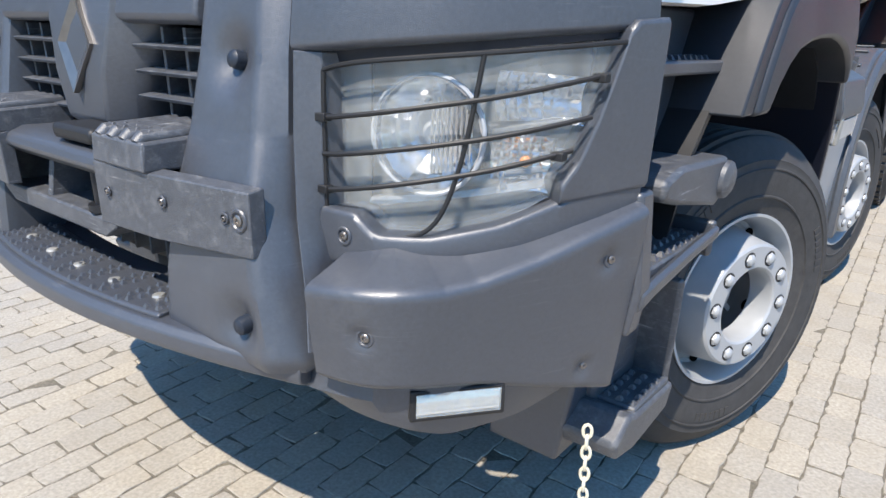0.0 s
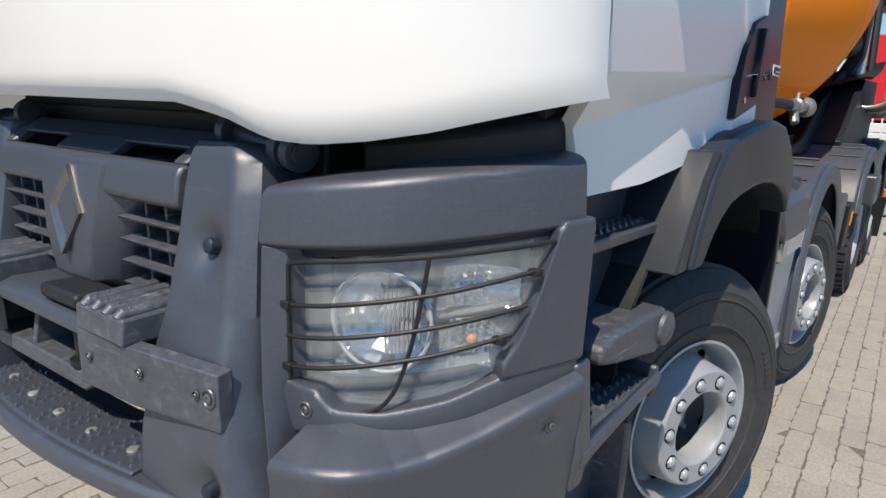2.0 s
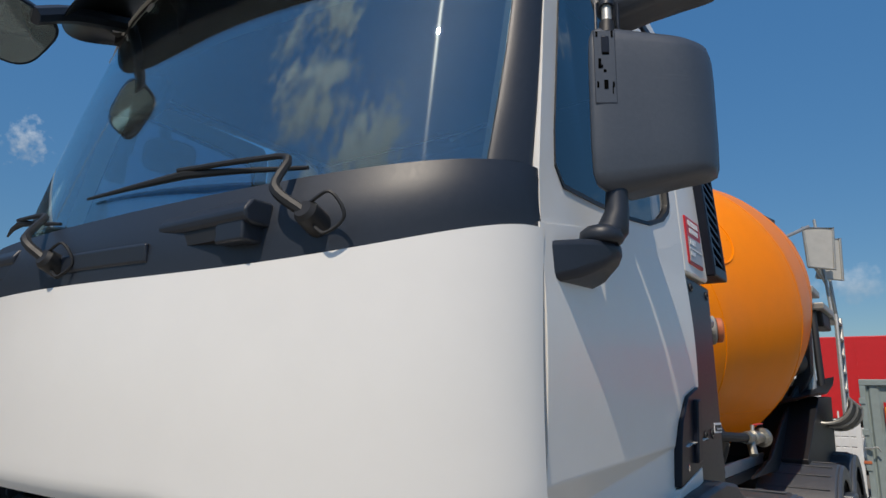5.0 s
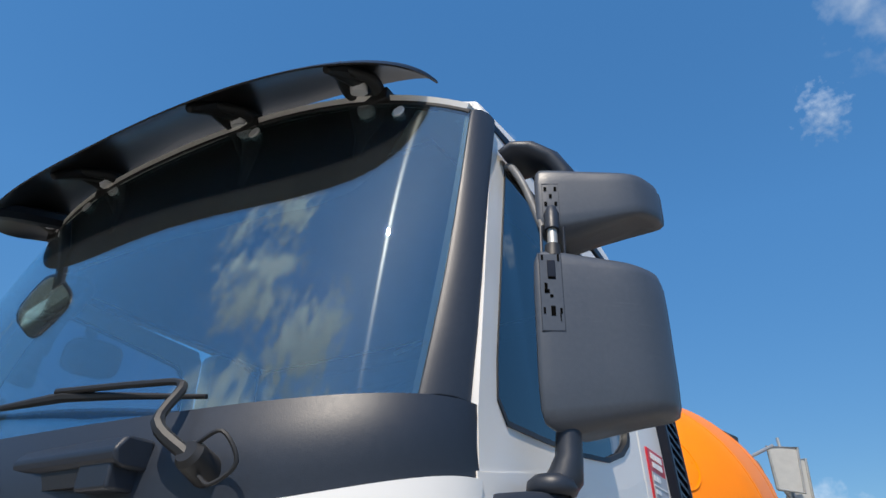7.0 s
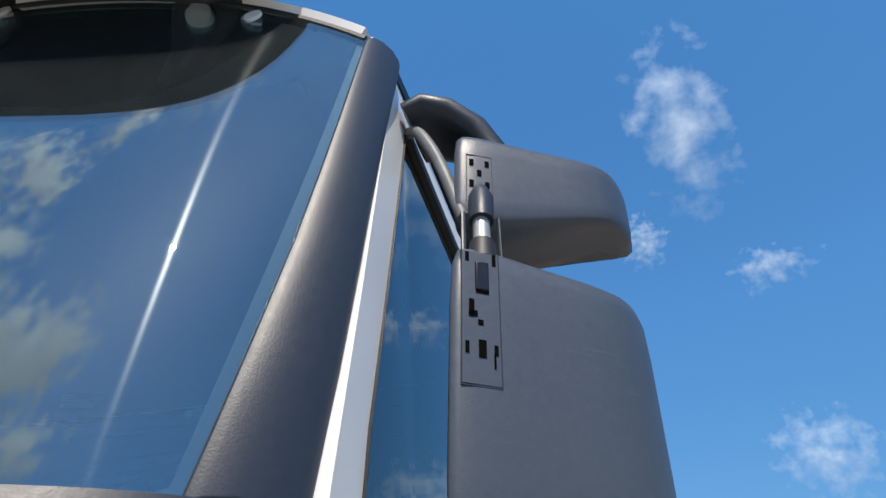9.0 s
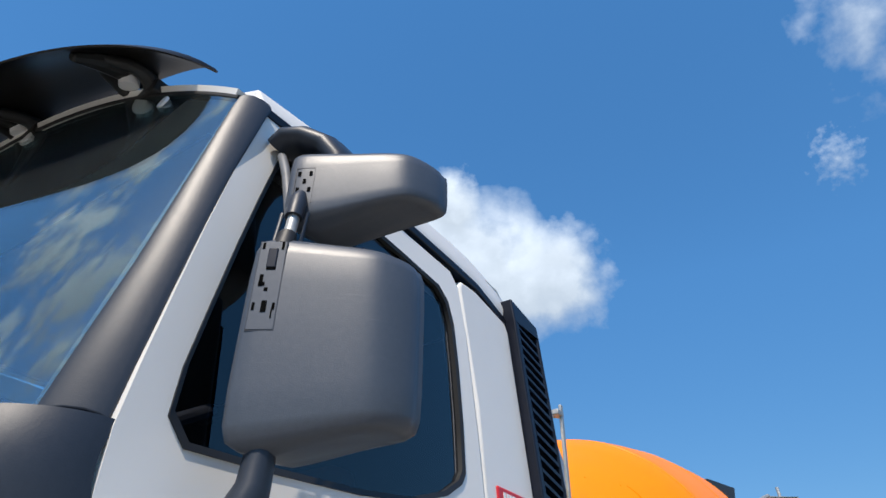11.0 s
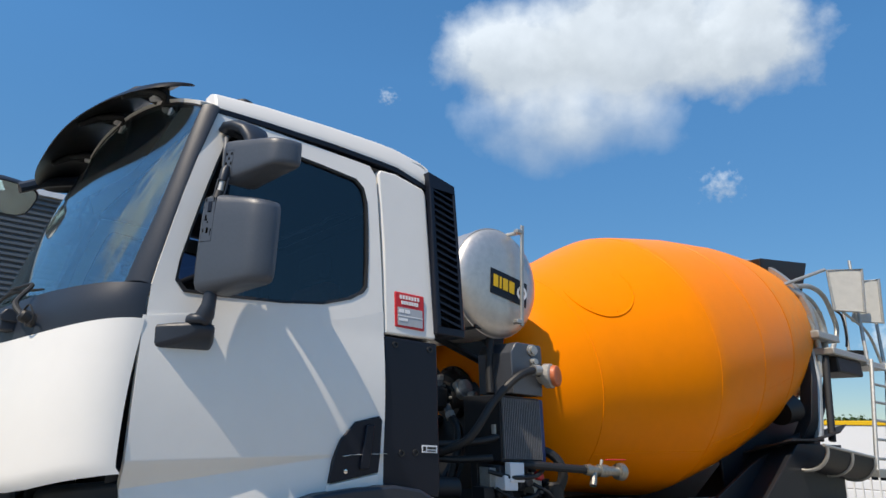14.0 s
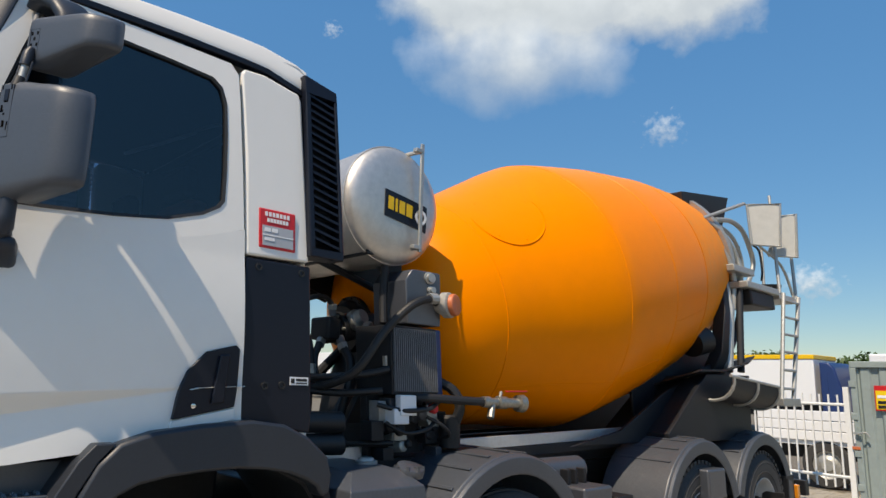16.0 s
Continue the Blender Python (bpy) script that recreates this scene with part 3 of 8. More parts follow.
# --- headlamp
M_LAMPBACK = material("lamp_housing", (0.40, 0.405, 0.41), 0.30, vary=0.2, grain=50, metal=0.5)
for s in (1, -1):
    bm = bmesh.new()
    band(bm, C_LAMP, lambda u: [(-0.10, 0.93 + 0.08 * u), (-0.105, 1.19 + 0.06 * u), (-0.12, 1.19 + 0.06 * u), (-0.12, 0.93 + 0.08 * u)])
    if s < 0:
        flip(bm)
    lamp = part("headlamp", bm, M_LAMPBACK, truck, "headlamp behind clear hazed plastic lens with black guard bars")
    tagged(lamp)
    bm = bmesh.new()

    def lens_prof(u):
        lo = float(np.interp(u, [0, 0.13, 0.20, 0.36, 0.55, 0.72, 0.85, 1.0], [0.945, 0.945, 0.905, 0.91, 0.93, 0.965, 1.0, 1.04]))
        return [(-0.012, lo), (-0.012, 1.188 + 0.058 * u), (-0.018, 1.188 + 0.058 * u), (-0.018, lo)]
    band(bm, C_LAMP, lens_prof)
    if s < 0:
        flip(bm)
    ob = part("lens", bm, M_LENS, lamp, "hazed clear plastic lens")
    ob.visible_shadow = False
    # round main reflector, cut into facets, with a ribbed screen before its inner part
    w = Vector((0.35 * s, -1, 0)).normalized()
    p = Vector((0.918 * s, 0.160, 1.083))
    side, upw = w.cross(Vector((0, 0, 1))).normalized(), Vector((0, 0, 1))
    r, dep = 0.094, 0.058
    bm = bmesh.new()
    lathe(bm, [(0.004, r * 1.10), (0.010, r * 1.05), (0.010, r), (0.0, r * 0.975)] + [(-dep * (1 - (k / 5) ** 2), r * 0.97 * k / 5) for k in range(4, 1, -1)] + [(-dep, r * 0.27), (-dep, 0.0)], p, w, 18)
    bowl = part("main_reflector", bm, M_BOWL, lamp, "chromed faceted round reflector", 0, 6)
    bm = bmesh.new()
    lathe(bm, [(-dep, 0.026), (-dep + 0.030, 0.024), (-dep + 0.036, 0.016), (-dep + 0.036, 0.0)], p, w, 16)
    part("bulb_shield", bm, M_GREYLABEL, bowl)
    for k in range(9):
        c = p + w * 0.004 - side * (r * 0.80 - 0.0085 * k) * s
        h = 0.085 * math.sqrt(max(0.05, 1 - ((r * 0.80 - 0.0085 * k) / r) ** 2))
        part("reflector_rib", B(tube, [c - upw * h * 0.75, c + w * 0.004, c + upw * h * 0.75], 0.0030, 6), M_BOWL, bowl)
    part("bowl_bezel", B(tube, [p + w * 0.010 + r * 1.06 * (math.cos(t) * side + math.sin(t) * upw) for t in np.linspace(0, 2 * math.pi, 37)], 0.004, 6), M_GREYLABEL, bowl)
    # two fields of small pillow cells beside it
    for nm, at, way, wide, high, nx, nz, bulb in (("upper_reflector", (1.052, 0.285, 1.147), (0.78, -0.72, 0), 0.075, 0.040, 7, 4, M_LABEL), ("indicator_reflector", (1.045, 0.272, 1.036), (0.72, -0.78, 0), 0.064, 0.048, 7, 6, M_AMBER)):
        w = Vector((way[0] * s, way[1], 0)).normalized()
        side = w.cross(Vector((0, 0, 1))).normalized()
        c0 = Vector((at[0] * s, at[1], at[2]))
        bm = bmesh.new()

        def cell_at(u, v, lift=0.0):
            return c0 + side * u * wide + Vector((0, 0, v * high + 0.10 * u * s * high)) + w * (0.030 * (u * u + v * v) - 0.045 + lift)
        for i in range(nx):
            for j in range(nz):
                u0, u1, v0, v1 = 2 * i / nx - 1, 2 * (i + 1) / nx - 1, 2 * j / nz - 1, 2 * (j + 1) / nz - 1
                if ((u0 + u1) / 2) ** 2 + ((v0 + v1) / 2) ** 2 < 1.35:
                    base = [bm.verts.new(cell_at(u, v)) for u, v in ((u0, v0), (u1, v0), (u1, v1), (u0, v1))]
                    a, b2 = 0.3, 0.7
                    top = [bm.verts.new(cell_at(lerp(u0, u1, f), lerp(v0, v1, g), 0.004)) for f, g in ((a, a), (b2, a), (b2, b2), (a, b2))]
                    for q in range(4):
                        bm.faces.new((base[q], base[(q + 1) % 4], top[(q + 1) % 4], top[q]))
                    bm.faces.new(top)
        field = part(nm, bm, M_BOWL, lamp, "chromed reflector of small cells", 0, 8)
        bm = bmesh.new()
        bmesh.ops.create_uvsphere(bm, u_segments=14, v_segments=10, radius=0.011, matrix=Matrix.Translation(c0 - w * 0.028))
        part("bulb", bm, bulb, field)
    # stepped inner bezel along the lamp's lower edge and a shelf between the fields
    for z, o, t in ((0.975, -0.055, 0.010), (0.952, -0.040, 0.012)):
        bm = bmesh.new()
        band(bm, C_LAMP[4:], lambda u: [(o - 0.03, z + 0.055 * u), (o, z + 0.055 * u), (o - 0.004, z + t + 0.055 * u), (o - 0.03, z + t + 0.055 * u)])
        if s < 0:
            flip(bm)
        part("lamp_bezel", bm, M_LAMPBACK, lamp)
    bm = bmesh.new()
    band(bm, C_LAMP[18:], lambda u: [(-0.085, 1.088 + 0.03 * u), (-0.030, 1.088 + 0.03 * u), (-0.030, 1.095 + 0.03 * u), (-0.085, 1.10 + 0.03 * u)])
    if s < 0:
        flip(bm)
    part("lamp_shelf", bm, M_LAMPBACK, lamp)

    # guard bars
    def on_lamp(u, z, o=0.018):
        k = u * (len(C_LAMP) - 1)
        i = min(int(k), len(C_LAMP) - 2)
        f = k - i
        x, y = (lerp(C_LAMP[i][c], C_LAMP[i + 1][c], f) for c in (0, 1))
        d = Vector((C_LAMP[i + 1][0] - C_LAMP[i][0], C_LAMP[i + 1][1] - C_LAMP[i][1])).normalized()
        return ((x + d.y * o) * s, y - d.x * o, z)
    guard_bars = []
    guard_bars.append(smooth_path([on_lamp(0.0, 0.935), on_lamp(0.0, 1.06), on_lamp(0.004, 1.165), on_lamp(0.03, 1.184)] + [on_lamp(u, 1.186 + 0.056 * u) for u in (0.2, 0.4, 0.6, 0.8, 0.98)], 4))
    for z0, z1, u1 in ((1.105, 1.190, 0.93), (1.043, 1.122, 0.89), (0.982, 1.068, 0.84)):
        guard_bars.append([on_lamp(u * u1, lerp(z0, z1, (u * 1.0) ** 1.35), 0.022) for u in np.linspace(0, 1, 14)])
    guard_bars.append(smooth_path([on_lamp(0.56, 1.215), on_lamp(0.535, 1.12), on_lamp(0.505, 1.03), on_lamp(0.46, 0.955), on_lamp(0.39, 0.92), on_lamp(0.22, 0.905)], 5))
    for path in guard_bars:
        bm = bmesh.new()
        tube(bm, path, 0.0044, 8)
        part("guard_bar", bm, M_BLACK, lamp, "black coated wire guard bar")
    for u, z in ((0.0, 1.105), (0.0, 0.982), (0.91, 1.184), (0.80, 1.058)):
        bm = bmesh.new()
        c = Vector(on_lamp(u, z, 0.02))
        box(bm, c.x - 0.012, c.x + 0.012, c.y - 0.009, c.y + 0.009, c.z - 0.007, c.z + 0.007)
        part("bar_clip", bm, M_BLACK, lamp, "", 0.002)

    # fog lamp under the corner
    bm = bmesh.new()
    m = Matrix.Translation((1.034 * s, 0.128, 0.634)) @ Matrix.Rotation(radians(50 * s), 4, "Z") @ Matrix.Rotation(radians(-10), 4, "X")
    box(bm, -0.086, 0.086, -0.022, 0.05, -0.027, 0.030, m)
    fog = part("fog_lamp", bm, M_BLACK, truck, "clear fog lamp in dark frame", 0.004)
    bm = bmesh.new()
    box(bm, -0.076, 0.076, -0.032, -0.0285, -0.016, 0.026, m)
    part("fog_lens", bm, M_LENS, fog, "clear fog lamp lens", 0.002).visible_shadow = False
    bm = bmesh.new()
    quad_loft(bm, [[m @ Vector((x, y, z)) for y, z in ((-0.0222, -0.014), (-0.0235, -0.004), (-0.0260, 0.002), (-0.0262, 0.010), (-0.0235, 0.022), (-0.0215, 0.022), (-0.0215, -0.014))] for x in (-0.074, -0.03, 0.03, 0.074)])
    part("fog_reflector", bm, M_BOWL, fog, "chromed fog lamp reflector", 0, 6)

# --- centre grille
def grille_hood(bm):
    # front face, sloped top with two slots, back edge
    def strip(x0, x1, a, b):
        quad_loft(bm, [[(x, *p) for p in (a, b, (b[0] + 0.02, b[1] - 0.025), (a[0] + 0.03, a[1] - 0.012))] for x in (x0, x1)])
    quad_loft(bm, [[(x, 0.10, 1.245), (x, 0.045, 1.245), (x, 0.032, 1.258), (x, 0.042, 1.315), (x, 0.052, 1.332), (x, 0.064, 1.342), (x, 0.10, 1.33)] for x in (-0.455, -0.2, 0, 0.2, 0.455)])
    strip(-0.455, 0.455, (0.100, 1.371), (0.165, 1.408))
    for x0, x1 in ((-0.455, -0.405), (-0.14, 0.14), (0.405, 0.455)):
        strip(x0, x1, (0.060, 1.342), (0.116, 1.383))


part("grille_hood", B(grille_hood), M_PLASTIC, truck, "moulded dark grey plastic grille hood with slots", 0.008)


def grille_shield(bm):
    # keystone in the middle that carries the badge
    def ring(z, w, y):
        return [(-w, y + 0.085, z), (-w * 0.88, y + 0.045, z), (-w * 0.62, y, z), (w * 0.62, y, z), (w * 0.88, y + 0.045, z), (w, y + 0.085, z), (w, y + 0.14, z), (-w, y + 0.14, z)]
    quad_loft(bm, [ring(1.015, 0.135, 0.035), ring(1.035, 0.155, 0.010), ring(1.14, 0.185, 0.006), ring(1.24, 0.225, 0.020), ring(1.315, 0.25, 0.036), ring(1.335, 0.25, 0.055)])


part("grille_shield", B(grille_shield), M_PLASTIC, truck, "", 0.008)
bm = bmesh.new()
outer = [(0, 1.308), (0.082, 1.200), (0, 1.092), (-0.082, 1.200)]
inner = [(0, 1.248), (0.038, 1.200), (0, 1.152), (-0.038, 1.200)]
for k in range(4):
    a, b, c, d = outer[k], outer[(k + 1) % 4], inner[(k + 1) % 4], inner[k]
    lean = lambda z: 0.16 * (z - 1.20)
    quad_loft(bm, [[(x, 0.020 + lean(z), z) for x, z in (a, b, c, d)], [(p[0] * 0.97, 0.007 + lean(p[1]) + (0.012 if q else 0), p[1]) for p, q in ((a, 0), (b, 0), (c, 1), (d, 1))]])
part("badge", bm, M_BADGE, truck, "chrome diamond-shaped badge", 0.0015)
for s in (1, -1):
    bm = bmesh.new()
    box(bm, min(0.17 * s, 0.47 * s), max(0.17 * s, 0.47 * s), 0.15, 0.16, 1.0, 1.24)
    net = part("grille_opening", bm, M_BLACK, truck)
    for k in range(4):
        z = 1.04 + 0.052 * k
        part("slat", B(quad_loft, [[(x, 0.05, z), (x, 0.045, z + 0.008), (x, 0.14, z + 0.02), (x, 0.14, z + 0.008)] for x in (0.18 * s, 0.47 * s)]), M_WORN, net, "", 0.002)
    for x in (0.255, 0.34, 0.425):
        part("upright_bar", B(box, x * s - 0.005, x * s + 0.005, 0.075, 0.14, 1.01, 1.24), M_WORN, net, "", 0.002)
# --- towing crossbar
bm = bmesh.new()
quad_loft(bm, [[(x, -0.075, 0.985), (x, -0.085, 0.96), (x, -0.05, 0.935), (x, 0.10, 0.935), (x, 0.10, 1.0), (x, -0.04, 1.0)] for x in (-0.44, 0.27)])
crossbar = part("tow_crossbar", bm, M_PLASTIC, truck, "dusty dark towing crossbar with tread steps", 0.008)
for s in (1, -1):
    bm = bmesh.new()
    quad_loft(bm, [[(x, y - 0.012, 0.86 + dz), (x, y - 0.012, 0.985), (x, y + 0.02, 0.99), (x, y + 0.02, 0.86 + dz)] for x, y, dz in ((0.25 * s, -0.085, 0.0), (0.45 * s, -0.075, 0.0), (0.715 * s, -0.045, 0.01))])
    arm = part("crossbar_plate", bm, M_WORN, crossbar, "scuffed dark plastic cover plate", 0.003)
    for x, y, z, r in ((0.30, -0.098, 0.930, 0.006), (0.486, -0.086, 0.938, 0.007), (0.655, -0.066, 0.934, 0.006), (0.688, -0.061, 0.935, 0.012)):
        screw((x * s, y, z), (0.1 * s, -1, 0), r * 0.85, M_BADGE, truck)
    bm = bmesh.new()
    quad_loft(bm, [[(x, -0.0965, 0.984), (x, -0.092, 1.040), (x, 0.08, 1.048), (x, 0.08, 0.984)] for x in (0.25 * s, 0.27 * s, 0.45 * s)])
    tread = part("step_block", bm, M_WORN, crossbar, "", 0.006)
    for i in range(4):
        x = (0.282 + 0.047 * i) * s
        part("tread_ridge", B(tube, [(x, -0.088, 1.036), (x, -0.078, 1.044), (x, 0.07, 1.050)], [0.012, 0.016, 0.016], 10), M_WORN, tread)
        for j in range(6):
            y = -0.072 + 0.024 * j
            bm = bmesh.new()
            quad_loft(bm, [[(x - 0.013, y, 1.050), (x + 0.013, y, 1.050), (x + 0.013, y + 0.020, 1.051), (x - 0.013, y + 0.020, 1.051)],
                           [(x - 0.009, y + 0.007, 1.060), (x + 0.009, y + 0.007, 1.060), (x + 0.009, y + 0.011, 1.060), (x - 0.009, y + 0.011, 1.060)]])
            part("tread_tooth", bm, M_WORN, tread, "", 0.001)
# tow jaw below
bm = bmesh.new()
quad_loft(bm, [[(-0.40 + t, -0.06 + 0.0 * t, z), (0.22 - t, -0.06, z), (0.22 - t, 0.12, z), (-0.40 + t, 0.12, z)] for z, t in ((0.80, 0.06), (0.83, 0.0), (0.845, 0.0))])
part("tow_jaw_plate", bm, M_WORN, crossbar, "", 0.006)
for x in (-0.40, -0.14, 0.20):
    part("jaw_web", B(quad_loft, [[(x - 0.012, -0.05, 0.84), (x + 0.012, -0.05, 0.84), (x + 0.012, 0.12, 0.84), (x - 0.012, 0.12, 0.84)],
                                  [(x - 0.012, -0.03, 0.94), (x + 0.012, -0.03, 0.94), (x + 0.012, 0.12, 0.94), (x - 0.012, 0.12, 0.94)]]), M_WORN, crossbar, "", 0.004)
bm = bmesh.new()
lathe(bm, [(0.80, 0), (0.80, 0.028), (0.85, 0.028), (0.85, 0.036), (0.865, 0.036), (0.865, 0.022), (0.99, 0.022), (0.99, 0.0)], (0.12, -0.03, 0), (0, 0, 1), 18)
part("tow_pin", bm, M_CHASSIS, crossbar, "black steel towing pin")
part("rubber_flap", B(box, 0.0, 0.19, -0.07, 0.03, 1.0, 1.035), M_BLACK, crossbar, "", 0.012)
# dark radiator behind the lower opening
bm = bmesh.new()
box(bm, -0.46, 0.46, 0.13, 0.15, 0.68, 1.02)
core = part("lower_grille_core", bm, M_BLACK, truck)
for k in range(12):
    x = -0.44 + 0.08 * k
    part("fin", B(box, x - 0.004, x + 0.004, 0.09, 0.13, 0.70, 0.82), M_WORN, core)
part("fin_rail", B(box, -0.46, 0.46, 0.085, 0.10, 0.755, 0.77), M_WORN, core)
# --- front step
def lip_y(x):
    return -0.152 + 0.118 * (x / 0.80) ** 2


bm = bmesh.new()
band(bm, [(x, lip_y(x)) for x in np.linspace(-0.80, 0.80, 33)], lambda u: [(-0.22, 0.648), (-0.02, 0.640), (-0.004, 0.648), (0.0, 0.662), (-0.002, 0.682), (-0.014, 0.694), (-0.22, 0.698)])
front_step = part("front_step", bm, M_PLASTIC, truck, "dark grey plastic bumper step with tread teeth", 0.003, 30)
pad = bmesh.new()
band(pad, [(x, lip_y(x) + 0.022) for x in np.linspace(-0.43, 0.43, 19)], lambda u: [(-0.15, 0.694), (-0.004, 0.692), (0.0, 0.698), (-0.006, 0.704), (-0.15, 0.706)])
pad = part("tread_mat", pad, M_PLASTIC, front_step, "", 0.004)
bm = bmesh.new()
quad_loft(bm, [[(-0.011, -0.010, 0), (0.011, -0.010, 0), (0.011, 0.010, 0), (-0.011, 0.010, 0)], [(-0.003, -0.004, 0.013), (0.003, -0.004, 0.013), (0.003, 0.004, 0.013), (-0.003, 0.004, 0.013)]])
TOOTH = finish(bm, "tread_point", M_PLASTIC)
for i in range(9):
    for k in range(6):
        piece("tread_point", TOOTH, pose(-0.405 + 0.098 * i + (0.008 if k % 2 else 0), lip_y(-0.405 + 0.098 * i) + 0.036 + 0.022 * k, 0.7035) @ Matrix.Scale(0.75, 4), pad, True)
        piece("tread_point", TOOTH, pose(-0.377 + 0.098 * i + (0.008 if k % 2 else 0), lip_y(-0.377 + 0.098 * i) + 0.042 + 0.022 * k, 0.7035) @ Matrix.Scale(0.75, 4), pad, True)
for i in range(5):
    bm = bmesh.new()
    lathe(bm, [(0.703, 0.0), (0.703, 0.014), (0.708, 0.012), (0.71, 0.0)], (-0.32 + 0.165 * i, lip_y(-0.32 + 0.165 * i) + 0.085, 0.002), (0, 0, 1), 12)
    part("step_screw", bm, M_ZINC, front_step)

# --- dark space and parts above the bumper, under the front panel
part("radiator_wall", B(box, -1.14, 1.06, 0.42, 0.46, 0.62, 1.66), M_CHASSIS, truck)
part("intercooler", B(box, -0.70, 0.70, 0.22, 0.40, 1.05, 1.56), M_BLACK, truck, "", 0.01)
for z in (1.43, 1.455, 1.48, 1.505, 1.53):
    part("cooler_tube", B(box, -0.66, 0.62, 0.205, 0.222, z, z + 0.012), M_CHASSIS, truck)
for s in (1, -1):
    bm = bmesh.new()
    tube(bm, [(0.48 * s, 0.165, 1.41), (0.62 * s, 0.155, 1.39), (0.72 * s, 0.15, 1.378)], 0.024, 12)
    strut = part("cab_lock_strut", bm, M_PLASTIC, truck, "black cab lock with round bushes")
    for x in (0.50, 0.665, 0.70):
        bm = bmesh.new()
        lathe(bm, [(-0.012, 0), (-0.012, 0.040), (0.012, 0.040), (0.012, 0)], (x * s, 0.153, 1.413 - (x - 0.48) * 0.15), (s, -0.05, -0.15), 20)
        part("bush", bm, M_PLASTIC, strut)
    bm = bmesh.new()
    band(bm, smooth_path([(0.78, 0.24), (0.95, 0.27), (1.06, 0.36), (1.11, 0.48)], 4), lambda u: [(0, 1.28), (0, 1.40 + 0.06 * u), (-0.03, 1.43 + 0.05 * u), (-0.06, 1.28)])
    if s < 0:
        flip(bm)
    part("washer_tank", bm, M_BLACK, truck, "", 0.01)

# --- cab body
def plan_y(x, a, b, y0, n=2.6):
    q = min(1.0, abs(x) / a)
    return y0 + b * (1 - max(0.0, 1 - q ** n) ** (1 / n))


def plan_at(t, a, b, y0, n=2.55):
    """The rounded front by angle: t from -1 to 1 runs from side to side."""
    th = t * math.pi / 2
    x = a * math.copysign(abs(math.sin(th)) ** (2 / n), th)
    return x, y0 + b * (1 - abs(math.cos(th)) ** (2 / n))


def front_curve(a, b, y0, xs=None, n=2.6, half=False):
    pts = []
    lo = 0.0 if half else -1.0
    for k in range(49):
        t = lo + (1 - lo) * k / 48
        x = a * math.sin(t * math.pi / 2)
        pts.append((x, plan_y(x, a, b, y0, n)))
    return pts


def panel_low(ax):
    """The lower edge of the front panel: high over the grille, dipping beside it."""
    return float(np.interp(ax, [0.0, 0.50, 0.62, 0.72, 0.80, 0.90, 1.0, 1.194], [1.622, 1.620, 1.594, 1.556, 1.550, 1.560, 1.578, 1.632]))


def front_panel(bm):
    def fn(u, v):
        x, y = plan_at(2 * u - 1, lerp(1.196, 1.186, v), lerp(0.455, 0.475, v), lerp(-0.036, -0.030, v), 2.0)
        ax = abs(x)
        high = 2.116 + 0.110 * (ax / 1.186) ** 4
        roll = 0.02 * (1 - v / 0.06) ** 2 if v < 0.06 else 0.0
        return (x, y + roll - 0.012 * math.sin(v * math.pi), lerp(panel_low(ax), high, v))
    shell(bm, fn, 96, 24, -0.02)


BODY["as_drawn"] = True
part("front_panel", B(front_panel), M_WHITE, truck, "plain white painted front panel", 0, 50)


def windscreen_pt(u, v):
    """The windscreen from its lower to its upper edge; u runs across, v up."""
    t = (2 * u - 1) * 0.785
    xb, yb = plan_at(t, 1.18, 0.50, 0.035, 1.9)
    q = abs(xb) / 1.105
    zb = 2.290 + 0.077 * q ** 2
    xt = xb * 0.997
    yt, zt = 0.370 + 0.206 * q ** 2.3, 3.362 - 0.102 * q ** 5
    bow = 0.02 * math.sin(v * math.pi) * (1 - q ** 2)
    return Vector((lerp(xb, xt, v) + math.copysign(0.008 * q * math.sin(v * math.pi), xb), lerp(yb, yt, v) - bow, lerp(zb, zt, v)))


bm = bmesh.new()
shell(bm, lambda u, v: windscreen_pt(u, v), 48, 16, 0.006)
screen = part("windscreen", bm, M_GLASS, truck, "large curved tinted windscreen with printed dark border")
screen.visible_shadow = False
# dark band along the top and edge, inside of the glass
bm = bmesh.new()


def band_low(x):
    """How far up the glass the dark band begins."""
    return float(np.interp(abs(x), [0, 0.5, 0.78, 0.86, 0.90, 0.93, 0.95], [0.545, 0.545, 0.575, 0.625, 0.70, 0.82, 0.985]))


def band_pt(u, v):
    e = 0.075 + 0.85 * u
    p = windscreen_pt(e, lerp(0.992, band_low(windscreen_pt(e, 0.8).x), v))
    return p + Vector((0, 0.012, -0.004))


shell(bm, band_pt, 90, 10, 0.002)
part("dark_band", bm, M_BAND, screen, "dark band across the top of the windscreen").visible_shadow = False
bm = bmesh.new()
for u0, u1 in ((0.0, 0.022), (0.978, 1.0)):
    shell(bm, lambda u, v: windscreen_pt(lerp(u0, u1, u), v) + Vector((0, 0.012, 0)), 2, 16, 0.002)
shell(bm, lambda u, v: windscreen_pt(u, v * 0.02) + Vector((0, 0.012, 0)), 40, 2, 0.002)
part("screen_border", bm, M_BLACK, screen)


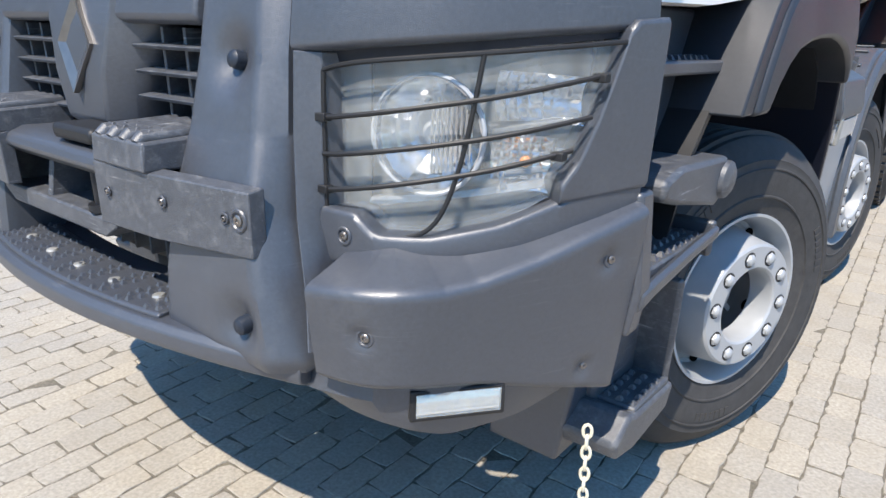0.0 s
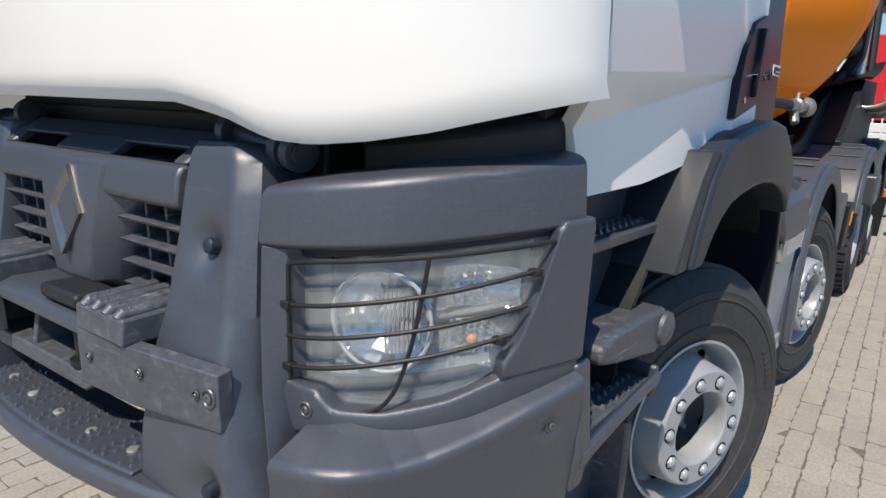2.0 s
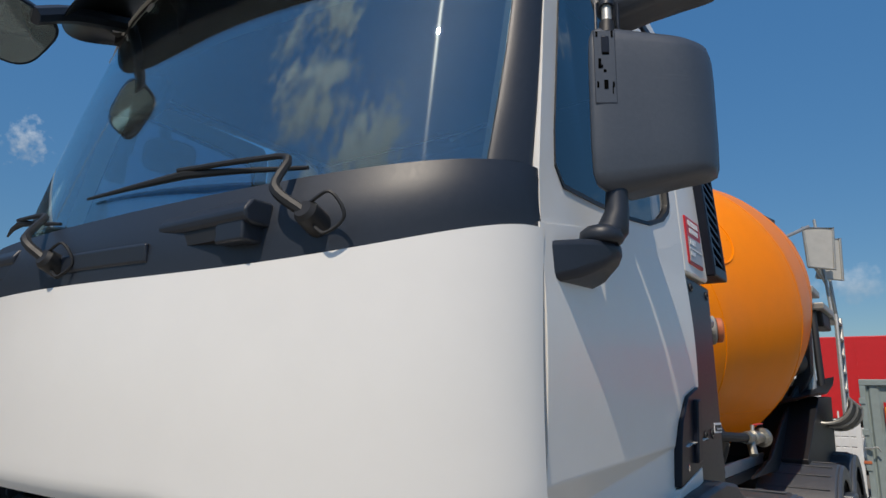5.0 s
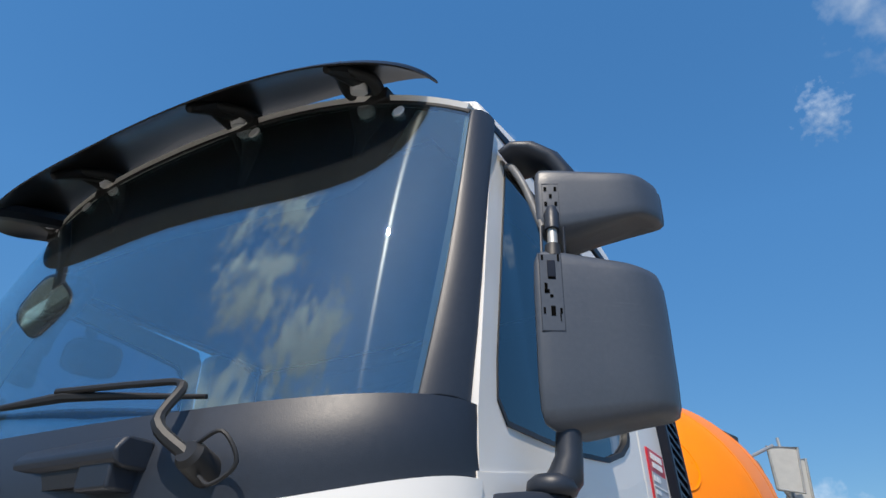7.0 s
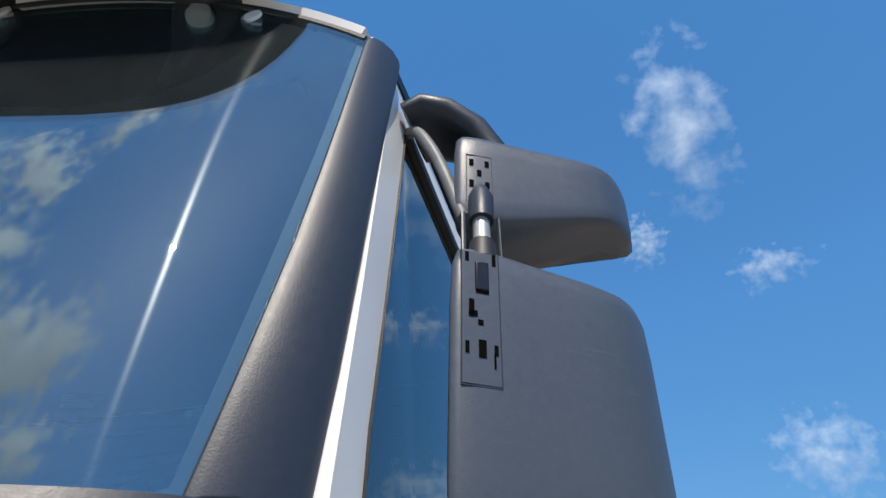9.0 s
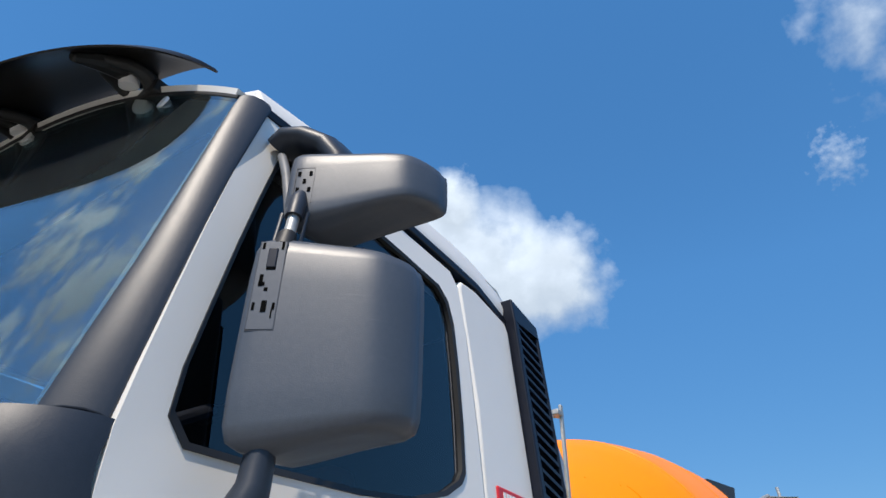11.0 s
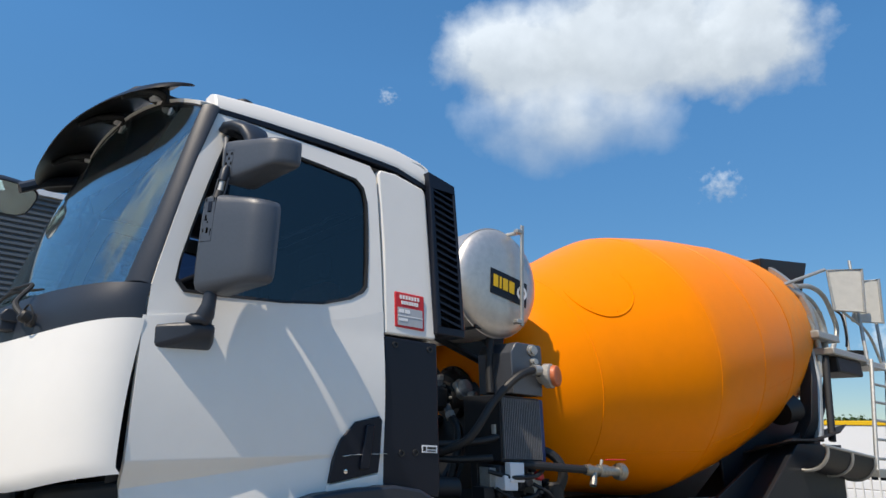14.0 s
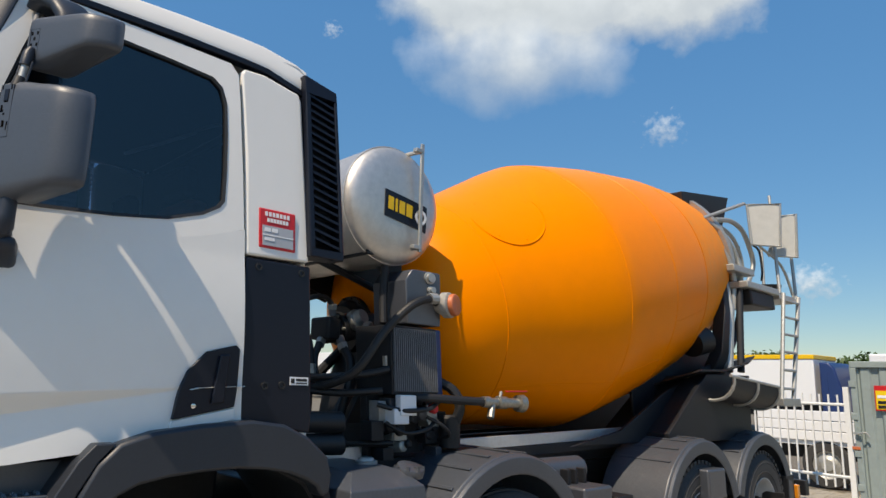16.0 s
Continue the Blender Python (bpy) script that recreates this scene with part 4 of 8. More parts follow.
def cowl(bm):
    def fn(u, v):
        x0, y0 = plan_at(2 * u - 1, 1.182, 0.475, -0.022, 2.0)
        z0 = 2.120 + 0.110 * (abs(x0) / 1.182) ** 4
        x1, y1 = plan_at(2 * u - 1, 1.174, 0.452, 0.010, 1.95)
        z1 = 2.290 + 0.082 * (abs(x1) / 1.174) ** 2
        return (lerp(x0, x1, v), lerp(y0, y1, v) - 0.014 * math.sin(v * math.pi), lerp(z0, z1, v))
    shell(bm, fn, 96, 8, -0.015)


part("cowl_panel", B(cowl), M_SMOOTH, truck, "satin black panel under the windscreen", 0, 50)


def pillar(bm):
    # rounded satin black strip from cowl to roof, between its inner and outer edge
    zs = [2.372, 2.45, 2.534, 2.69, 2.83, 2.976, 3.10, 3.214, 3.262]
    inner = lambda z: Vector((np.interp(z, [2.37, 2.518, 2.69, 2.905, 3.258], [1.100, 1.107, 1.110, 1.110, 1.101]), np.interp(z, [2.37, 2.518, 2.687, 2.905, 3.211, 3.26], [0.369, 0.403, 0.445, 0.493, 0.562, 0.576]), z))
    outer = lambda z: Vector((np.interp(z, [2.37, 2.534, 2.697, 2.976, 3.214, 3.265], [1.174, 1.175, 1.172, 1.159, 1.146, 1.139]), np.interp(z, [2.37, 2.534, 2.697, 2.976, 3.214, 3.265], [0.452, 0.480, 0.509, 0.570, 0.635, 0.652]), z))
    secs = []
    for z in zs:
        a, b = inner(z), outer(z)
        d = Vector((b.y - a.y, a.x - b.x, 0.12)).normalized()
        w = 0.016
        inn = (a + b) / 2 - d * 0.06
        secs.append([a - d * 0.004, a + d * w * 0.35, lerp(a, b, 0.14) + d * w * 0.85, lerp(a, b, 0.38) + d * w * 1.15, lerp(a, b, 0.65) + d * w * 1.1, lerp(a, b, 0.88) + d * w * 0.7, b + d * w * 0.2, b - d * 0.004, inn])
    quad_loft(bm, secs)


both("windscreen_pillar", pillar, M_SMOOTH, truck, "satin black windscreen pillar cover", 0.003, 60)
BODY["as_drawn"] = False


# sides: door skin round the window, built as rows of the side profile
def side_x(y, z):
    """How far out the cab side lies."""
    return 1.176 - 0.017 * (y - 0.5) - 0.006 * (z - 2.1) - 0.06 * max(0.0, z - 3.08)


def outline_ring(bm, outer, inner, thick):
    """A plate between two matching loops in the cab side, given as (y, z)."""
    k = len(outer)
    lay = []
    for d in (0.0, -thick):
        lay.append(([bm.verts.new((side_x(y, z) + d, y, z)) for y, z in outer], [bm.verts.new((side_x(y, z) + d - 0.004, y, z)) for y, z in inner]))
    (o0, i0), (o1, i1) = lay
    for a in range(k):
        b = (a + 1) % k
        bm.faces.new((o0[a], o0[b], i0[b], i0[a]))
        bm.faces.new((o1[a], i1[a], i1[b], o1[b]))
        bm.faces.new((o0[a], o1[a], o1[b], o0[b]))
        bm.faces.new((i0[a], i0[b], i1[b], i1[a]))


WIN_IN = [(0.566, 2.300), (0.605, 2.252), (0.80, 2.262), (1.05, 2.282), (1.25, 2.312), (1.40, 2.365), (1.475, 2.415), (1.497, 2.45),
          (1.505, 2.60), (1.508, 2.80), (1.505, 2.96), (1.485, 3.045), (1.44, 3.088), (1.25, 3.108), (1.00, 3.127), (0.82, 3.142), (0.782, 3.140), (0.75, 3.105),
          (0.697, 2.915), (0.652, 2.735), (0.613, 2.565), (0.577, 2.40)]
DOOR_OUT = [(0.476, 2.25), (0.470, 2.125), (0.80, 2.19), (1.05, 2.205), (1.25, 2.23), (1.42, 2.27), (1.50, 2.30), (1.588, 2.33),
            (1.582, 2.60), (1.575, 2.80), (1.570, 3.00), (1.565, 3.15), (1.53, 3.205), (1.25, 3.215), (1.00, 3.22), (0.82, 3.225), (0.75, 3.228), (0.700, 3.225),
            (0.620, 2.94), (0.574, 2.745), (0.535, 2.56), (0.498, 2.375)]


def door_frame(bm):
    outline_ring(bm, DOOR_OUT, WIN_IN, 0.03)


def door_x(y, z):
    """Door skin with a wedge-shaped flute that closes towards the handle."""
    x = side_x(y, z)
    up = 1.545 + 0.060 * (y - 0.45)
    lo = 1.440 + 0.170 * (y - 0.45)
    deep = 0.062 * max(0.0, 1 - (y - 0.45) / 0.95)
    if z < up:
        x -= deep * min(1.0, (up - z) / max(0.012, up - lo))
    if z < lo:
        x += 0.020 * (lo - z) / 0.13 * max(0.0, 1 - (y - 0.45) / 1.1)
    return x + 0.012 * math.sin(max(0.0, min(1.0, (z - up) / (2.2 - up))) * math.pi)


def door_skin(bm):
    def fn(u, v):
        # v = 0 at the sill, 1 at the belt
        yf = lerp(0.476, 0.470, v) - 0.02 * math.sin(min(1.0, v * 1.15) * math.pi * 0.75)
        y = lerp(yf, 1.592, u)
        top = np.interp(y, [p[0] for p in DOOR_OUT[1:8]], [p[1] for p in DOOR_OUT[1:8]])
        bot = np.interp(y, [0.44, 0.75, 1.15, 1.33, 1.62], [1.308, 1.318, 1.368, 1.40, 1.44])
        up, lo = 1.545 + 0.060 * (y - 0.45), 1.440 + 0.170 * (y - 0.45)
        lo = min(lo, up - 0.006)
        marks = [bot, lo - 0.006, lo + 0.004, up - 0.004, up + 0.006, float(top)]
        stops = [0.0, 0.28, 0.32, 0.46, 0.50, 1.0]
        z = float(np.interp(v, stops, marks))
        return (door_x(y, z), y, z)
    shell(bm, fn, 30, 50, 0.03)


for s in (1, -1):
    bm = bmesh.new()
    door_frame(bm)
    door_skin(bm)
    if s < 0:
        flip(bm)
    door = part("door", bm, M_WHITE, truck, "white painted cab door with sculpted lower crease", 0, 30)
    bm = bmesh.new()
    outline_ring(bm, [(y, z) for y, z in WIN_IN], [((y - 1.05) * 0.975 + 1.05, (z - 2.7) * 0.965 + 2.7) for y, z in WIN_IN], 0.02)
    if s < 0:
        flip(bm)
    part("window_seal", bm, M_BLACK, door, "black rubber seal")
    bm = bmesh.new()
    vs = [bm.verts.new((side_x(y, z) - 0.016, y, z)) for y, z in WIN_IN]
    bm.faces.new(vs)
    bmesh.ops.triangulate(bm, faces=bm.faces)
    if s < 0:
        flip(bm)
    pane = part("side_window", bm, M_SIDEGLASS, door, "dark tinted side window")
    pane.visible_shadow = False
    # handle recess
    bm = bmesh.new()
    pts = [(1.297, 1.470), (1.314, 1.560), (1.325, 1.605), (1.350, 1.668), (1.425, 1.752), (1.555, 1.788), (1.572, 1.77), (1.562, 1.60), (1.552, 1.522)]
    prism(bm, [(side_x(y, z) + 0.020, y, z) for y, z in pts], (-0.05, 0, 0))
    if s < 0:
        flip(bm)
    box_ob = part("handle_recess", bm, M_PANEL, door, "dark plastic door handle recess", 0.004)
    bm = bmesh.new()
    prism(bm, [(side_x(1.5, 1.6) + 0.036, y, z) for y, z in ((1.445, 1.535), (1.478, 1.740), (1.520, 1.745), (1.497, 1.54))], (-0.03, 0, 0))
    if s < 0:
        flip(bm)
    part("door_handle", bm, M_PANEL, door, "dark plastic pull handle", 0.005)
    bm = bmesh.new()
    lathe(bm, [(0, 0.0), (0, 0.010), (0.004, 0.010), (0.006, 0)], ((side_x(1.4, 1.53) + 0.020) * s, 1.375, 1.525), (s, 0, 0), 14)
    part("key_cylinder", bm, M_CHROME, door)
    bm = bmesh.new()
    pts = [(1.282, 1.412), (1.296, 1.464), (1.552, 1.516), (1.552, 1.468)]
    prism(bm, [(side_x(y, z) + 0.016, y, z) for y, z in pts], (-0.04, 0, 0))
    if s < 0:
        flip(bm)
    part("recess_ledge", bm, M_WHITE, door, "white strip under the handle", 0.003)
    # rear corner of the cab
    bm = bmesh.new()
    prism(bm, [(side_x(y, z), y, z) for y, z in ((1.603, 2.215), (1.598, 2.70), (1.583, 3.17), (1.598, 3.205), (1.70, 3.212), (1.89, 3.165), (1.905, 3.12), (1.925, 2.225))], (-0.10, 0, 0))
    if s < 0:
        flip(bm)
    part("cab_rear_corner", bm, M_WHITE, truck, "white painted rear cab corner", 0.012)
    bm = bmesh.new()
    prism(bm, [(side_x(y, z) - 0.004, y, z) for y, z in ((1.572, 1.45), (1.566, 1.53), (1.584, 1.75), (1.603, 2.205), (1.935, 2.205), (1.94, 1.47), (1.93, 1.40), (1.80, 1.42))], (-0.10, 0, 0))
    if s < 0:
        flip(bm)
    low = part("lower_rear_cover", bm, M_PANEL, truck, "dark plastic lower cab corner with screws", 0.01)
    for y, z in ((1.665, 2.165), (1.885, 2.165), (1.70, 1.615), (1.785, 1.62)):
        bm = bmesh.new()
        lathe(bm, [(0.0, 0.018), (0.003, 0.017), (0.003, 0.011), (-0.002, 0.010), (-0.002, 0)], ((side_x(y, z) - 0.003) * s, y, z), (s, 0, 0), 16)
        part("cover_screw", bm, M_BLACK, low)
    bm = bmesh.new()
    prism(bm, [(side_x(1.87, 1.64) - 0.002, y, z) for y, z in ((1.825, 1.622), (1.825, 1.66), (1.92, 1.66), (1.92, 1.622))], (-0.003, 0, 0))
    if s < 0:
        flip(bm)
    tag = part("dealer_sticker", bm, M_LABEL, low, "small pale sticker")
    bm = bmesh.new()
    for y0, y1, z0, z1 in ((1.830, 1.848, 1.63, 1.652), (1.856, 1.912, 1.64, 1.652), (1.856, 1.912, 1.628, 1.634)):
        prism(bm, [(side_x(1.87, 1.64) - 0.0005, y, z) for y, z in ((y0, z0), (y0, z1), (y1, z1), (y1, z0))], (-0.003, 0, 0))
    if s < 0:
        flip(bm)
    part("sticker_print", bm, M_BLACK, low)
    # vent column behind the cab
    bm = bmesh.new()
    y0, y1 = 1.912, 2.10
    for a, b, z0, z1 in ((y0, y1, 3.18, 3.29), (y0, y1, 2.255, 2.30), (y0, y0 + 0.03, 2.30, 3.18), (y1 - 0.018, y1, 2.30, 3.18)):
        x1 = 1.185
        prism(bm, [(x1 - 0.012 * (z - 2.25), y, z - (0.05 if z > 3.2 and y > 2.0 else 0)) for y, z in ((a, z0), (a, z1), (b, z1), (b, z0))], (-0.12, 0, 0))
    if s < 0:
        flip(bm)
    vent = part("air_vent", bm, M_PANEL, truck, "dark plastic air vent column with slanted louvres", 0.006)
    part("vent_backing", flip(B(box, 1.03, 1.10, y0 + 0.01, y1 - 0.01, 2.27, 3.2)) if s < 0 else B(box, 1.03, 1.10, y0 + 0.01, y1 - 0.01, 2.27, 3.2), M_BLACK, vent)
    for k in range(19):
        z = 2.325 + 0.0452 * k
        bm = bmesh.new()
        x1 = 1.178 - 0.012 * (z - 2.25)
        quad_loft(bm, [[(x1 - 0.035, y, z + d), (x1, y, z + d - 0.004), (x1, y, z + d + 0.010), (x1 - 0.035, y, z + d + 0.022)] for y, d in ((y0 + 0.03, 0.030), (y1 - 0.02, -0.008))])
        if s < 0:
            flip(bm)
        part("louvre", bm, M_PANEL, vent)

# model plate on the rear corner
bm = bmesh.new()
px = side_x(1.75, 2.35)
prism(bm, [(px + 0.006, y, z) for y, z in ((1.66, 2.262), (1.662, 2.462), (1.848, 2.462), (1.846, 2.262))], (-0.02, 0, 0))
plate = part("model_plate", bm, M_RED, truck, "red framed model plate with pale lettering panel", 0.006)
bm = bmesh.new()
prism(bm, [(px + 0.0085, y, z) for y, z in ((1.676, 2.275), (1.676, 2.375), (1.832, 2.375), (1.832, 2.275))], (-0.004, 0, 0))
part("plate_field", bm, M_GREYLABEL, plate)
bm = bmesh.new()
for y0, y1, z0, z1 in ((1.69, 1.82, 2.424, 2.446), (1.70, 1.81, 2.394, 2.414)):
    for k in range(7):
        a = lerp(y0, y1, k / 7)
        prism(bm, [(px + 0.0085, y, z) for y, z in ((a, z0), (a, z1), (a + 0.012, z1), (a + 0.012, z0))], (-0.004, 0, 0))
part("plate_bars", bm, M_LABEL, plate)
bm = bmesh.new()
for k, (y0, y1, z0, z1) in enumerate(((1.685, 1.715, 2.345, 2.365), (1.722, 1.752, 2.345, 2.365), (1.685, 1.735, 2.30, 2.315), (1.676, 1.832, 2.325, 2.330))):
    prism(bm, [(px + 0.0105, y, z) for y, z in ((y0, z0), (y0, z1), (y1, z1), (y1, z0))], (-0.003, 0, 0))
part("plate_print", bm, M_LABEL, plate)

# roof, rear wall, floor
def roof_pt(u, v):
    x = 1.10 * math.sin((2 * u - 1) * math.pi / 2)
    q = abs(x) / 1.105
    y0, z0 = 0.364 + 0.206 * q ** 2.3, 3.388 - 0.102 * q ** 5
    z1 = 3.425 - 0.075 * q ** 6
    z = lerp(z0, z1, v ** 0.8) + 0.085 * math.sin(v ** 0.75 * math.pi) * (1 - q ** 5)
    if v > 0.94:
        z -= 0.05 * ((v - 0.94) / 0.06) ** 2
    return Vector((x, lerp(y0, 1.935, v), z))


BODY["as_drawn"] = True
part("roof", B(shell, roof_pt, 40, 24, 0.03), M_WHITE, truck, "white painted cab roof", 0, 60)
BODY["as_drawn"] = False
for s in (1, -1):
    bm = bmesh.new()
    quad_loft(bm, [[((x - 0.06) * s, y, z - 0.005), (x * s, y, z - 0.02), ((x + 0.010) * s, y, z + 0.030), ((x - 0.012) * s, y, z + 0.105 + 0.03 * (y - 0.69)), ((x - 0.075) * s, y, z + 0.135 + 0.03 * (y - 0.69)), ((x - 0.16) * s, y, z + 0.14)]
                   for x, y, z in ((1.140, 0.69, 3.245), (1.146, 0.95, 3.262), (1.142, 1.30, 3.270), (1.134, 1.60, 3.270), (1.13, 1.72, 3.264), (1.122, 1.90, 3.228), (1.118, 1.965, 3.20))])
    part("roof_side", bm, M_WHITE, truck, "", 0.01, 60)
    bm = bmesh.new()
    quad_loft(bm, [[((x - 0.06) * s, y, z - 0.014), (x * s, y, z - 0.016), ((x + 0.004) * s, y, z + 0.016), ((x - 0.06) * s, y, z + 0.018)]
                   for x, y, z in ((1.160, 0.68, 3.235), (1.160, 0.95, 3.246), (1.155, 1.30, 3.252), (1.145, 1.60, 3.248), (1.14, 1.72, 3.242), (1.13, 1.90, 3.192), (1.126, 1.97, 3.165))])
    part("drip_rail", bm, M_PANEL, truck, "dark drip rail", 0.003)
part("cab_rear_wall", B(box, -1.08, 1.08, 1.93, 1.965, 1.25, 3.30), M_WHITE, truck, "", 0.01)
part("cab_floor", B(box, -1.08, 1.08, 0.42, 1.93, 1.46, 1.52), M_INTERIOR, truck)
part("roof_lining", B(box, -0.98, 0.98, 0.66, 1.92, 3.20, 3.22), M_LINER, truck)
part("rear_lining", B(box, -1.03, 1.03, 1.90, 1.925, 1.52, 3.18), M_INTERIOR, truck)
# inside the cab
bm = bmesh.new()
band(bm, front_curve(1.05, 0.40, 0.20), lambda u: [(0.0, 1.95), (0.0, 2.12), (-0.10, 2.165), (-0.32, 2.15), (-0.36, 1.80), (-0.1, 1.75)])
part("dashboard", bm, M_INTERIOR, truck, "dark moulded dashboard", 0.01)
for s in (1, -1):
    part("door_lining", flip(B(box, 1.04, 1.08, 0.60, 1.58, 1.52, 2.22)) if s < 0 else B(box, 1.04, 1.08, 0.60, 1.58, 1.52, 2.22), M_INTERIOR, truck)
    bm = bmesh.new()
    box(bm, 0.42 * s - 0.26, 0.42 * s + 0.26, 1.02, 1.50, 1.86, 2.02)
    seat = part("cab_seat", bm, M_SEAT, truck, "rust red cloth driver seat", 0.05)
    bm = bmesh.new()
    quad_loft(bm, [[(0.42 * s - w, y, z), (0.42 * s + w, y, z), (0.42 * s + w, y + 0.13, z), (0.42 * s - w, y + 0.13, z)] for w, y, z in ((0.25, 1.42, 2.0), (0.25, 1.50, 2.35), (0.20, 1.55, 2.60))])
    part("seat_back", bm, M_SEAT, seat, "", 0.04)
    bm = bmesh.new()
    box(bm, 0.42 * s - 0.14, 0.42 * s + 0.14, 1.55, 1.64, 2.62, 2.80)
    part("head_rest", bm, M_INTERIOR, seat, "", 0.03)
    part("seat_base", B(box, 0.42 * s - 0.2, 0.42 * s + 0.2, 1.06, 1.45, 1.52, 1.86), M_INTERIOR, seat, "", 0.02)
bm = bmesh.new()
wheel_ax = Vector((0, -0.55, 0.83)).normalized()
c = Vector((0.62, 0.80, 2.44))
a = wheel_ax.orthogonal().normalized()
b = wheel_ax.cross(a)
ring = [c + 0.225 * (math.cos(t) * a + math.sin(t) * b) for t in np.linspace(0, 2 * math.pi, 41)]
tube(bm, ring, 0.017, 10)
sw = part("steering_wheel", bm, M_LINER, truck, "grey leather steering wheel")
bm = bmesh.new()
lathe(bm, [(-0.02, 0), (-0.02, 0.08), (0.01, 0.075), (0.02, 0)], c, wheel_ax, 20)
for t in (0.2, 2.9, 4.71):
    p = c + 0.22 * (math.cos(t) * a + math.sin(t) * b)
    tube(bm, [c, p], 0.016, 6)
part("steering_hub", bm, M_INTERIOR, sw)
part("steering_column", B(tube, [c, c - wheel_ax * 0.45], 0.035, 10), M_INTERIOR, sw)
bm = bmesh.new()
tube(bm, [(-0.55, 1.86, 3.08), (0.75, 1.86, 3.08)], 0.012, 8)
part("curtain_rail", bm, M_LINER, truck)
# wide mirror in the cab, by its own stalk
BODY["as_drawn"] = True
bm = bmesh.new()
m = Matrix.Translation((-0.40, 0.36, 2.92)) @ Matrix.Rotation(radians(22), 4, "Z") @ Matrix.Rotation(radians(-14), 4, "X") @ Matrix.Rotation(radians(10), 4, "Y")
ring = [(-0.115, -0.085), (0.09, -0.085), (0.125, -0.03), (0.125, 0.06), (0.09, 0.095), (-0.10, 0.095), (-0.125, 0.06), (-0.125, -0.05)]
quad_loft(bm, [[m @ Vector((x * e, y, z * e)) for x, z in ring] for y, e in ((0.03, 0.7), (0.02, 0.94), (-0.01, 1.0), (-0.022, 0.98), (-0.024, 0.9))])
kerb = part("cab_mirror", bm, M_BLACK, truck, "dark rounded mirror inside the windscreen", 0.004)
part("mirror_glass", B(quad_loft, [[m @ Vector((x * 0.88, y, z * 0.88)) for x, z in ring] for y in (-0.027, -0.0245)]), M_MIRROR, kerb)
part("mirror_stalk", B(tube, [m @ Vector((0, 0.02, 0.05)), (-0.42, 0.40, 3.10), (-0.42, 0.45, 3.28)], 0.012, 8), M_BLACK, kerb)
BODY["as_drawn"] = False
part("grab_rail", B(tube, smooth_path([(0.35, 1.33, 2.85), (0.35, 1.66, 3.07), (0.35, 1.71, 3.12), (0.35, 1.82, 3.19), (0.35, 1.99, 3.28)], 3), 0.010, 8), M_GREYLABEL, truck, "pale grab rail inside the cab")

# --- outside mirrors
MAIN_PLAN = [(1.264, 0.69), (1.257, 0.64), (1.259, 0.610), (1.276, 0.596), (1.38, 0.662), (1.455, 0.711), (1.487, 0.745), (1.504, 0.79), (1.501, 0.828), (1.478, 0.840), (1.285, 0.725)]
UPPER_PLAN = [(1.250, 0.75), (1.243, 0.70), (1.246, 0.672), (1.264, 0.657), (1.37, 0.716), (1.455, 0.764), (1.492, 0.797), (1.512, 0.85), (1.513, 0.888), (1.49, 0.902), (1.27, 0.80)]


def mirror_shape(bm, plan, z0, z1, slope=0.0, rise=0.13):
    """A rounded mirror case over a plan outline; its outer end is lower on top by slope and higher below by rise."""
    cx, cy = sum(p[0] for p in plan) / len(plan), sum(p[1] for p in plan) / len(plan)
    cy += 0.05
    left = plan[0][0]
    plan = smooth_path(list(plan) + [plan[0]], 4)[:-1]
    secs = []
    for z, e in ((0.0, 0.60), (0.012, 0.82), (0.04, 0.94), (0.10, 0.985), (0.25, 1.0), (0.5, 1.0), (0.75, 1.0), (0.90, 0.985), (0.96, 0.94), (0.988, 0.82), (1.0, 0.60)):
        secs.append([(cx + (x - cx) * e, cy + (y - cy) * e, lerp(z0, z1, z) + (rise * (1 - z) - slope * z) * max(0.0, x - left)) for x, y in plan])
    quad_loft(bm, secs)


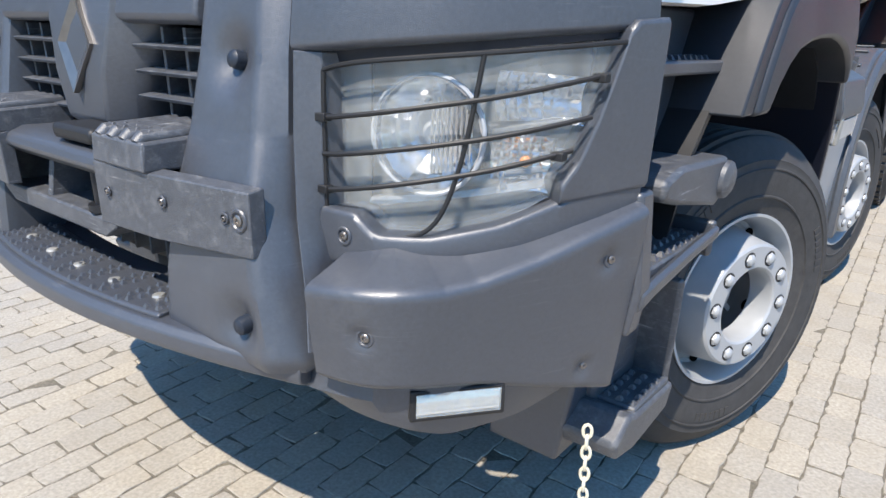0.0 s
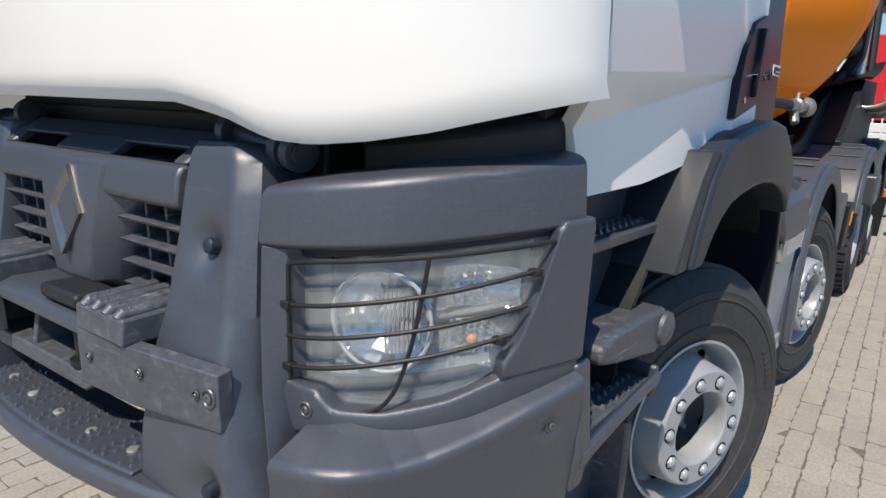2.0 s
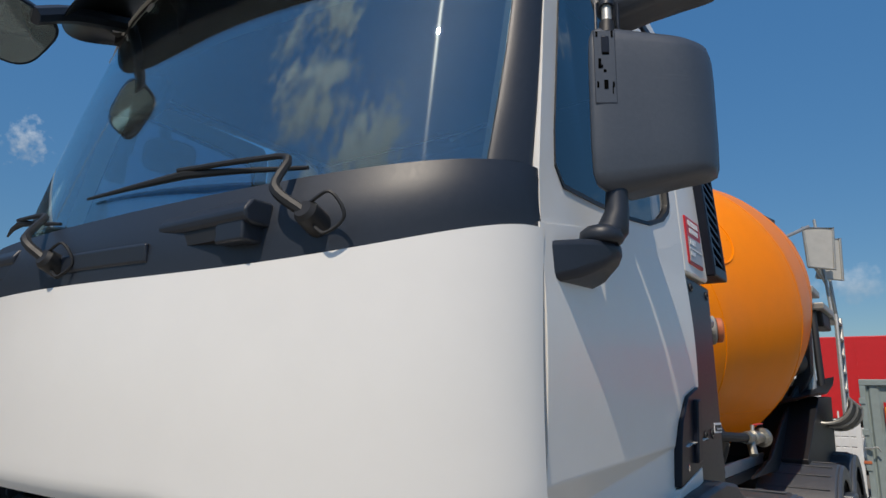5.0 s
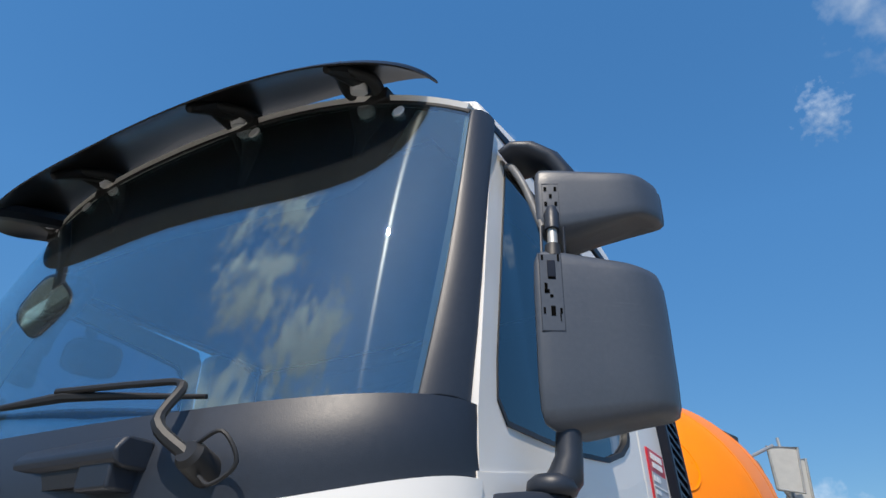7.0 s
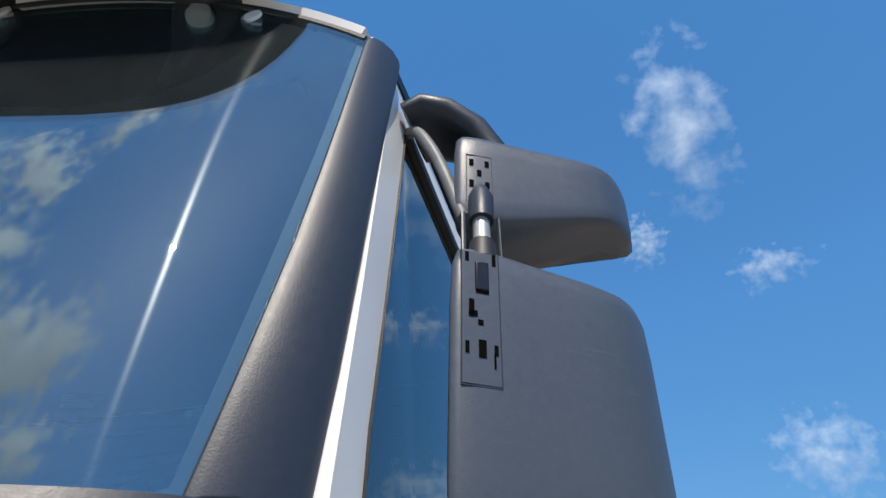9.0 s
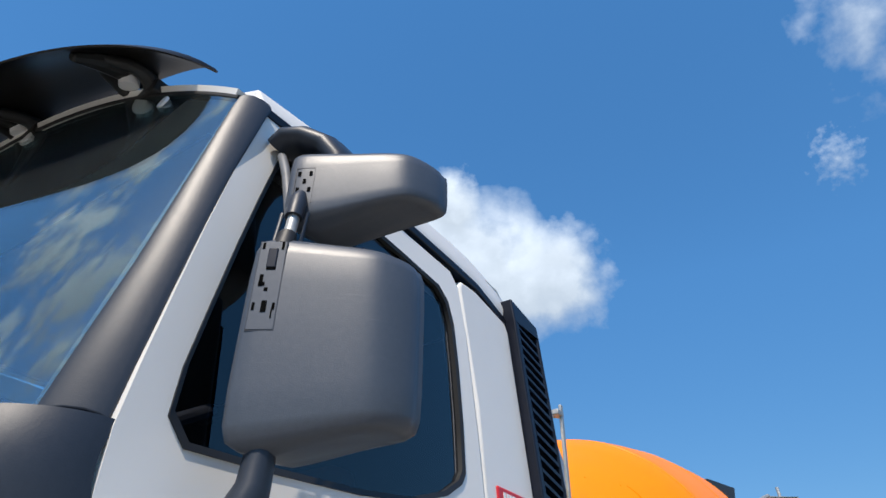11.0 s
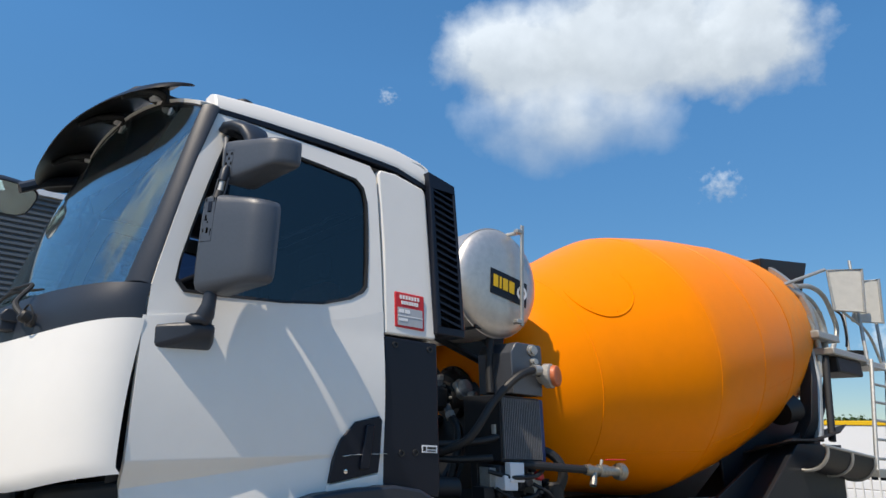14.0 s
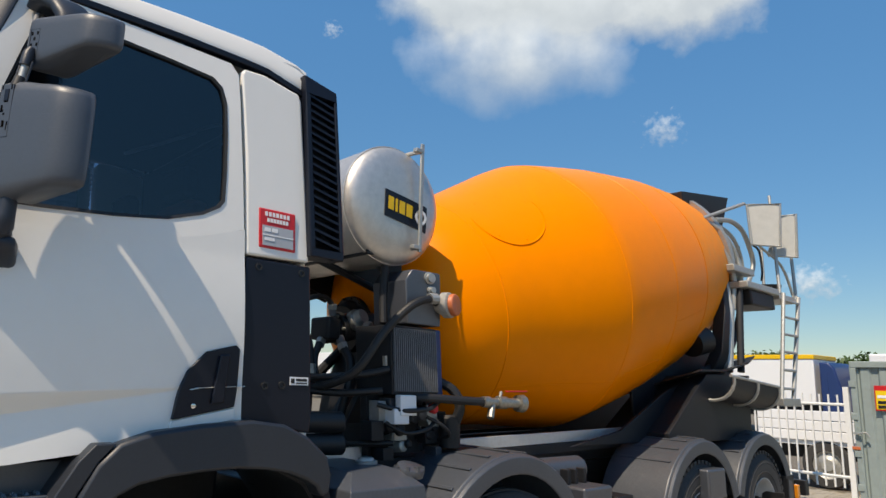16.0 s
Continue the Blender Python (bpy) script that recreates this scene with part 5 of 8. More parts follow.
BODY["as_drawn"] = True
for s in (1, -1):
    def put(name, bm, mat, parent, label="", bevel=0.0, sharp=60):
        if s < 0:
            flip(bm)
        return part(name, bm, mat, parent, label, bevel, sharp)
    main = put("main_mirror", B(mirror_shape, MAIN_PLAN, 2.345, 2.787, 0.14, 0.18), M_CASE, truck, "large dark plastic mirror housing")
    upm = put("wide_angle_mirror", B(mirror_shape, UPPER_PLAN, 2.852, 3.062, 0.06, 0.26), M_CASE, truck, "smaller dark plastic wide-angle mirror housing")
    for ob, (ox, oy), wide, z0, z1 in ((main, (1.385, 0.790), 0.090, 2.43, 2.73), (upm, (1.375, 0.850), 0.085, 2.935, 3.02)):
        m = Matrix.Translation((ox, oy, 0)) @ Matrix.Rotation(radians(29), 4, "Z")
        put("mirror_glass", B(box, -wide, wide, -0.004, 0.004, z0, z1, m), M_MIRROR, ob, "mirror glass")
    # plate with its slots, let into the inner edge of each head
    turn = math.degrees(math.atan2(0.066, 0.104))
    m = Matrix.Translation((1.300, 0.6092, 0)) @ Matrix.Rotation(radians(turn), 4, "Z")
    plate_cut = put("slot_plate", B(box, -0.0255, 0.0255, -0.0006, 0.006, 2.567, 2.762, m), M_CASE, main, "", 0.0008)
    # grooves are flush bars, not cut; a darker plastic gives their shade
    for x0, x1, z0, z1 in ((-0.0268, -0.0255, 2.566, 2.763), (0.0255, 0.0268, 2.566, 2.763), (-0.0268, 0.0268, 2.5645, 2.566)):
        put("plate_groove_dark", B(box, x0, x1, -0.0002, 0.006, z0, z1, m), M_SMOOTH, main)
    # slots are solid blocks whose near-black colour gives the shade inside
    for z, w, h, dx in ((2.752, 0.0025, 0.007, -0.019), (2.752, 0.0025, 0.009, 0.019), (2.706, 0.009, 0.010, 0.002), (2.672, 0.0035, 0.013, -0.013), (2.664, 0.006, 0.004, -0.011), (2.652, 0.0035, 0.0035, -0.001), (2.615, 0.0025, 0.008, -0.019), (2.615, 0.005, 0.012, 0.001), (2.615, 0.0025, 0.007, 0.019), (2.600, 0.0012, 0.010, 0.017)):
        put("slot_dark", B(box, dx - w, dx + w, -0.0018, 0.006, z - h, z + h, m), M_FLAT_BLACK, main)
    # dark block on the face paints the shade of a rectangular hole
    put("plate_hole_dark", B(box, -0.008, 0.011, -0.004, 0.004, 2.70, 2.745, m), M_PANEL, main, "", 0.002)
    turn = math.degrees(math.atan2(0.059, 0.106))
    m2 = Matrix.Translation((1.288, 0.6685, 0)) @ Matrix.Rotation(radians(turn), 4, "Z")
    # this head's groove and slot shade is likewise dark bars and blocks
    for x0, x1, z0, z1 in ((-0.022, -0.0208, 2.905, 3.005), (0.0208, 0.022, 2.905, 3.005), (-0.022, 0.022, 3.004, 3.0052)):
        put("plate_groove_dark", B(box, x0, x1, -0.0004, 0.006, z0, z1, m2), M_SMOOTH, upm)
    for z, dx in ((2.988, -0.013), (2.988, 0.013), (2.942, -0.013), (2.942, 0.013), (2.966, 0.0)):
        put("slot_dark", B(box, dx - 0.0035, dx + 0.0035, -0.0014, 0.006, z - 0.006, z + 0.006, m2), M_FLAT_BLACK, upm)
    # broad fairing from the roof edge down to the upper head
    secs = []
    for c, w, h in (((1.150, 0.725, 3.150), 0.075, 0.022), ((1.185, 0.735, 3.166), 0.085, 0.026), ((1.230, 0.752, 3.160), 0.080, 0.030), ((1.272, 0.770, 3.132), 0.068, 0.030), ((1.298, 0.780, 3.085), 0.058, 0.030), ((1.308, 0.785, 3.02), 0.052, 0.030)):
        secs.append((Vector(c), w, h))
    bm = bmesh.new()
    rings = []
    for k, (c, w, h) in enumerate(secs):
        d = (secs[min(k + 1, 5)][0] - secs[max(k - 1, 0)][0]).normalized()
        side = Vector((0, 1, 0))
        up = side.cross(d).normalized()
        rings.append([c + side * w * math.copysign(abs(math.cos(a)) ** 0.7, math.cos(a)) + up * h * math.copysign(abs(math.sin(a)) ** 0.8, math.sin(a)) for a in (2 * math.pi * q / 16 for q in range(16))])
    quad_loft(bm, rings)
    arm = put("mirror_arm", bm, M_SMOOTH, truck, "broad curved dark plastic mirror arm", 0, 60)
    put("arm_tube", B(tube, [(1.292, 0.655, 2.875), (1.297, 0.640, 2.765)], 0.013, 12), M_ZINC, arm, "bare metal tube")
    put("arm_cap", B(tube, [(1.290, 0.664, 2.925), (1.292, 0.657, 2.90), (1.294, 0.650, 2.85)], [0.012, 0.020, 0.019], 12), M_SMOOTH, arm)
    put("tube_clamp", B(tube, [(1.296, 0.642, 2.80), (1.297, 0.636, 2.762)], [0.019, 0.022], 12), M_BLACK, arm)
    for dx in (-0.024, 0.024):
        put("tube_cheek", B(tube, [(1.292 + dx, 0.655 + dx * 0.6, 2.865), (1.297 + dx, 0.640 + dx * 0.6, 2.765)], 0.004, 6), M_SMOOTH, arm)
    put("arm_stay", B(tube, smooth_path([(1.150, 0.70, 3.128), (1.175, 0.685, 3.105), (1.215, 0.675, 3.02), (1.262, 0.665, 2.875)], 4), 0.011, 8), M_HUB, arm, "dull metal stay")
    put("lower_arm", B(tube, [(1.297, 0.665, 2.42), (1.297, 0.663, 2.36), (1.295, 0.660, 2.30), (1.288, 0.655, 2.262), (1.272, 0.645, 2.236)], [0.026, 0.027, 0.030, 0.038, 0.036], 14), M_SMOOTH, arm)
    put("arm_knuckle", B(lathe, [(2.222, 0.0), (2.222, 0.048), (2.232, 0.054), (2.250, 0.052), (2.262, 0.038), (2.266, 0.0)], (1.262, 0.640, 0), (0, 0, 1), 20), M_SMOOTH, arm)
    foot = B(quad_loft, [[(x, y0, z0), (x, y1, z0 + 0.010), (x, y1, z1), (x, y0, z1)] for x, y0, y1, z0, z1 in ((1.15, 0.475, 0.73, 2.112, 2.205), (1.195, 0.478, 0.73, 2.112, 2.212), (1.240, 0.535, 0.72, 2.128, 2.222), (1.280, 0.60, 0.705, 2.160, 2.228), (1.298, 0.635, 0.69, 2.185, 2.228))])
    put("lower_arm_foot", foot, M_SMOOTH, arm, "dark plastic lower mirror bracket", 0.02)

# mirrors at the far corner that look down
for name, c, way, wide, high in (("front_mirror", (-0.78, 0.03, 3.17), (0.6, 0.2, -0.77), 0.17, 0.13), ("kerb_mirror", (-1.40, 1.10, 3.11), (0.75, -0.3, -0.5), 0.14, 0.10)):
    w = Vector(way).normalized()
    m = Matrix.Translation(c) @ w.to_track_quat("Z", "Y").to_matrix().to_4x4()
    bm = bmesh.new()
    ring = [(wide * math.copysign(abs(math.cos(a)) ** 0.6, math.cos(a)), high * math.copysign(abs(math.sin(a)) ** 0.6, math.sin(a))) for a in (2 * math.pi * q / 28 for q in range(28))]
    quad_loft(bm, [[m @ Vector((x * e, y * e, z)) for x, y in ring] for z, e in ((-0.09, 0.5), (-0.075, 0.78), (-0.04, 0.95), (0.0, 1.0), (0.006, 0.98), (0.006, 0.93))])
    head = part(name, bm, M_SMOOTH, truck, "dark plastic mirror that looks down at the corner", 0, 45)
    bm = bmesh.new()
    quad_loft(bm, [[m @ Vector((x * 0.92, y * 0.92, z)) for x, y in ring] for z in (0.004, 0.0075)])
    part("mirror_glass", bm, M_MIRROR, head)
part("front_mirror_arm", B(tube, smooth_path([(-0.70, 0.08, 3.22), (-0.72, 0.22, 3.30), (-0.76, 0.46, 3.39)], 4), 0.035, 8), M_SMOOTH, truck)
part("kerb_mirror_arm", B(tube, smooth_path([(-1.42, 1.11, 3.13), (-1.34, 1.02, 3.25), (-1.13, 0.95, 3.28)], 4), 0.03, 8), M_SMOOTH, truck)

# black seal along the top of the windscreen
part("screen_top_seal", B(tube, [windscreen_pt(lerp(0.01, 0.99, k / 40), 1.0) + Vector((0, 0.006, 0.002)) for k in range(41)], 0.010, 8), M_BLACK, screen, "black rubber seal")

# --- sun visor of smoked plastic on brackets
def visor_pt(u, v):
    """v runs from the drooping front edge to the rear edge over the roof line."""
    t = 2 * u - 1
    x, y = plan_at(t, 0.998, 0.45, 0.105, 2.7)
    w = (y - 0.105) / 0.45
    front = Vector((x, y, 3.235 + 0.172 * w))
    rear = Vector((x, 0.435 + 0.125 * w ** 0.5, 3.475 - 0.066 * w ** 0.5))
    k = math.sin(v * math.pi) * (1 - w)
    return front.lerp(rear, v) + Vector((0, -0.03 * k, 0.035 * k))


visor = part("sun_visor", B(shell, visor_pt, 48, 10, 0.005), M_SMOKE, truck, "smoked plastic sun visor on black brackets", 0, 60)
for x in (-0.80, -0.35, 0.35, 0.80):
    u = 0.5 + math.copysign(math.asin((abs(x) / 0.998) ** 1.35) / math.pi, x)
    low = [visor_pt(u, v) + Vector((0, 0.012, -0.012)) for v in (0.25, 0.5, 0.75, 0.95)]
    foot = Vector((x, 0.370 + 0.206 * (abs(x) / 1.105) ** 2.3 + 0.045, 3.362 - 0.102 * (abs(x) / 1.105) ** 5 + 0.012))
    bm = bmesh.new()
    for dx in (-0.045, 0.045):
        tube(bm, smooth_path([Vector((x + dx * 0.3, low[1].y, low[1].z)), Vector((x + dx, low[2].y + 0.01, low[2].z - 0.02)), foot + Vector((dx * 0.6, 0, 0.01))], 5), [0.016 + 0.001 * k for k in range(11)], 8)
    tube(bm, [low[0], low[1], low[2], low[3]], [0.012, 0.028, 0.034, 0.03], 10)
    box(bm, foot.x - 0.075, foot.x + 0.075, foot.y - 0.045, foot.y + 0.035, foot.z - 0.02, foot.z + 0.025)
    bracket = part("visor_bracket", bm, M_BLACK, visor, "", 0.004)
    # pale disc stands in for bright sky seen through a bracket hole
    bm = bmesh.new()
    n = (visor_pt(u + 0.01, 0.78) - visor_pt(u - 0.01, 0.78)).cross(visor_pt(u, 0.8) - visor_pt(u, 0.7)).normalized()
    lathe(bm, [(-0.060, 0), (-0.060, 0.026), (-0.030, 0.028), (-0.030, 0)], visor_pt(u, 0.78) + n * (0.0 if n.z > 0 else 0.0), n if n.z > 0 else -n, 18)
    part("bracket_hole_disc", bm, M_LABEL, bracket, "pale round disc")
    g = windscreen_pt(0.5 + math.copysign(0.5, x) * (abs(x) / 1.105) ** 0.98, 0.955)
    bm = bmesh.new()
    lathe(bm, [(-0.004, 0.0), (-0.004, 0.020), (0.002, 0.020), (0.003, 0.0)], g + Vector((0, -0.003, 0)), (0, -0.98, 0.2), 18)
    part("screen_cap", bm, M_LABEL, bracket, "pale round disc")
# roof hardware
bm = bmesh.new()
lathe(bm, [(0, 0), (0, 0.05), (0.03, 0.045), (0.045, 0.02), (0.047, 0)], (1.0, 0.81, 3.375), (0, 0, 1), 16)
part("roof_antenna_base", bm, M_BLACK, truck)

# --- wipers and cowl fittings
def on_screen(x, v, off):
    """The point of the windscreen at x, lifted outwards."""
    a, b = 0.0, 1.0
    for _ in range(30):
        c = (a + b) / 2
        if windscreen_pt(c, v).x < x:
            a = c
        else:
            b = c
    return windscreen_pt(a, v) + Vector((0.15 * x, -off, off * 0.3))


for x, y, z in ((0.845, 0.095, 2.218), (0.031, -0.045, 2.178)):
    bm = bmesh.new()
    lathe(bm, [(-0.02, 0), (-0.02, 0.030), (0.035, 0.028), (0.045, 0.020), (0.045, 0)], (x, y, z), (0.1, -0.85, 0.35), 16)
    wiper = part("wiper", bm, M_BLACK, truck, "black windscreen wiper")
    arm_path = smooth_path([(x, y - 0.03, z + 0.01), (x - 0.07, y - 0.055, z + 0.07), on_screen(x - 0.19, 0.04, 0.05), on_screen(x - 0.28, 0.06, 0.045), on_screen(x - 0.50, 0.085, 0.035)], 5)
    part("wiper_arm", B(tube, arm_path, [0.013] * 6 + [0.010] * 5 + [0.007] * 10, 8), M_BLACK, wiper)
    bm = bmesh.new()
    tube(bm, [on_screen(x - 0.17, 0.035, 0.014), on_screen(x - 0.35, 0.062, 0.018), on_screen(x - 0.48, 0.075, 0.028), on_screen(x - 0.65, 0.085, 0.018), on_screen(x - 0.88, 0.092, 0.014)], [0.005, 0.008, 0.012, 0.008, 0.004], 8)
    part("wiper_blade", bm, M_BLACK, wiper)
    bm = bmesh.new()
    tube(bm, smooth_path([(x + 0.01, y - 0.03, z + 0.03), (x + 0.06, y - 0.02, z + 0.05), (x + 0.085, y + 0.0, z + 0.0), (x + 0.05, y - 0.015, z - 0.035), (x + 0.02, y - 0.02, z - 0.02)], 5), 0.004, 6)
    part("washer_hose", bm, M_BLACK, wiper)
for x in (0.575, -0.46):
    bm = bmesh.new()
    y = plan_y(x, 1.18, 0.465, -0.034, 2.0)
    quad_loft(bm, [[(x - 0.16, y - d, z), (x + 0.16, y - d, z), (x + 0.16, y + 0.05, z), (x - 0.16, y + 0.05, z)] for z, d in ((2.212, 0.0), (2.220, 0.022), (2.240, 0.028), (2.262, 0.012), (2.268, 0.0))])
    grip = part("grab_handle", bm, M_SMOOTH, truck, "black plastic cleaning grab handle", 0.01)
    part("grab_recess", B(box, x - 0.12, x + 0.10, y - 0.014, y + 0.02, 2.185, 2.222), M_BLACK, grip)
    part("grab_post", B(box, x + 0.05, x + 0.145, y - 0.018, y + 0.04, 2.176, 2.242), M_SMOOTH, grip, "", 0.006)
bm = bmesh.new()
band(bm, [(t, plan_y(t, 1.18, 0.465, -0.030, 2.0)) for t in np.linspace(0.0, 0.40, 9)], lambda u: [(0.004, 2.152), (0.014, 2.157), (0.018, 2.198), (0.008, 2.203), (-0.01, 2.18)])
part("cowl_plate", bm, M_SMOOTH, truck, "", 0.004)
# small printed mark low on the glass
bm = bmesh.new()
for u0, u1, v0, v1 in ((0.915, 0.932, 0.108, 0.113), (0.917, 0.930, 0.099, 0.104), (0.914, 0.926, 0.088, 0.092), (0.918, 0.934, 0.079, 0.083)):
    shell(bm, lambda u, v: windscreen_pt(lerp(u0, u1, u), lerp(v0, v1, v)) + Vector((-0.003, 0.007, 0)), 2, 1, 0.001)
part("glass_mark", bm, M_FLAT_BLACK, screen, "small dark printed bars")
# sheet of paper behind the screen
bm = bmesh.new()
p = windscreen_pt(0.215, 0.06) + Vector((0.01, 0.03, 0))
q = windscreen_pt(0.215, 0.26) + Vector((0.01, 0.03, 0))
quad_loft(bm, [[p, p + Vector((0.16, -0.045, 0)), p + Vector((0.16, -0.044, 0.001)), p + Vector((0, 0.001, 0.001))], [q, q + Vector((0.16, -0.045, 0)), q + Vector((0.16, -0.044, 0.001)), q + Vector((0, 0.001, 0.001))]])
part("paper_sheet", bm, M_LABEL, truck, "white paper sheet behind the windscreen")

BODY["as_drawn"] = False
# --- wheel arch, steps
ARCH_OUT = [(0.930, 1.085), (0.975, 1.210), (1.03, 1.315), (1.10, 1.388), (1.22, 1.428), (1.40, 1.452), (1.62, 1.468), (1.76, 1.45), (1.88, 1.39), (1.98, 1.30), (2.00, 1.22), (1.985, 1.14)]
ARCH_IN = [(0.995, 1.09), (1.04, 1.15), (1.10, 1.20), (1.17, 1.235), (1.27, 1.255), (1.40, 1.268), (1.55, 1.272), (1.67, 1.262), (1.78, 1.24), (1.86, 1.21), (1.915, 1.175), (1.945, 1.125)]


def flare(bm):
    o = [(1.235, y, z) for y, z in ARCH_OUT]
    i = [(1.245, y, z) for y, z in ARCH_IN]
    o2 = [(1.03, y, z) for y, z in ARCH_OUT]
    i2 = [(1.03, y, z) for y, z in ARCH_IN]
    quad_loft(bm, [[a, b, c, d] for a, b, c, d in zip(o, i, i2, o2)])


both("wheel_arch_flare", flare, M_FLARE, truck, "dark grey plastic wheel arch flare", 0.014, 50)


def arch_front(bm):
    quad_loft(bm, [[(1.225, y, z), (1.225, y + d, z), (0.98, y + d, z), (0.98, y, z)] for y, z, d in ((0.845, 1.09, 0.075), (0.905, 1.22, 0.07), (0.965, 1.325, 0.07), (1.02, 1.388, 0.07))])


both("arch_front_edge", arch_front, M_FLARE, truck, "", 0.006)


def arch_liner(bm):
    quad_loft(bm, [[(1.22, y, z), (1.22, y + 0.035, z + e), (0.70, y + 0.035, z + e), (0.70, y, z)] for y, z, e in ((2.075, 0.40, 0), (2.05, 0.70, 0), (2.02, 0.95, 0), (1.955, 1.15, 0.02))])


both("mudguard_rear", arch_liner, M_PANEL, truck, "dark plastic rear mudguard panel", 0.006)


def arch_top(bm):
    quad_loft(bm, [[(1.15, y, z), (1.15, y, z + 0.03), (0.5, y, z + 0.03), (0.5, y, z)] for y, z in ((0.70, 0.75), (0.78, 0.98), (0.92, 1.16), (1.10, 1.27), (1.40, 1.31), (1.70, 1.28), (1.90, 1.17), (2.0, 1.02))])


both("inner_wheel_arch", arch_top, M_CHASSIS, truck)


def step_body(bm):
    # moulded entrance column with three treads
    quad_loft(bm, [[(x1, 0.50, z), (x1, y1, z), (0.85, y1, z), (0.85, 0.50, z)] for z, x1, y1 in ((0.30, 1.06, 0.62), (0.50, 1.08, 0.66), (0.66, 1.06, 0.70), (0.80, 1.06, 0.78), (1.10, 1.05, 0.86), (1.32, 1.04, 0.98))])


both("step_column", step_body, M_PLASTIC, truck, "dark plastic entrance step column", 0.01)


def tread_plate(x0, x1, y0, y1, z, name, mat):
    obs = both(name, lambda bm: box(bm, x0, x1, y0, y1, z - 0.035, z - 0.006), mat, truck, "dark plastic entrance step with toothed tread", 0.006)
    for o, s in zip(obs, (1, -1)):
        nx, ny = int((x1 - x0) / 0.034), int((y1 - y0) / 0.034)
        for i in range(nx):
            for j in range(ny):
                piece("tread_point", TOOTH, pose((x0 + 0.02 + 0.034 * i) * s, y0 + 0.018 + 0.034 * j, z - 0.0065, 0, 0, 90 * ((i + j) % 2)) @ Matrix.Scale(0.85, 4), o, True)
    return obs


tread_plate(1.02, 1.145, 0.52, 0.95, 1.215, "upper_step", M_PLASTIC)
tread_plate(1.03, 1.205, 0.48, 0.84, 0.825, "middle_step", M_WORN)
tread_plate(1.06, 1.20, 0.60, 0.80, 0.455, "lower_step", M_WORN)


def mid_step_skirt(bm):
    quad_loft(bm, [[(1.212, y, z0), (1.228, y, z0 + 0.012), (1.228, y, z1), (1.208, y, z1), (1.19, y, z0)] for y, z0, z1 in ((0.44, 0.74, 0.79), (0.50, 0.755, 0.802), (0.70, 0.785, 0.828), (0.85, 0.80, 0.842))])
    quad_loft(bm, [[(x, 0.42, z), (x, 0.475, z), (1.06, 0.475, z), (1.06, 0.42, z)] for x, z in ((1.215, 0.70), (1.225, 0.80), (1.20, 0.985))])
    quad_loft(bm, [[(1.04, 0.845, z), (1.215, 0.845, z), (1.215, 0.865, z), (1.04, 0.865, z)] for z in (0.76, 0.85)])


both("step_skirt", mid_step_skirt, M_PLASTIC, truck, "", 0.01)


def low_step_bracket(bm):
    # smooth lip, tray and a riser up to the step above
    quad_loft(bm, [[(x, 0.50, 0.40), (x, 0.52, 0.355), (x, 0.62, 0.335), (x, 0.80, 0.36), (x, 0.82, 0.43), (x, 0.60, 0.44), (x, 0.56, 0.455)] for x in (1.05, 1.08, 1.19, 1.21)])
    quad_loft(bm, [[(1.195, 0.79 + d, z), (1.195, 0.815 + d, z), (1.06, 0.815 + d, z), (1.06, 0.79 + d, z)] for z, d in ((0.43, 0.0), (0.56, -0.01), (0.72, -0.03))])
    quad_loft(bm, [[(1.10, 0.58, z), (1.10, 0.80, z), (1.06, 0.80, z), (1.06, 0.58, z)] for z in (0.43, 0.70)])


both("lower_step_bracket", low_step_bracket, M_WORN, truck, "scuffed plastic step bracket", 0.012)


def round_bolster(bm):
    quad_loft(bm, [[(x, 0.86 + d, 0.885), (x, 0.92 + d, 0.91), (x, 0.93 + d, 0.96), (x, 0.89 + d, 1.0), (x, 0.60, 1.01), (x, 0.52, 0.99), (x, 0.52, 0.95), (x, 0.60, 0.93)] for x, d in ((1.02, 0.0), (1.12, 0.0), (1.19, -0.01), (1.205, -0.02))])


both("step_bolster", round_bolster, M_WORN, truck, "scuffed rounded plastic bolster", 0.012, 50)


def bolster_knob(bm):
    lathe(bm, [(0, 0.046), (0.010, 0.043), (0.018, 0.030), (0.021, 0.0)], (1.205, 0.875, 0.945), (1, 0, 0), 24)


both("bolster_knob", bolster_knob, M_WORN, truck)

# --- wheels
def tyre_mesh(block):
    bm = bmesh.new()
    ribs = []
    for x in () if block else (-0.24, -0.195, -0.16, -0.125, -0.08):
        ribs += [(x - 0.013, 0.509), (x - 0.011, 0.521), (x + 0.011, 0.521), (x + 0.013, 0.509)]
    prof = [(-0.30, 0.295), (-0.305, 0.32), (-0.318, 0.40), (-0.312, 0.455), (-0.292, 0.492), (-0.27, 0.508)] + ribs
    prof += [(-0.05, 0.508), (-0.028, 0.492), (-0.008, 0.455), (0.0, 0.45), (-0.002, 0.44), (0.002, 0.429), (0.006, 0.427), (0.006, 0.424), (0.002, 0.422), (0.004, 0.40), (-0.003, 0.352), (0.001, 0.349), (0.001, 0.345), (-0.004, 0.342), (-0.013, 0.32), (-0.02, 0.295), (-0.06, 0.285), (-0.26, 0.285), (-0.30, 0.295)]
    prof = [(a, 0.285 + (r - 0.285) * 1.14) for a, r in prof]
    lathe(bm, prof, (0, 0, 0), (1, 0, 0), 64)
    return finish(bm, "tyre", M_RUBBER, 30)


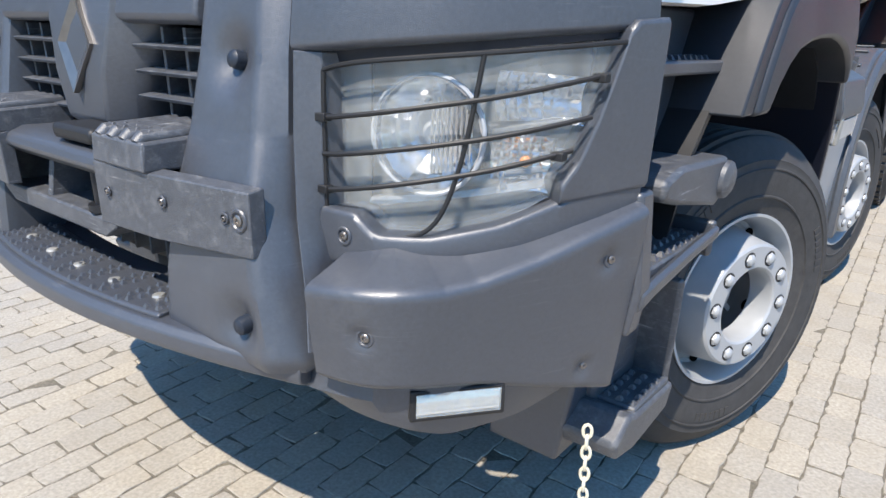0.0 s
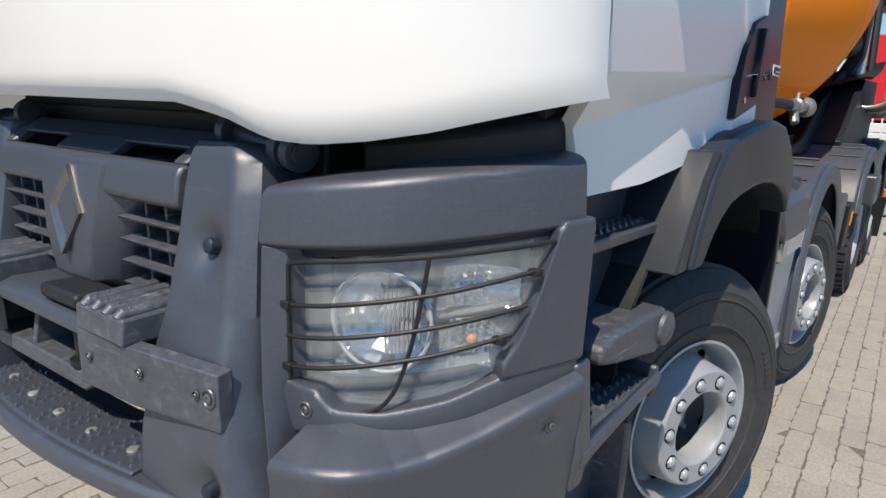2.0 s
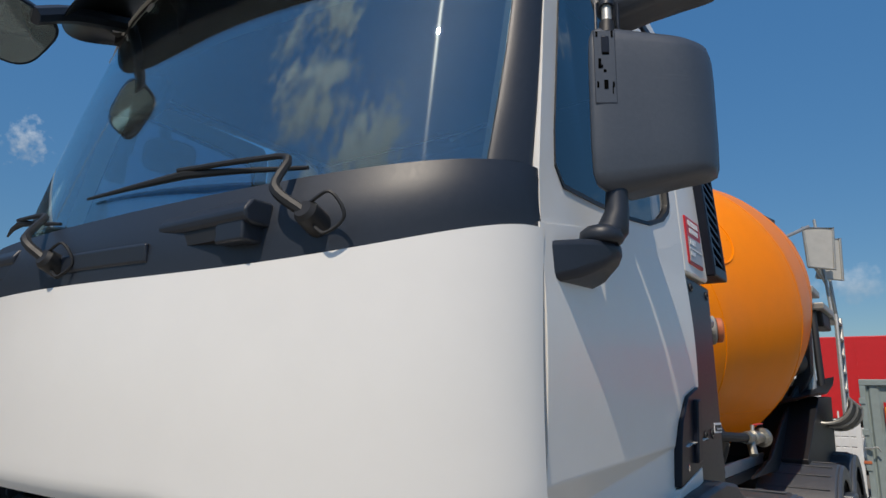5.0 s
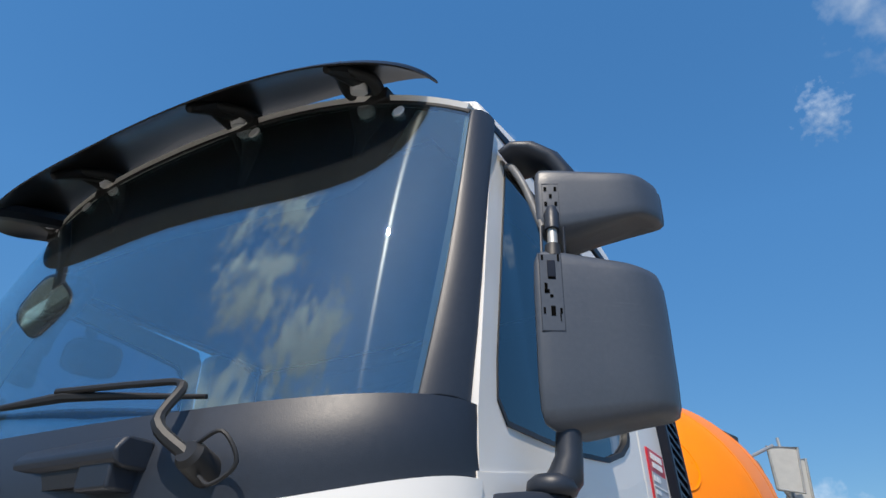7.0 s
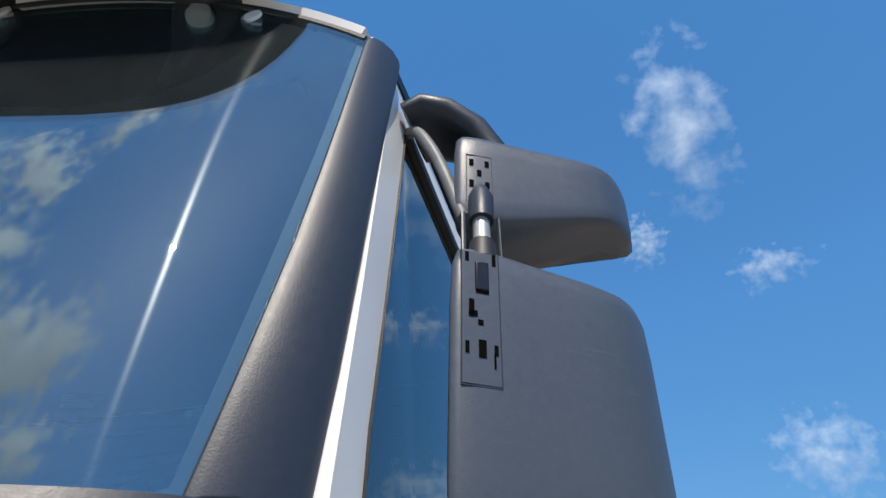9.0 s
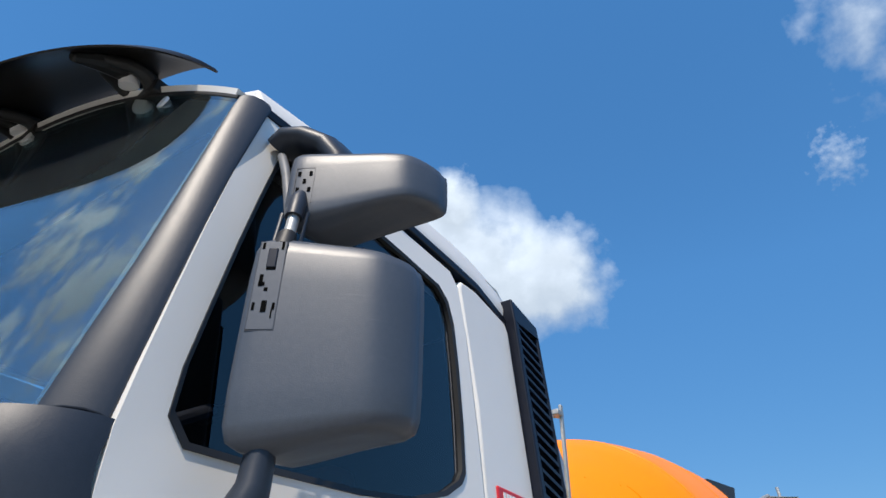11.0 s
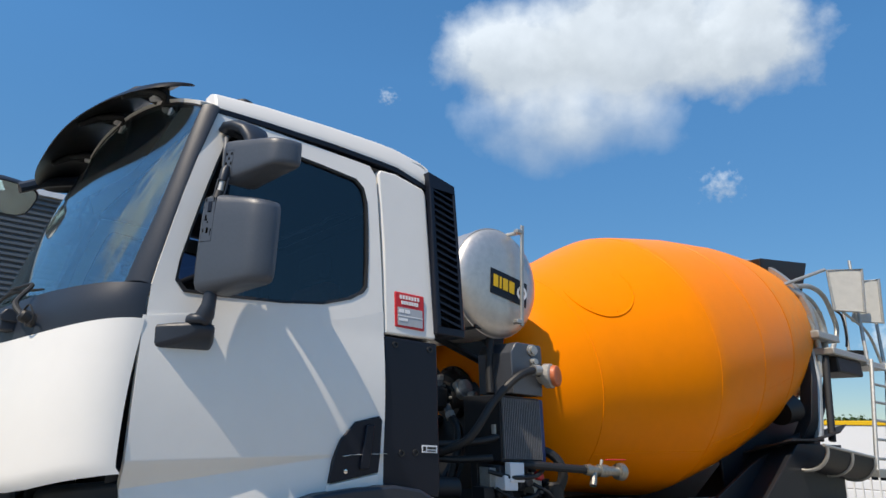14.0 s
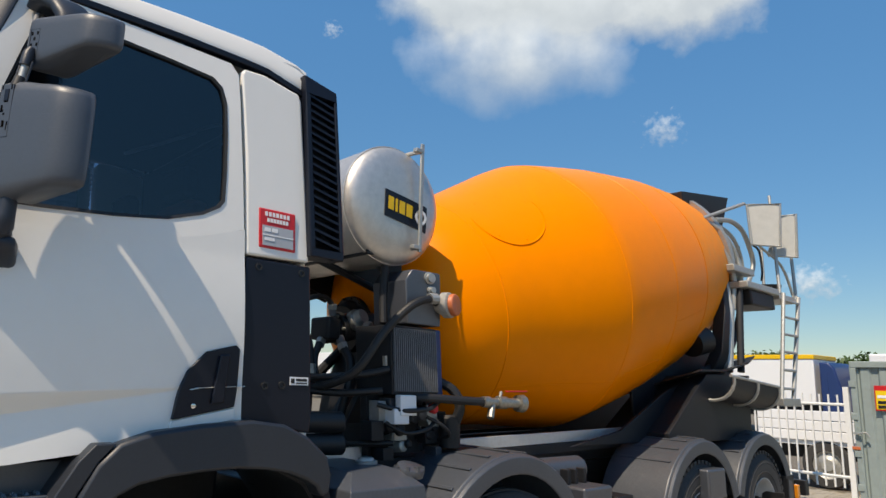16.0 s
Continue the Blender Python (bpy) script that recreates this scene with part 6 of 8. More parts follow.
def rim_mesh(front):
    bm = bmesh.new()
    if front:
        prof = [(-0.25, 0.284), (-0.06, 0.284), (-0.02, 0.296), (-0.012, 0.298), (-0.012, 0.288), (-0.03, 0.278), (-0.06, 0.270), (-0.115, 0.264), (-0.125, 0.252), (-0.115, 0.236), (-0.06, 0.224), (0.020, 0.212), (0.028, 0.209), (0.034, 0.202), (0.034, 0.134), (0.028, 0.128), (0.018, 0.125), (-0.02, 0.122), (-0.05, 0.122)]
    else:
        prof = [(-0.25, 0.284), (-0.06, 0.284), (-0.02, 0.296), (-0.012, 0.298), (-0.012, 0.288), (-0.03, 0.278), (-0.06, 0.268), (-0.12, 0.255), (-0.16, 0.235), (-0.175, 0.205), (-0.18, 0.128), (-0.185, 0.115)]
    lathe(bm, prof, (0, 0, 0), (1, 0, 0), 60)
    return finish(bm, "wheel", M_RIM, 28)


TREAD_A, TREAD_B, MARK = bmesh.new(), bmesh.new(), bmesh.new()
box(TREAD_A, -0.30, -0.175, -0.022, 0.022, 0.527, 0.560)
box(TREAD_B, -0.145, -0.02, -0.022, 0.022, 0.527, 0.560)
box(MARK, -0.004, 0.0055, -0.008, 0.008, 0.400, 0.430)
TREAD_A, TREAD_B, MARK = finish(TREAD_A, "tread_block", M_RUBBER), finish(TREAD_B, "tread_block", M_RUBBER), finish(MARK, "side_mark", M_RUBBER)
NUT = bmesh.new()
lathe(NUT, [(-0.002, 0.0), (-0.002, 0.021), (0.004, 0.0205), (0.008, 0.017), (0.010, 0.010), (0.011, 0)], (0, 0, 0), (1, 0, 0), 6)
lathe(NUT, [(-0.002, 0.0), (-0.002, 0.018), (0.007, 0.0175), (0.012, 0.012), (0.014, 0)], (0, 0, 0), (1, 0, 0), 14)
NUT = finish(NUT, "wheel_nut", M_RIM, 45)
# dark disc under each nut paints the shade of its recess
RECESS = bmesh.new()
lathe(RECESS, [(-0.002, 0.0), (-0.002, 0.0265), (0.0008, 0.026), (0.0008, 0.0)], (0, 0, 0), (1, 0, 0), 20)
RECESS = finish(RECESS, "nut_recess_dark", M_CHASSIS)
# raised black disc paints the dark inside a hand hole
HOLE = bmesh.new()
lathe(HOLE, [(0.0, 0.0), (0.0, 0.022), (0.003, 0.021), (0.003, 0.0)], (0, 0, 0), (1, 0, 0), 14)
HOLE = finish(HOLE, "hand_hole_dark", M_FLAT_BLACK)
HUB_F = bmesh.new()
lathe(HUB_F, [(-0.16, 0.13), (-0.12, 0.115), (-0.115, 0.080), (-0.085, 0.062), (-0.075, 0.055), (-0.075, 0.03), (-0.068, 0.028), (-0.068, 0.0)], (0, 0, 0), (1, 0, 0), 24)
for k in range(5):
    m = Matrix.Rotation(2 * math.pi * k / 5, 4, "X")
    box(HUB_F, -0.12, -0.09, -0.009, 0.009, 0.055, 0.116, m)
HUB_F = finish(HUB_F, "hub", M_HUB)
HUB_R = bmesh.new()
lathe(HUB_R, [(-0.20, 0.12), (-0.10, 0.115), (-0.04, 0.10), (-0.02, 0.08), (-0.02, 0.0)], (0, 0, 0), (1, 0, 0), 24)
HUB_R = finish(HUB_R, "hub", M_CHASSIS)
TYRE_A, TYRE_B, RIM_F, RIM_R = tyre_mesh(False), tyre_mesh(True), rim_mesh(True), rim_mesh(False)


HUB_Z = 0.545
AXLES = (1.46, 3.49, 6.03, 7.40)


def wheel(x, y, steer, front, turn, dual=False):
    m = pose(x, y, HUB_Z, 0, 0, steer) if x > 0 else pose(x, y, HUB_Z, 0, 0, 180 + steer)
    m = m @ Matrix.Rotation(radians(turn), 4, "X")
    w = piece("wheel", RIM_F if front else RIM_R, m, truck)
    tagged(w, "silver painted steel wheel")
    tyre = piece("tyre", TYRE_A if front else TYRE_B, Matrix(), w)
    if not front:
        for k in range(48):
            for me, dt in ((TREAD_A, 0.0), (TREAD_B, 0.065)):
                piece("tread_block", me, Matrix.Rotation(2 * math.pi * k / 48 + dt, 4, "X"), tyre)
    elif x > 0:
        for a0 in (20, 150, 265):
            for k in range(7):
                piece("side_mark", MARK, Matrix.Rotation(radians(a0 + 3.6 * k), 4, "X"), tyre)
    piece("hub", HUB_F if front else HUB_R, Matrix(), w)
    for k in range(10):
        r = Matrix.Rotation(2 * math.pi * k / 10, 4, "X")
        piece("wheel_nut", NUT, r @ Matrix.Translation((0.034 if front else -0.175, 0, 0.1675)), w)
        if front:
            piece("nut_recess_dark", RECESS, r @ Matrix.Translation((0.034, 0, 0.1675)), w)
        if front:
            r2 = Matrix.Rotation(2 * math.pi * (k + 0.5) / 10, 4, "X")
            piece("hand_hole_dark", HOLE, r2 @ Matrix.Translation((-0.119, 0, 0.244)) @ Matrix.Rotation(radians(8), 4, "Y"), w)
    if dual:
        piece("inner_tyre", TYRE_B, Matrix.Translation((-0.34, 0, 0)), w)


for s in (1, -1):
    wheel(1.172 * s, AXLES[0], -21, True, 12)
    wheel(1.20 * s, AXLES[1], -11, True, 40)
    wheel(1.22 * s, AXLES[2], 0, False, 5, True)
    wheel(1.22 * s, AXLES[3], 0, False, 20, True)

# --- chassis
BODY["as_drawn"] = True
for s in (1, -1):
    part("chassis_rail", B(box, 0.36 * s - 0.04, 0.36 * s + 0.04, 0.5, 8.8, 0.76, 1.06), M_CHASSIS, truck, "black steel chassis rail", 0.008)
    part("subframe_rail", B(box, 0.40 * s - 0.05, 0.40 * s + 0.05, 2.35, 8.7, 1.08, 1.26), M_CHASSIS, truck, "", 0.008)
    part("side_rail_strip", B(box, 0.62 * s - 0.012, 0.62 * s + 0.012, 3.50, 6.05, 1.270, 1.355), M_RAIL, truck, "bare aluminium rail strip", 0.004)
    part("side_rail_strip_front", B(box, 0.62 * s - 0.012, 0.62 * s + 0.012, 2.05, 2.76, 1.270, 1.350), M_RAIL, truck, "", 0.004)
    part("rail_bearer", B(box, 0.61 * s - 0.05, 0.61 * s + 0.03, 2.05, 6.3, 1.19, 1.268), M_CHASSIS, truck, "", 0.004)
for y in AXLES:
    part("axle_beam", B(box, -0.95, 0.95, y - 0.07, y + 0.07, 0.44, 0.64), M_CHASSIS, truck, "", 0.02)
for y in (2.3, 4.7, 6.7, 8.4):
    part("cross_member", B(box, -0.38, 0.38, y - 0.06, y + 0.06, 0.75, 1.15), M_CHASSIS, truck, "", 0.01)
part("engine_block", B(box, -0.33, 0.33, 0.5, 2.0, 0.65, 1.40), M_CHASSIS, truck, "", 0.03)


def fender_band(yc, r, a0, a1, x0, x1, zc=0.57):
    def mk(bm):
        secs = []
        for k in range(25):
            t = radians(lerp(a0, a1, k / 24))
            c, sn = math.cos(t), math.sin(t)
            ring = []
            for x, rr in ((x1, r - 0.005), (x1 + 0.006, r + 0.012), (x1 - 0.03, r + 0.05), (x0, r + 0.062), (x0, r + 0.03), (x1 - 0.04, r + 0.012)):
                ring.append((x, yc - rr * c, zc + rr * sn))
            secs.append(ring)
        quad_loft(bm, secs)
    return mk


def fender_lip(yc, r, a0, a1, x1, zc=0.57):
    def mk(bm):
        secs = []
        for k in range(25):
            t = radians(lerp(a0, a1, k / 24))
            c, sn = math.cos(t), math.sin(t)
            secs.append([(x1 + d, yc - rr * c, zc + rr * sn) for d, rr in ((0.004, r - 0.075), (0.014, r - 0.06), (0.014, r + 0.03), (-0.01, r + 0.045), (-0.03, r + 0.03), (-0.012, r - 0.06))])
        quad_loft(bm, secs)
    return mk


for yc, r, a0, a1, x1 in ((AXLES[1], 0.70, -8, 178, 1.235), (AXLES[2], 0.665, 18, 165, 1.235), (AXLES[3], 0.665, 15, 190, 1.235)):
    obs = both("mudguard", fender_band(yc, r, a0, a1, 0.62, x1), M_DUSTY, truck, "ribbed dusty dark plastic mudguard", 0.006, 45)
    lips = both("mudguard_lip", fender_lip(yc, r, a0, a1, x1), M_DUSTY, truck, "", 0.004, 45)
    for o, s in zip(obs, (1, -1)):
        for k in range(7):
            a = lerp(50, 130, k / 6)
            bm = bmesh.new()
            t = radians(a)
            m = Matrix.Translation((0.92 * s, yc, 0.57)) @ Matrix.Rotation(t - math.pi / 2, 4, "X")
            quad_loft(bm, [[m @ Vector((x, y, z)) for x, y in ((-0.27, -0.012), (0.25, -0.012), (0.25, 0.012), (-0.27, 0.012))] for z in (r + 0.052, r + 0.063)])
            part("mudguard_rib", bm, M_DUSTY, o, "", 0.003)
BODY["as_drawn"] = False
for s in (1, -1):
    # filler between the two rear mudguards
    part("mudguard_bridge", B(box, min(0.64 * s, 1.22 * s), max(0.64 * s, 1.22 * s), 5.62, 5.93, 0.78, 1.03), M_PLASTIC, truck, "", 0.02)
    part("mud_flap", B(box, min(0.66 * s, 1.22 * s), max(0.66 * s, 1.22 * s), 7.12, 7.135, 0.30, 0.72), M_BLACK, truck, "black rubber mud flap", 0.003)
    # tank box behind the front wheel
    bm = bmesh.new()
    quad_loft(bm, [[(x, 2.14, z), (x, 2.56, z), (0.55, 2.56, z), (0.55, 2.14, z)] for x, z in ((1.18, 0.34), (1.20, 0.38), (1.205, 0.98))])
    if s < 0:
        flip(bm)
    tank = part("fuel_tank", bm, M_RIM, truck, "grey fuel tank with metal straps", 0.03)
    bm = bmesh.new()
    quad_loft(bm, [[(x1, y0, z), (x1, y1, z), (0.55, y1, z), (0.55, y0, z)] for x1, y0, y1, z in ((1.225, 2.11, 2.58, 0.985), (1.23, 2.10, 2.585, 1.02), (1.21, 2.12, 2.57, 1.13), (1.10, 2.20, 2.50, 1.20), (0.95, 2.2, 2.5, 1.21))])
    if s < 0:
        flip(bm)
    lid = part("adblue_tank_top", bm, M_DUSTY, truck, "moulded dark plastic tank top with caps", 0.02)
    bm = bmesh.new()
    lathe(bm, [(0, 0.075), (0.03, 0.075), (0.04, 0.07), (0.045, 0.05), (0.047, 0.0)], (1.09 * s, 2.57, 1.175), (0.35 * s, 0, 1), 24)
    for k in range(8):
        m = Matrix.Translation((1.09 * s, 2.57, 1.2)) @ Matrix.Rotation(k * math.pi / 4, 4, "Z")
        box(bm, 0.05, 0.08, -0.008, 0.008, -0.01, 0.015, m)
    part("filler_cap", bm, M_PLASTIC, lid, "dark screw cap")
    bm = bmesh.new()
    lathe(bm, [(0, 0.06), (0.02, 0.06), (0.022, 0.045), (0.035, 0.04), (0.036, 0.0)], (0.88 * s, 2.45, 1.205), (0, 0, 1), 20)
    part("brass_cap", bm, M_ZINC, lid)
    for z0, z1 in ((0.90, 0.975), (0.40, 0.48)):
        strap = part("tank_strap", B(box, min(1.20 * s, 1.216 * s), max(1.20 * s, 1.216 * s), 2.13, 2.57, z0, z1), M_RAIL, tank, "", 0.002)
    bm = bmesh.new()
    box(bm, 1.205, 1.228, 2.14, 2.19, 0.89, 0.99)
    if s < 0:
        flip(bm)
    part("strap_catch", bm, M_ZINC, tank, "", 0.004)
    bm = bmesh.new()
    box(bm, 1.20, 1.222, 2.16, 2.21, 0.40, 0.49)
    if s < 0:
        flip(bm)
    part("side_marker", bm, M_AMBER, tank, "amber side marker", 0.006)
    # boxes between second and third axle
    part("battery_box", B(box, min(0.60 * s, 1.18 * s), max(0.60 * s, 1.18 * s), 3.98, 4.30, 0.55, 1.00), M_PLASTIC, truck, "dark grey battery box", 0.02)
    part("side_locker", B(box, min(0.60 * s, 1.20 * s), max(0.60 * s, 1.20 * s), 4.32, 4.52, 0.60, 0.92), M_CHASSIS, truck, "", 0.01)
    for y in (4.02, 4.10, 4.20):
        part("battery_bracket", B(box, min(0.95 * s, 1.02 * s), max(0.95 * s, 1.02 * s), y, y + 0.03, 1.0, 1.10), M_CHASSIS, truck, "", 0.006)
    bm = bmesh.new()
    tube(bm, [(0.75 * s, 4.05, 1.06), (0.75 * s, 4.5, 1.06)], 0.09, 16)
    part("air_tank", bm, M_PLASTIC, truck)
    bm = bmesh.new()
    box(bm, min(1.20 * s, 1.21 * s), max(1.20 * s, 1.21 * s), 4.43, 4.47, 0.76, 0.86)
    part("reflector", bm, M_AMBER, truck, "amber side reflector", 0.003)
    part("tail_bracket", B(box, min(0.5 * s, 1.15 * s), max(0.5 * s, 1.15 * s), 7.45, 7.60, 0.62, 0.86), M_CHASSIS, truck, "", 0.01)
    bm = bmesh.new()
    box(bm, min(0.82 * s, 1.18 * s), max(0.82 * s, 1.18 * s), 7.60, 7.66, 0.62, 0.76)
    part("tail_lamp", bm, M_AMBER, truck, "tail lamp cluster", 0.01)

# --- mixer drum
BODY["as_drawn"] = True
TILT = 0.2141
AX = Vector((0, math.cos(TILT), math.sin(TILT)))
UPV = Vector((0, -math.sin(TILT), math.cos(TILT)))
D0 = Vector((-0.084, 4.417, 2.400))
DRUM = smooth_path([(-1.25, 0.24), (-1.18, 0.45), (-1.05, 0.645), (-0.85, 0.80), (-0.6, 0.905), (-0.2, 1.0), (0.25, 1.131), (0.5, 1.205), (0.65, 1.236), (0.8, 1.243), (1.2, 1.234), (1.5, 1.220), (1.8, 1.198), (2.3, 1.148), (2.7, 1.085), (3.05, 1.02), (3.3, 0.955)], 6)


def drum_r(sv):
    return float(np.interp(sv, [p[0] for p in DRUM], [p[1] for p in DRUM]))


def drum_pt(sv, ang, lift=0.0):
    """ang: degrees from the truck's left side, upwards."""
    r = drum_r(sv) + lift
    return D0 + AX * sv + r * (math.cos(radians(ang)) * Vector((1, 0, 0)) + math.sin(radians(ang)) * UPV)


bm = bmesh.new()
lathe(bm, [(-1.25, 0.0)] + DRUM + [(3.3, 0.80), (2.6, 0.77)], D0, AX, 128)
drum = part("mixer_drum", bm, M_ORANGE, truck, "bright orange painted mixer drum", 0, 60)
bm = bmesh.new()
ringp = [(sv, drum_r(sv) + 0.005) for sv in np.linspace(2.32, 3.29, 14)] + [(3.36, 0.945), (3.38, 0.92), (3.38, 0.74), (3.0, 0.70)]
lathe(bm, ringp, D0, AX, 96)
part("drum_collar", bm, M_ORANGE2, drum, "patchy faded orange collar", 0, 60)
for sv in (-0.56, 0.65, 1.50, 2.31):
    bm = bmesh.new()
    r = drum_r(sv)
    lathe(bm, [(sv - 0.008, drum_r(sv - 0.008) - 0.002), (sv - 0.003, r + 0.004), (sv + 0.003, r + 0.004), (sv + 0.008, drum_r(sv + 0.008) - 0.002)], D0, AX, 128)
    part("weld_seam", bm, M_ORANGE, drum)
for sa, sb, ang in ((-0.54, 0.63, -40), (0.67, 1.48, -37), (1.52, 2.29, -20)):
    part("weld_seam", B(tube, [drum_pt(lerp(sa, sb, k / 16), ang, -0.001) for k in range(17)], 0.005, 6), M_ORANGE, drum)
# hatch
HS, HA, HR = -0.19, 44.0, 0.31
bm = bmesh.new()
rim = []
for k in range(31):
    t = math.pi * (0.9 + 1.15 * k / 30)
    rim.append(drum_pt(HS + HR * math.cos(t), HA + math.degrees(HR * math.sin(t) / 1.0), 0.002))
tube(bm, rim, [0.002 + 0.007 * math.sin(math.pi * k / 30) for k in range(31)], 6)
part("hatch_rim", bm, M_ORANGE, drum, "round hatch edge")
for k in range(7):
    t = 2 * math.pi * (k + 0.3) / 7
    p = drum_pt(HS + (HR - 0.04) * math.cos(t), HA + math.degrees((HR - 0.04) * math.sin(t) / 1.0), 0.0)
    bm = bmesh.new()
    bmesh.ops.create_uvsphere(bm, u_segments=8, v_segments=6, radius=0.006, matrix=Matrix.Translation(p))
    part("hatch_bolt", bm, M_ORANGE, drum)
# track ring and dark cone end
bm = bmesh.new()
lathe(bm, [(3.375, 0.74), (3.375, 0.985), (3.46, 0.985), (3.46, 0.64), (3.58, 0.60)], D0, AX, 72)
part("track_ring", bm, M_ZINC, drum, "grey steel track ring with dried cement")
# front pedestal, gearbox, motor
bm = bmesh.new()
quad_loft(bm, [[(-w, y0, z), (w, y0, z), (w, y1, z), (-w, y1, z)] for w, y0, y1, z in ((0.42, 3.10, 3.46, 1.25), (0.38, 3.12, 3.44, 1.6), (0.20, 3.16, 3.40, 2.0), (0.20, 3.17, 3.40, 2.06))])
part("front_pedestal", bm, M_CHASSIS, truck, "black steel drum pedestal", 0.01)
G0 = Vector((-0.06, 3.20, 2.135))
bm = bmesh.new()
lathe(bm, [(-0.22, 0.0), (-0.22, 0.09), (-0.13, 0.10), (-0.13, 0.17), (-0.06, 0.20), (-0.055, 0.225), (-0.02, 0.225), (-0.015, 0.20), (0.10, 0.20), (0.16, 0.26)], G0, AX, 36)
gear = part("drum_gearbox", bm, M_BLACK, truck, "black planetary drum gearbox", 0.003)
for k in range(14):
    a = 2 * math.pi * k / 14
    c = G0 - AX * 0.058 + 0.212 * (math.cos(a) * Vector((1, 0, 0)) + math.sin(a) * UPV)
    part("flange_bolt", B(tube, [c, c - AX * 0.018], 0.011, 6), M_CHASSIS, gear)
for x in (-0.40, 0.36):
    part("pedestal_strut", B(tube, [(x, 2.62, 1.34), (x * 0.55, 3.17, 1.95)], 0.040, 8), M_CHASSIS, truck)
for x in (0.25, -0.45):
    part("tank_frame_plate", B(prism, [(x, 2.56, 2.60), (x, 3.46, 2.60), (x, 3.46, 2.34), (x, 3.05, 2.38), (x, 2.64, 2.52)], (0.02, 0, 0)), M_CHASSIS, truck, "black steel plate under the water tank", 0.004)
    part("tank_frame_brace", B(tube, [(x + 0.10, 2.50, 2.52), (x + 0.10, 3.10, 2.34)], 0.025, 8), M_CHASSIS, truck)
part("pedestal_gusset", B(prism, [(0.30, 2.86, 1.46), (0.30, 3.12, 1.46), (0.30, 3.12, 1.92)], (0.012, 0, 0)), M_CHASSIS, truck, "", 0.003)
# hydraulic motor with ports and hoses, in view between cab and drum
P0 = Vector((0.20, 2.88, 2.09))
pump = part("hydraulic_motor", B(lathe, [(-0.17, 0.0), (-0.17, 0.075), (-0.15, 0.085), (-0.06, 0.090), (-0.055, 0.115), (-0.02, 0.115), (-0.015, 0.095), (0.10, 0.098), (0.12, 0.075), (0.26, 0.07)], P0, AX, 24), M_BLACK, truck, "black cast hydraulic motor with bare metal cover", 0.003)
part("motor_block", B(box, 0.10, 0.31, 2.68, 2.79, 2.00, 2.15), M_BLACK, pump, "", 0.02)
part("motor_cover", B(lathe, [(0.0, 0.0), (0.0, 0.07), (0.05, 0.075), (0.055, 0.06), (0.10, 0.05), (0.10, 0.0)], P0 + Vector((0.06, 0.04, 0.04)), (0.75, 0.2, 0.35), 18), M_ZINC, pump, "bare metal cover", 0.004)
for at, to, r in (((0.24, 2.76, 2.16), (0.25, 2.75, 2.24), 0.024), ((0.28, 2.80, 2.02), (0.34, 2.80, 1.93), 0.028), ((0.20, 2.72, 2.03), (0.26, 2.66, 1.96), 0.026), ((0.29, 2.94, 2.12), (0.40, 2.97, 2.10), 0.022)):
    part("motor_port", B(tube, [at, to], r, 10), M_HUB, pump)
    part("port_collar", B(tube, [Vector(at).lerp(Vector(to), 0.55), Vector(at).lerp(Vector(to), 0.95)], r * 1.35, 6), M_ZINC, pump)
for k in range(6):
    a = k * math.pi / 3
    c = P0 - AX * 0.055 + 0.10 * (math.cos(a) * Vector((1, 0, 0)) + math.sin(a) * UPV)
    part("motor_bolt", B(tube, [c, c - AX * 0.02], 0.010, 6), M_ZINC, pump)
for path, r in (([(0.25, 2.75, 2.23), (0.26, 2.70, 2.27), (0.34, 2.58, 2.27), (0.40, 2.40, 2.22)], 0.017), ([(0.34, 2.80, 1.94), (0.40, 2.81, 1.86), (0.43, 2.78, 1.70), (0.42, 2.72, 1.48)], 0.030),
                ([(0.26, 2.66, 1.97), (0.30, 2.60, 1.88), (0.36, 2.58, 1.76), (0.46, 2.58, 1.70)], 0.024)):
    part("hose", B(tube, smooth_path(path, 6), r, 10), M_BLACK, truck, "black rubber hose")

# --- water tank across the truck behind the cab
BODY["as_drawn"] = True
TY, TZ, TR = 2.86, 2.865, 0.39
bm = bmesh.new()
end = [(0.68, TR), (0.715, TR * 0.985), (0.745, TR * 0.93), (0.77, TR * 0.80), (0.785, TR * 0.55), (0.79, TR * 0.25), (0.792, 0.0)]
lathe(bm, [(-a, r) for a, r in reversed(end)] + end, (0, TY, TZ), (1, 0, 0), 64)
wtank = part("water_tank", bm, M_STEEL, truck, "brushed stainless steel water tank with badge", 0, 40)
for x in (-0.70, -0.2, 0.2, 0.70):
    bm = bmesh.new()
    lathe(bm, [(x - 0.012, TR - 0.002), (x - 0.008, TR + 0.004), (x + 0.008, TR + 0.004), (x + 0.012, TR - 0.002)], (0, TY, TZ), (1, 0, 0), 64)
    part("tank_seam", bm, M_STEEL, wtank)


def tank_x(y, z):
    r = math.hypot(y - TY, z - TZ) / TR
    return float(np.interp(r, [0, 0.25, 0.55, 0.80, 0.93, 0.985], [0.792, 0.79, 0.785, 0.77, 0.745, 0.715]))


bm = bmesh.new()


def badge_pt(u, v):
    y, z = TY + lerp(-0.125, 0.235, u), TZ + lerp(-0.10, 0.075, v) - 0.06 * u
    return (tank_x(y, z) + 0.006, y, z)


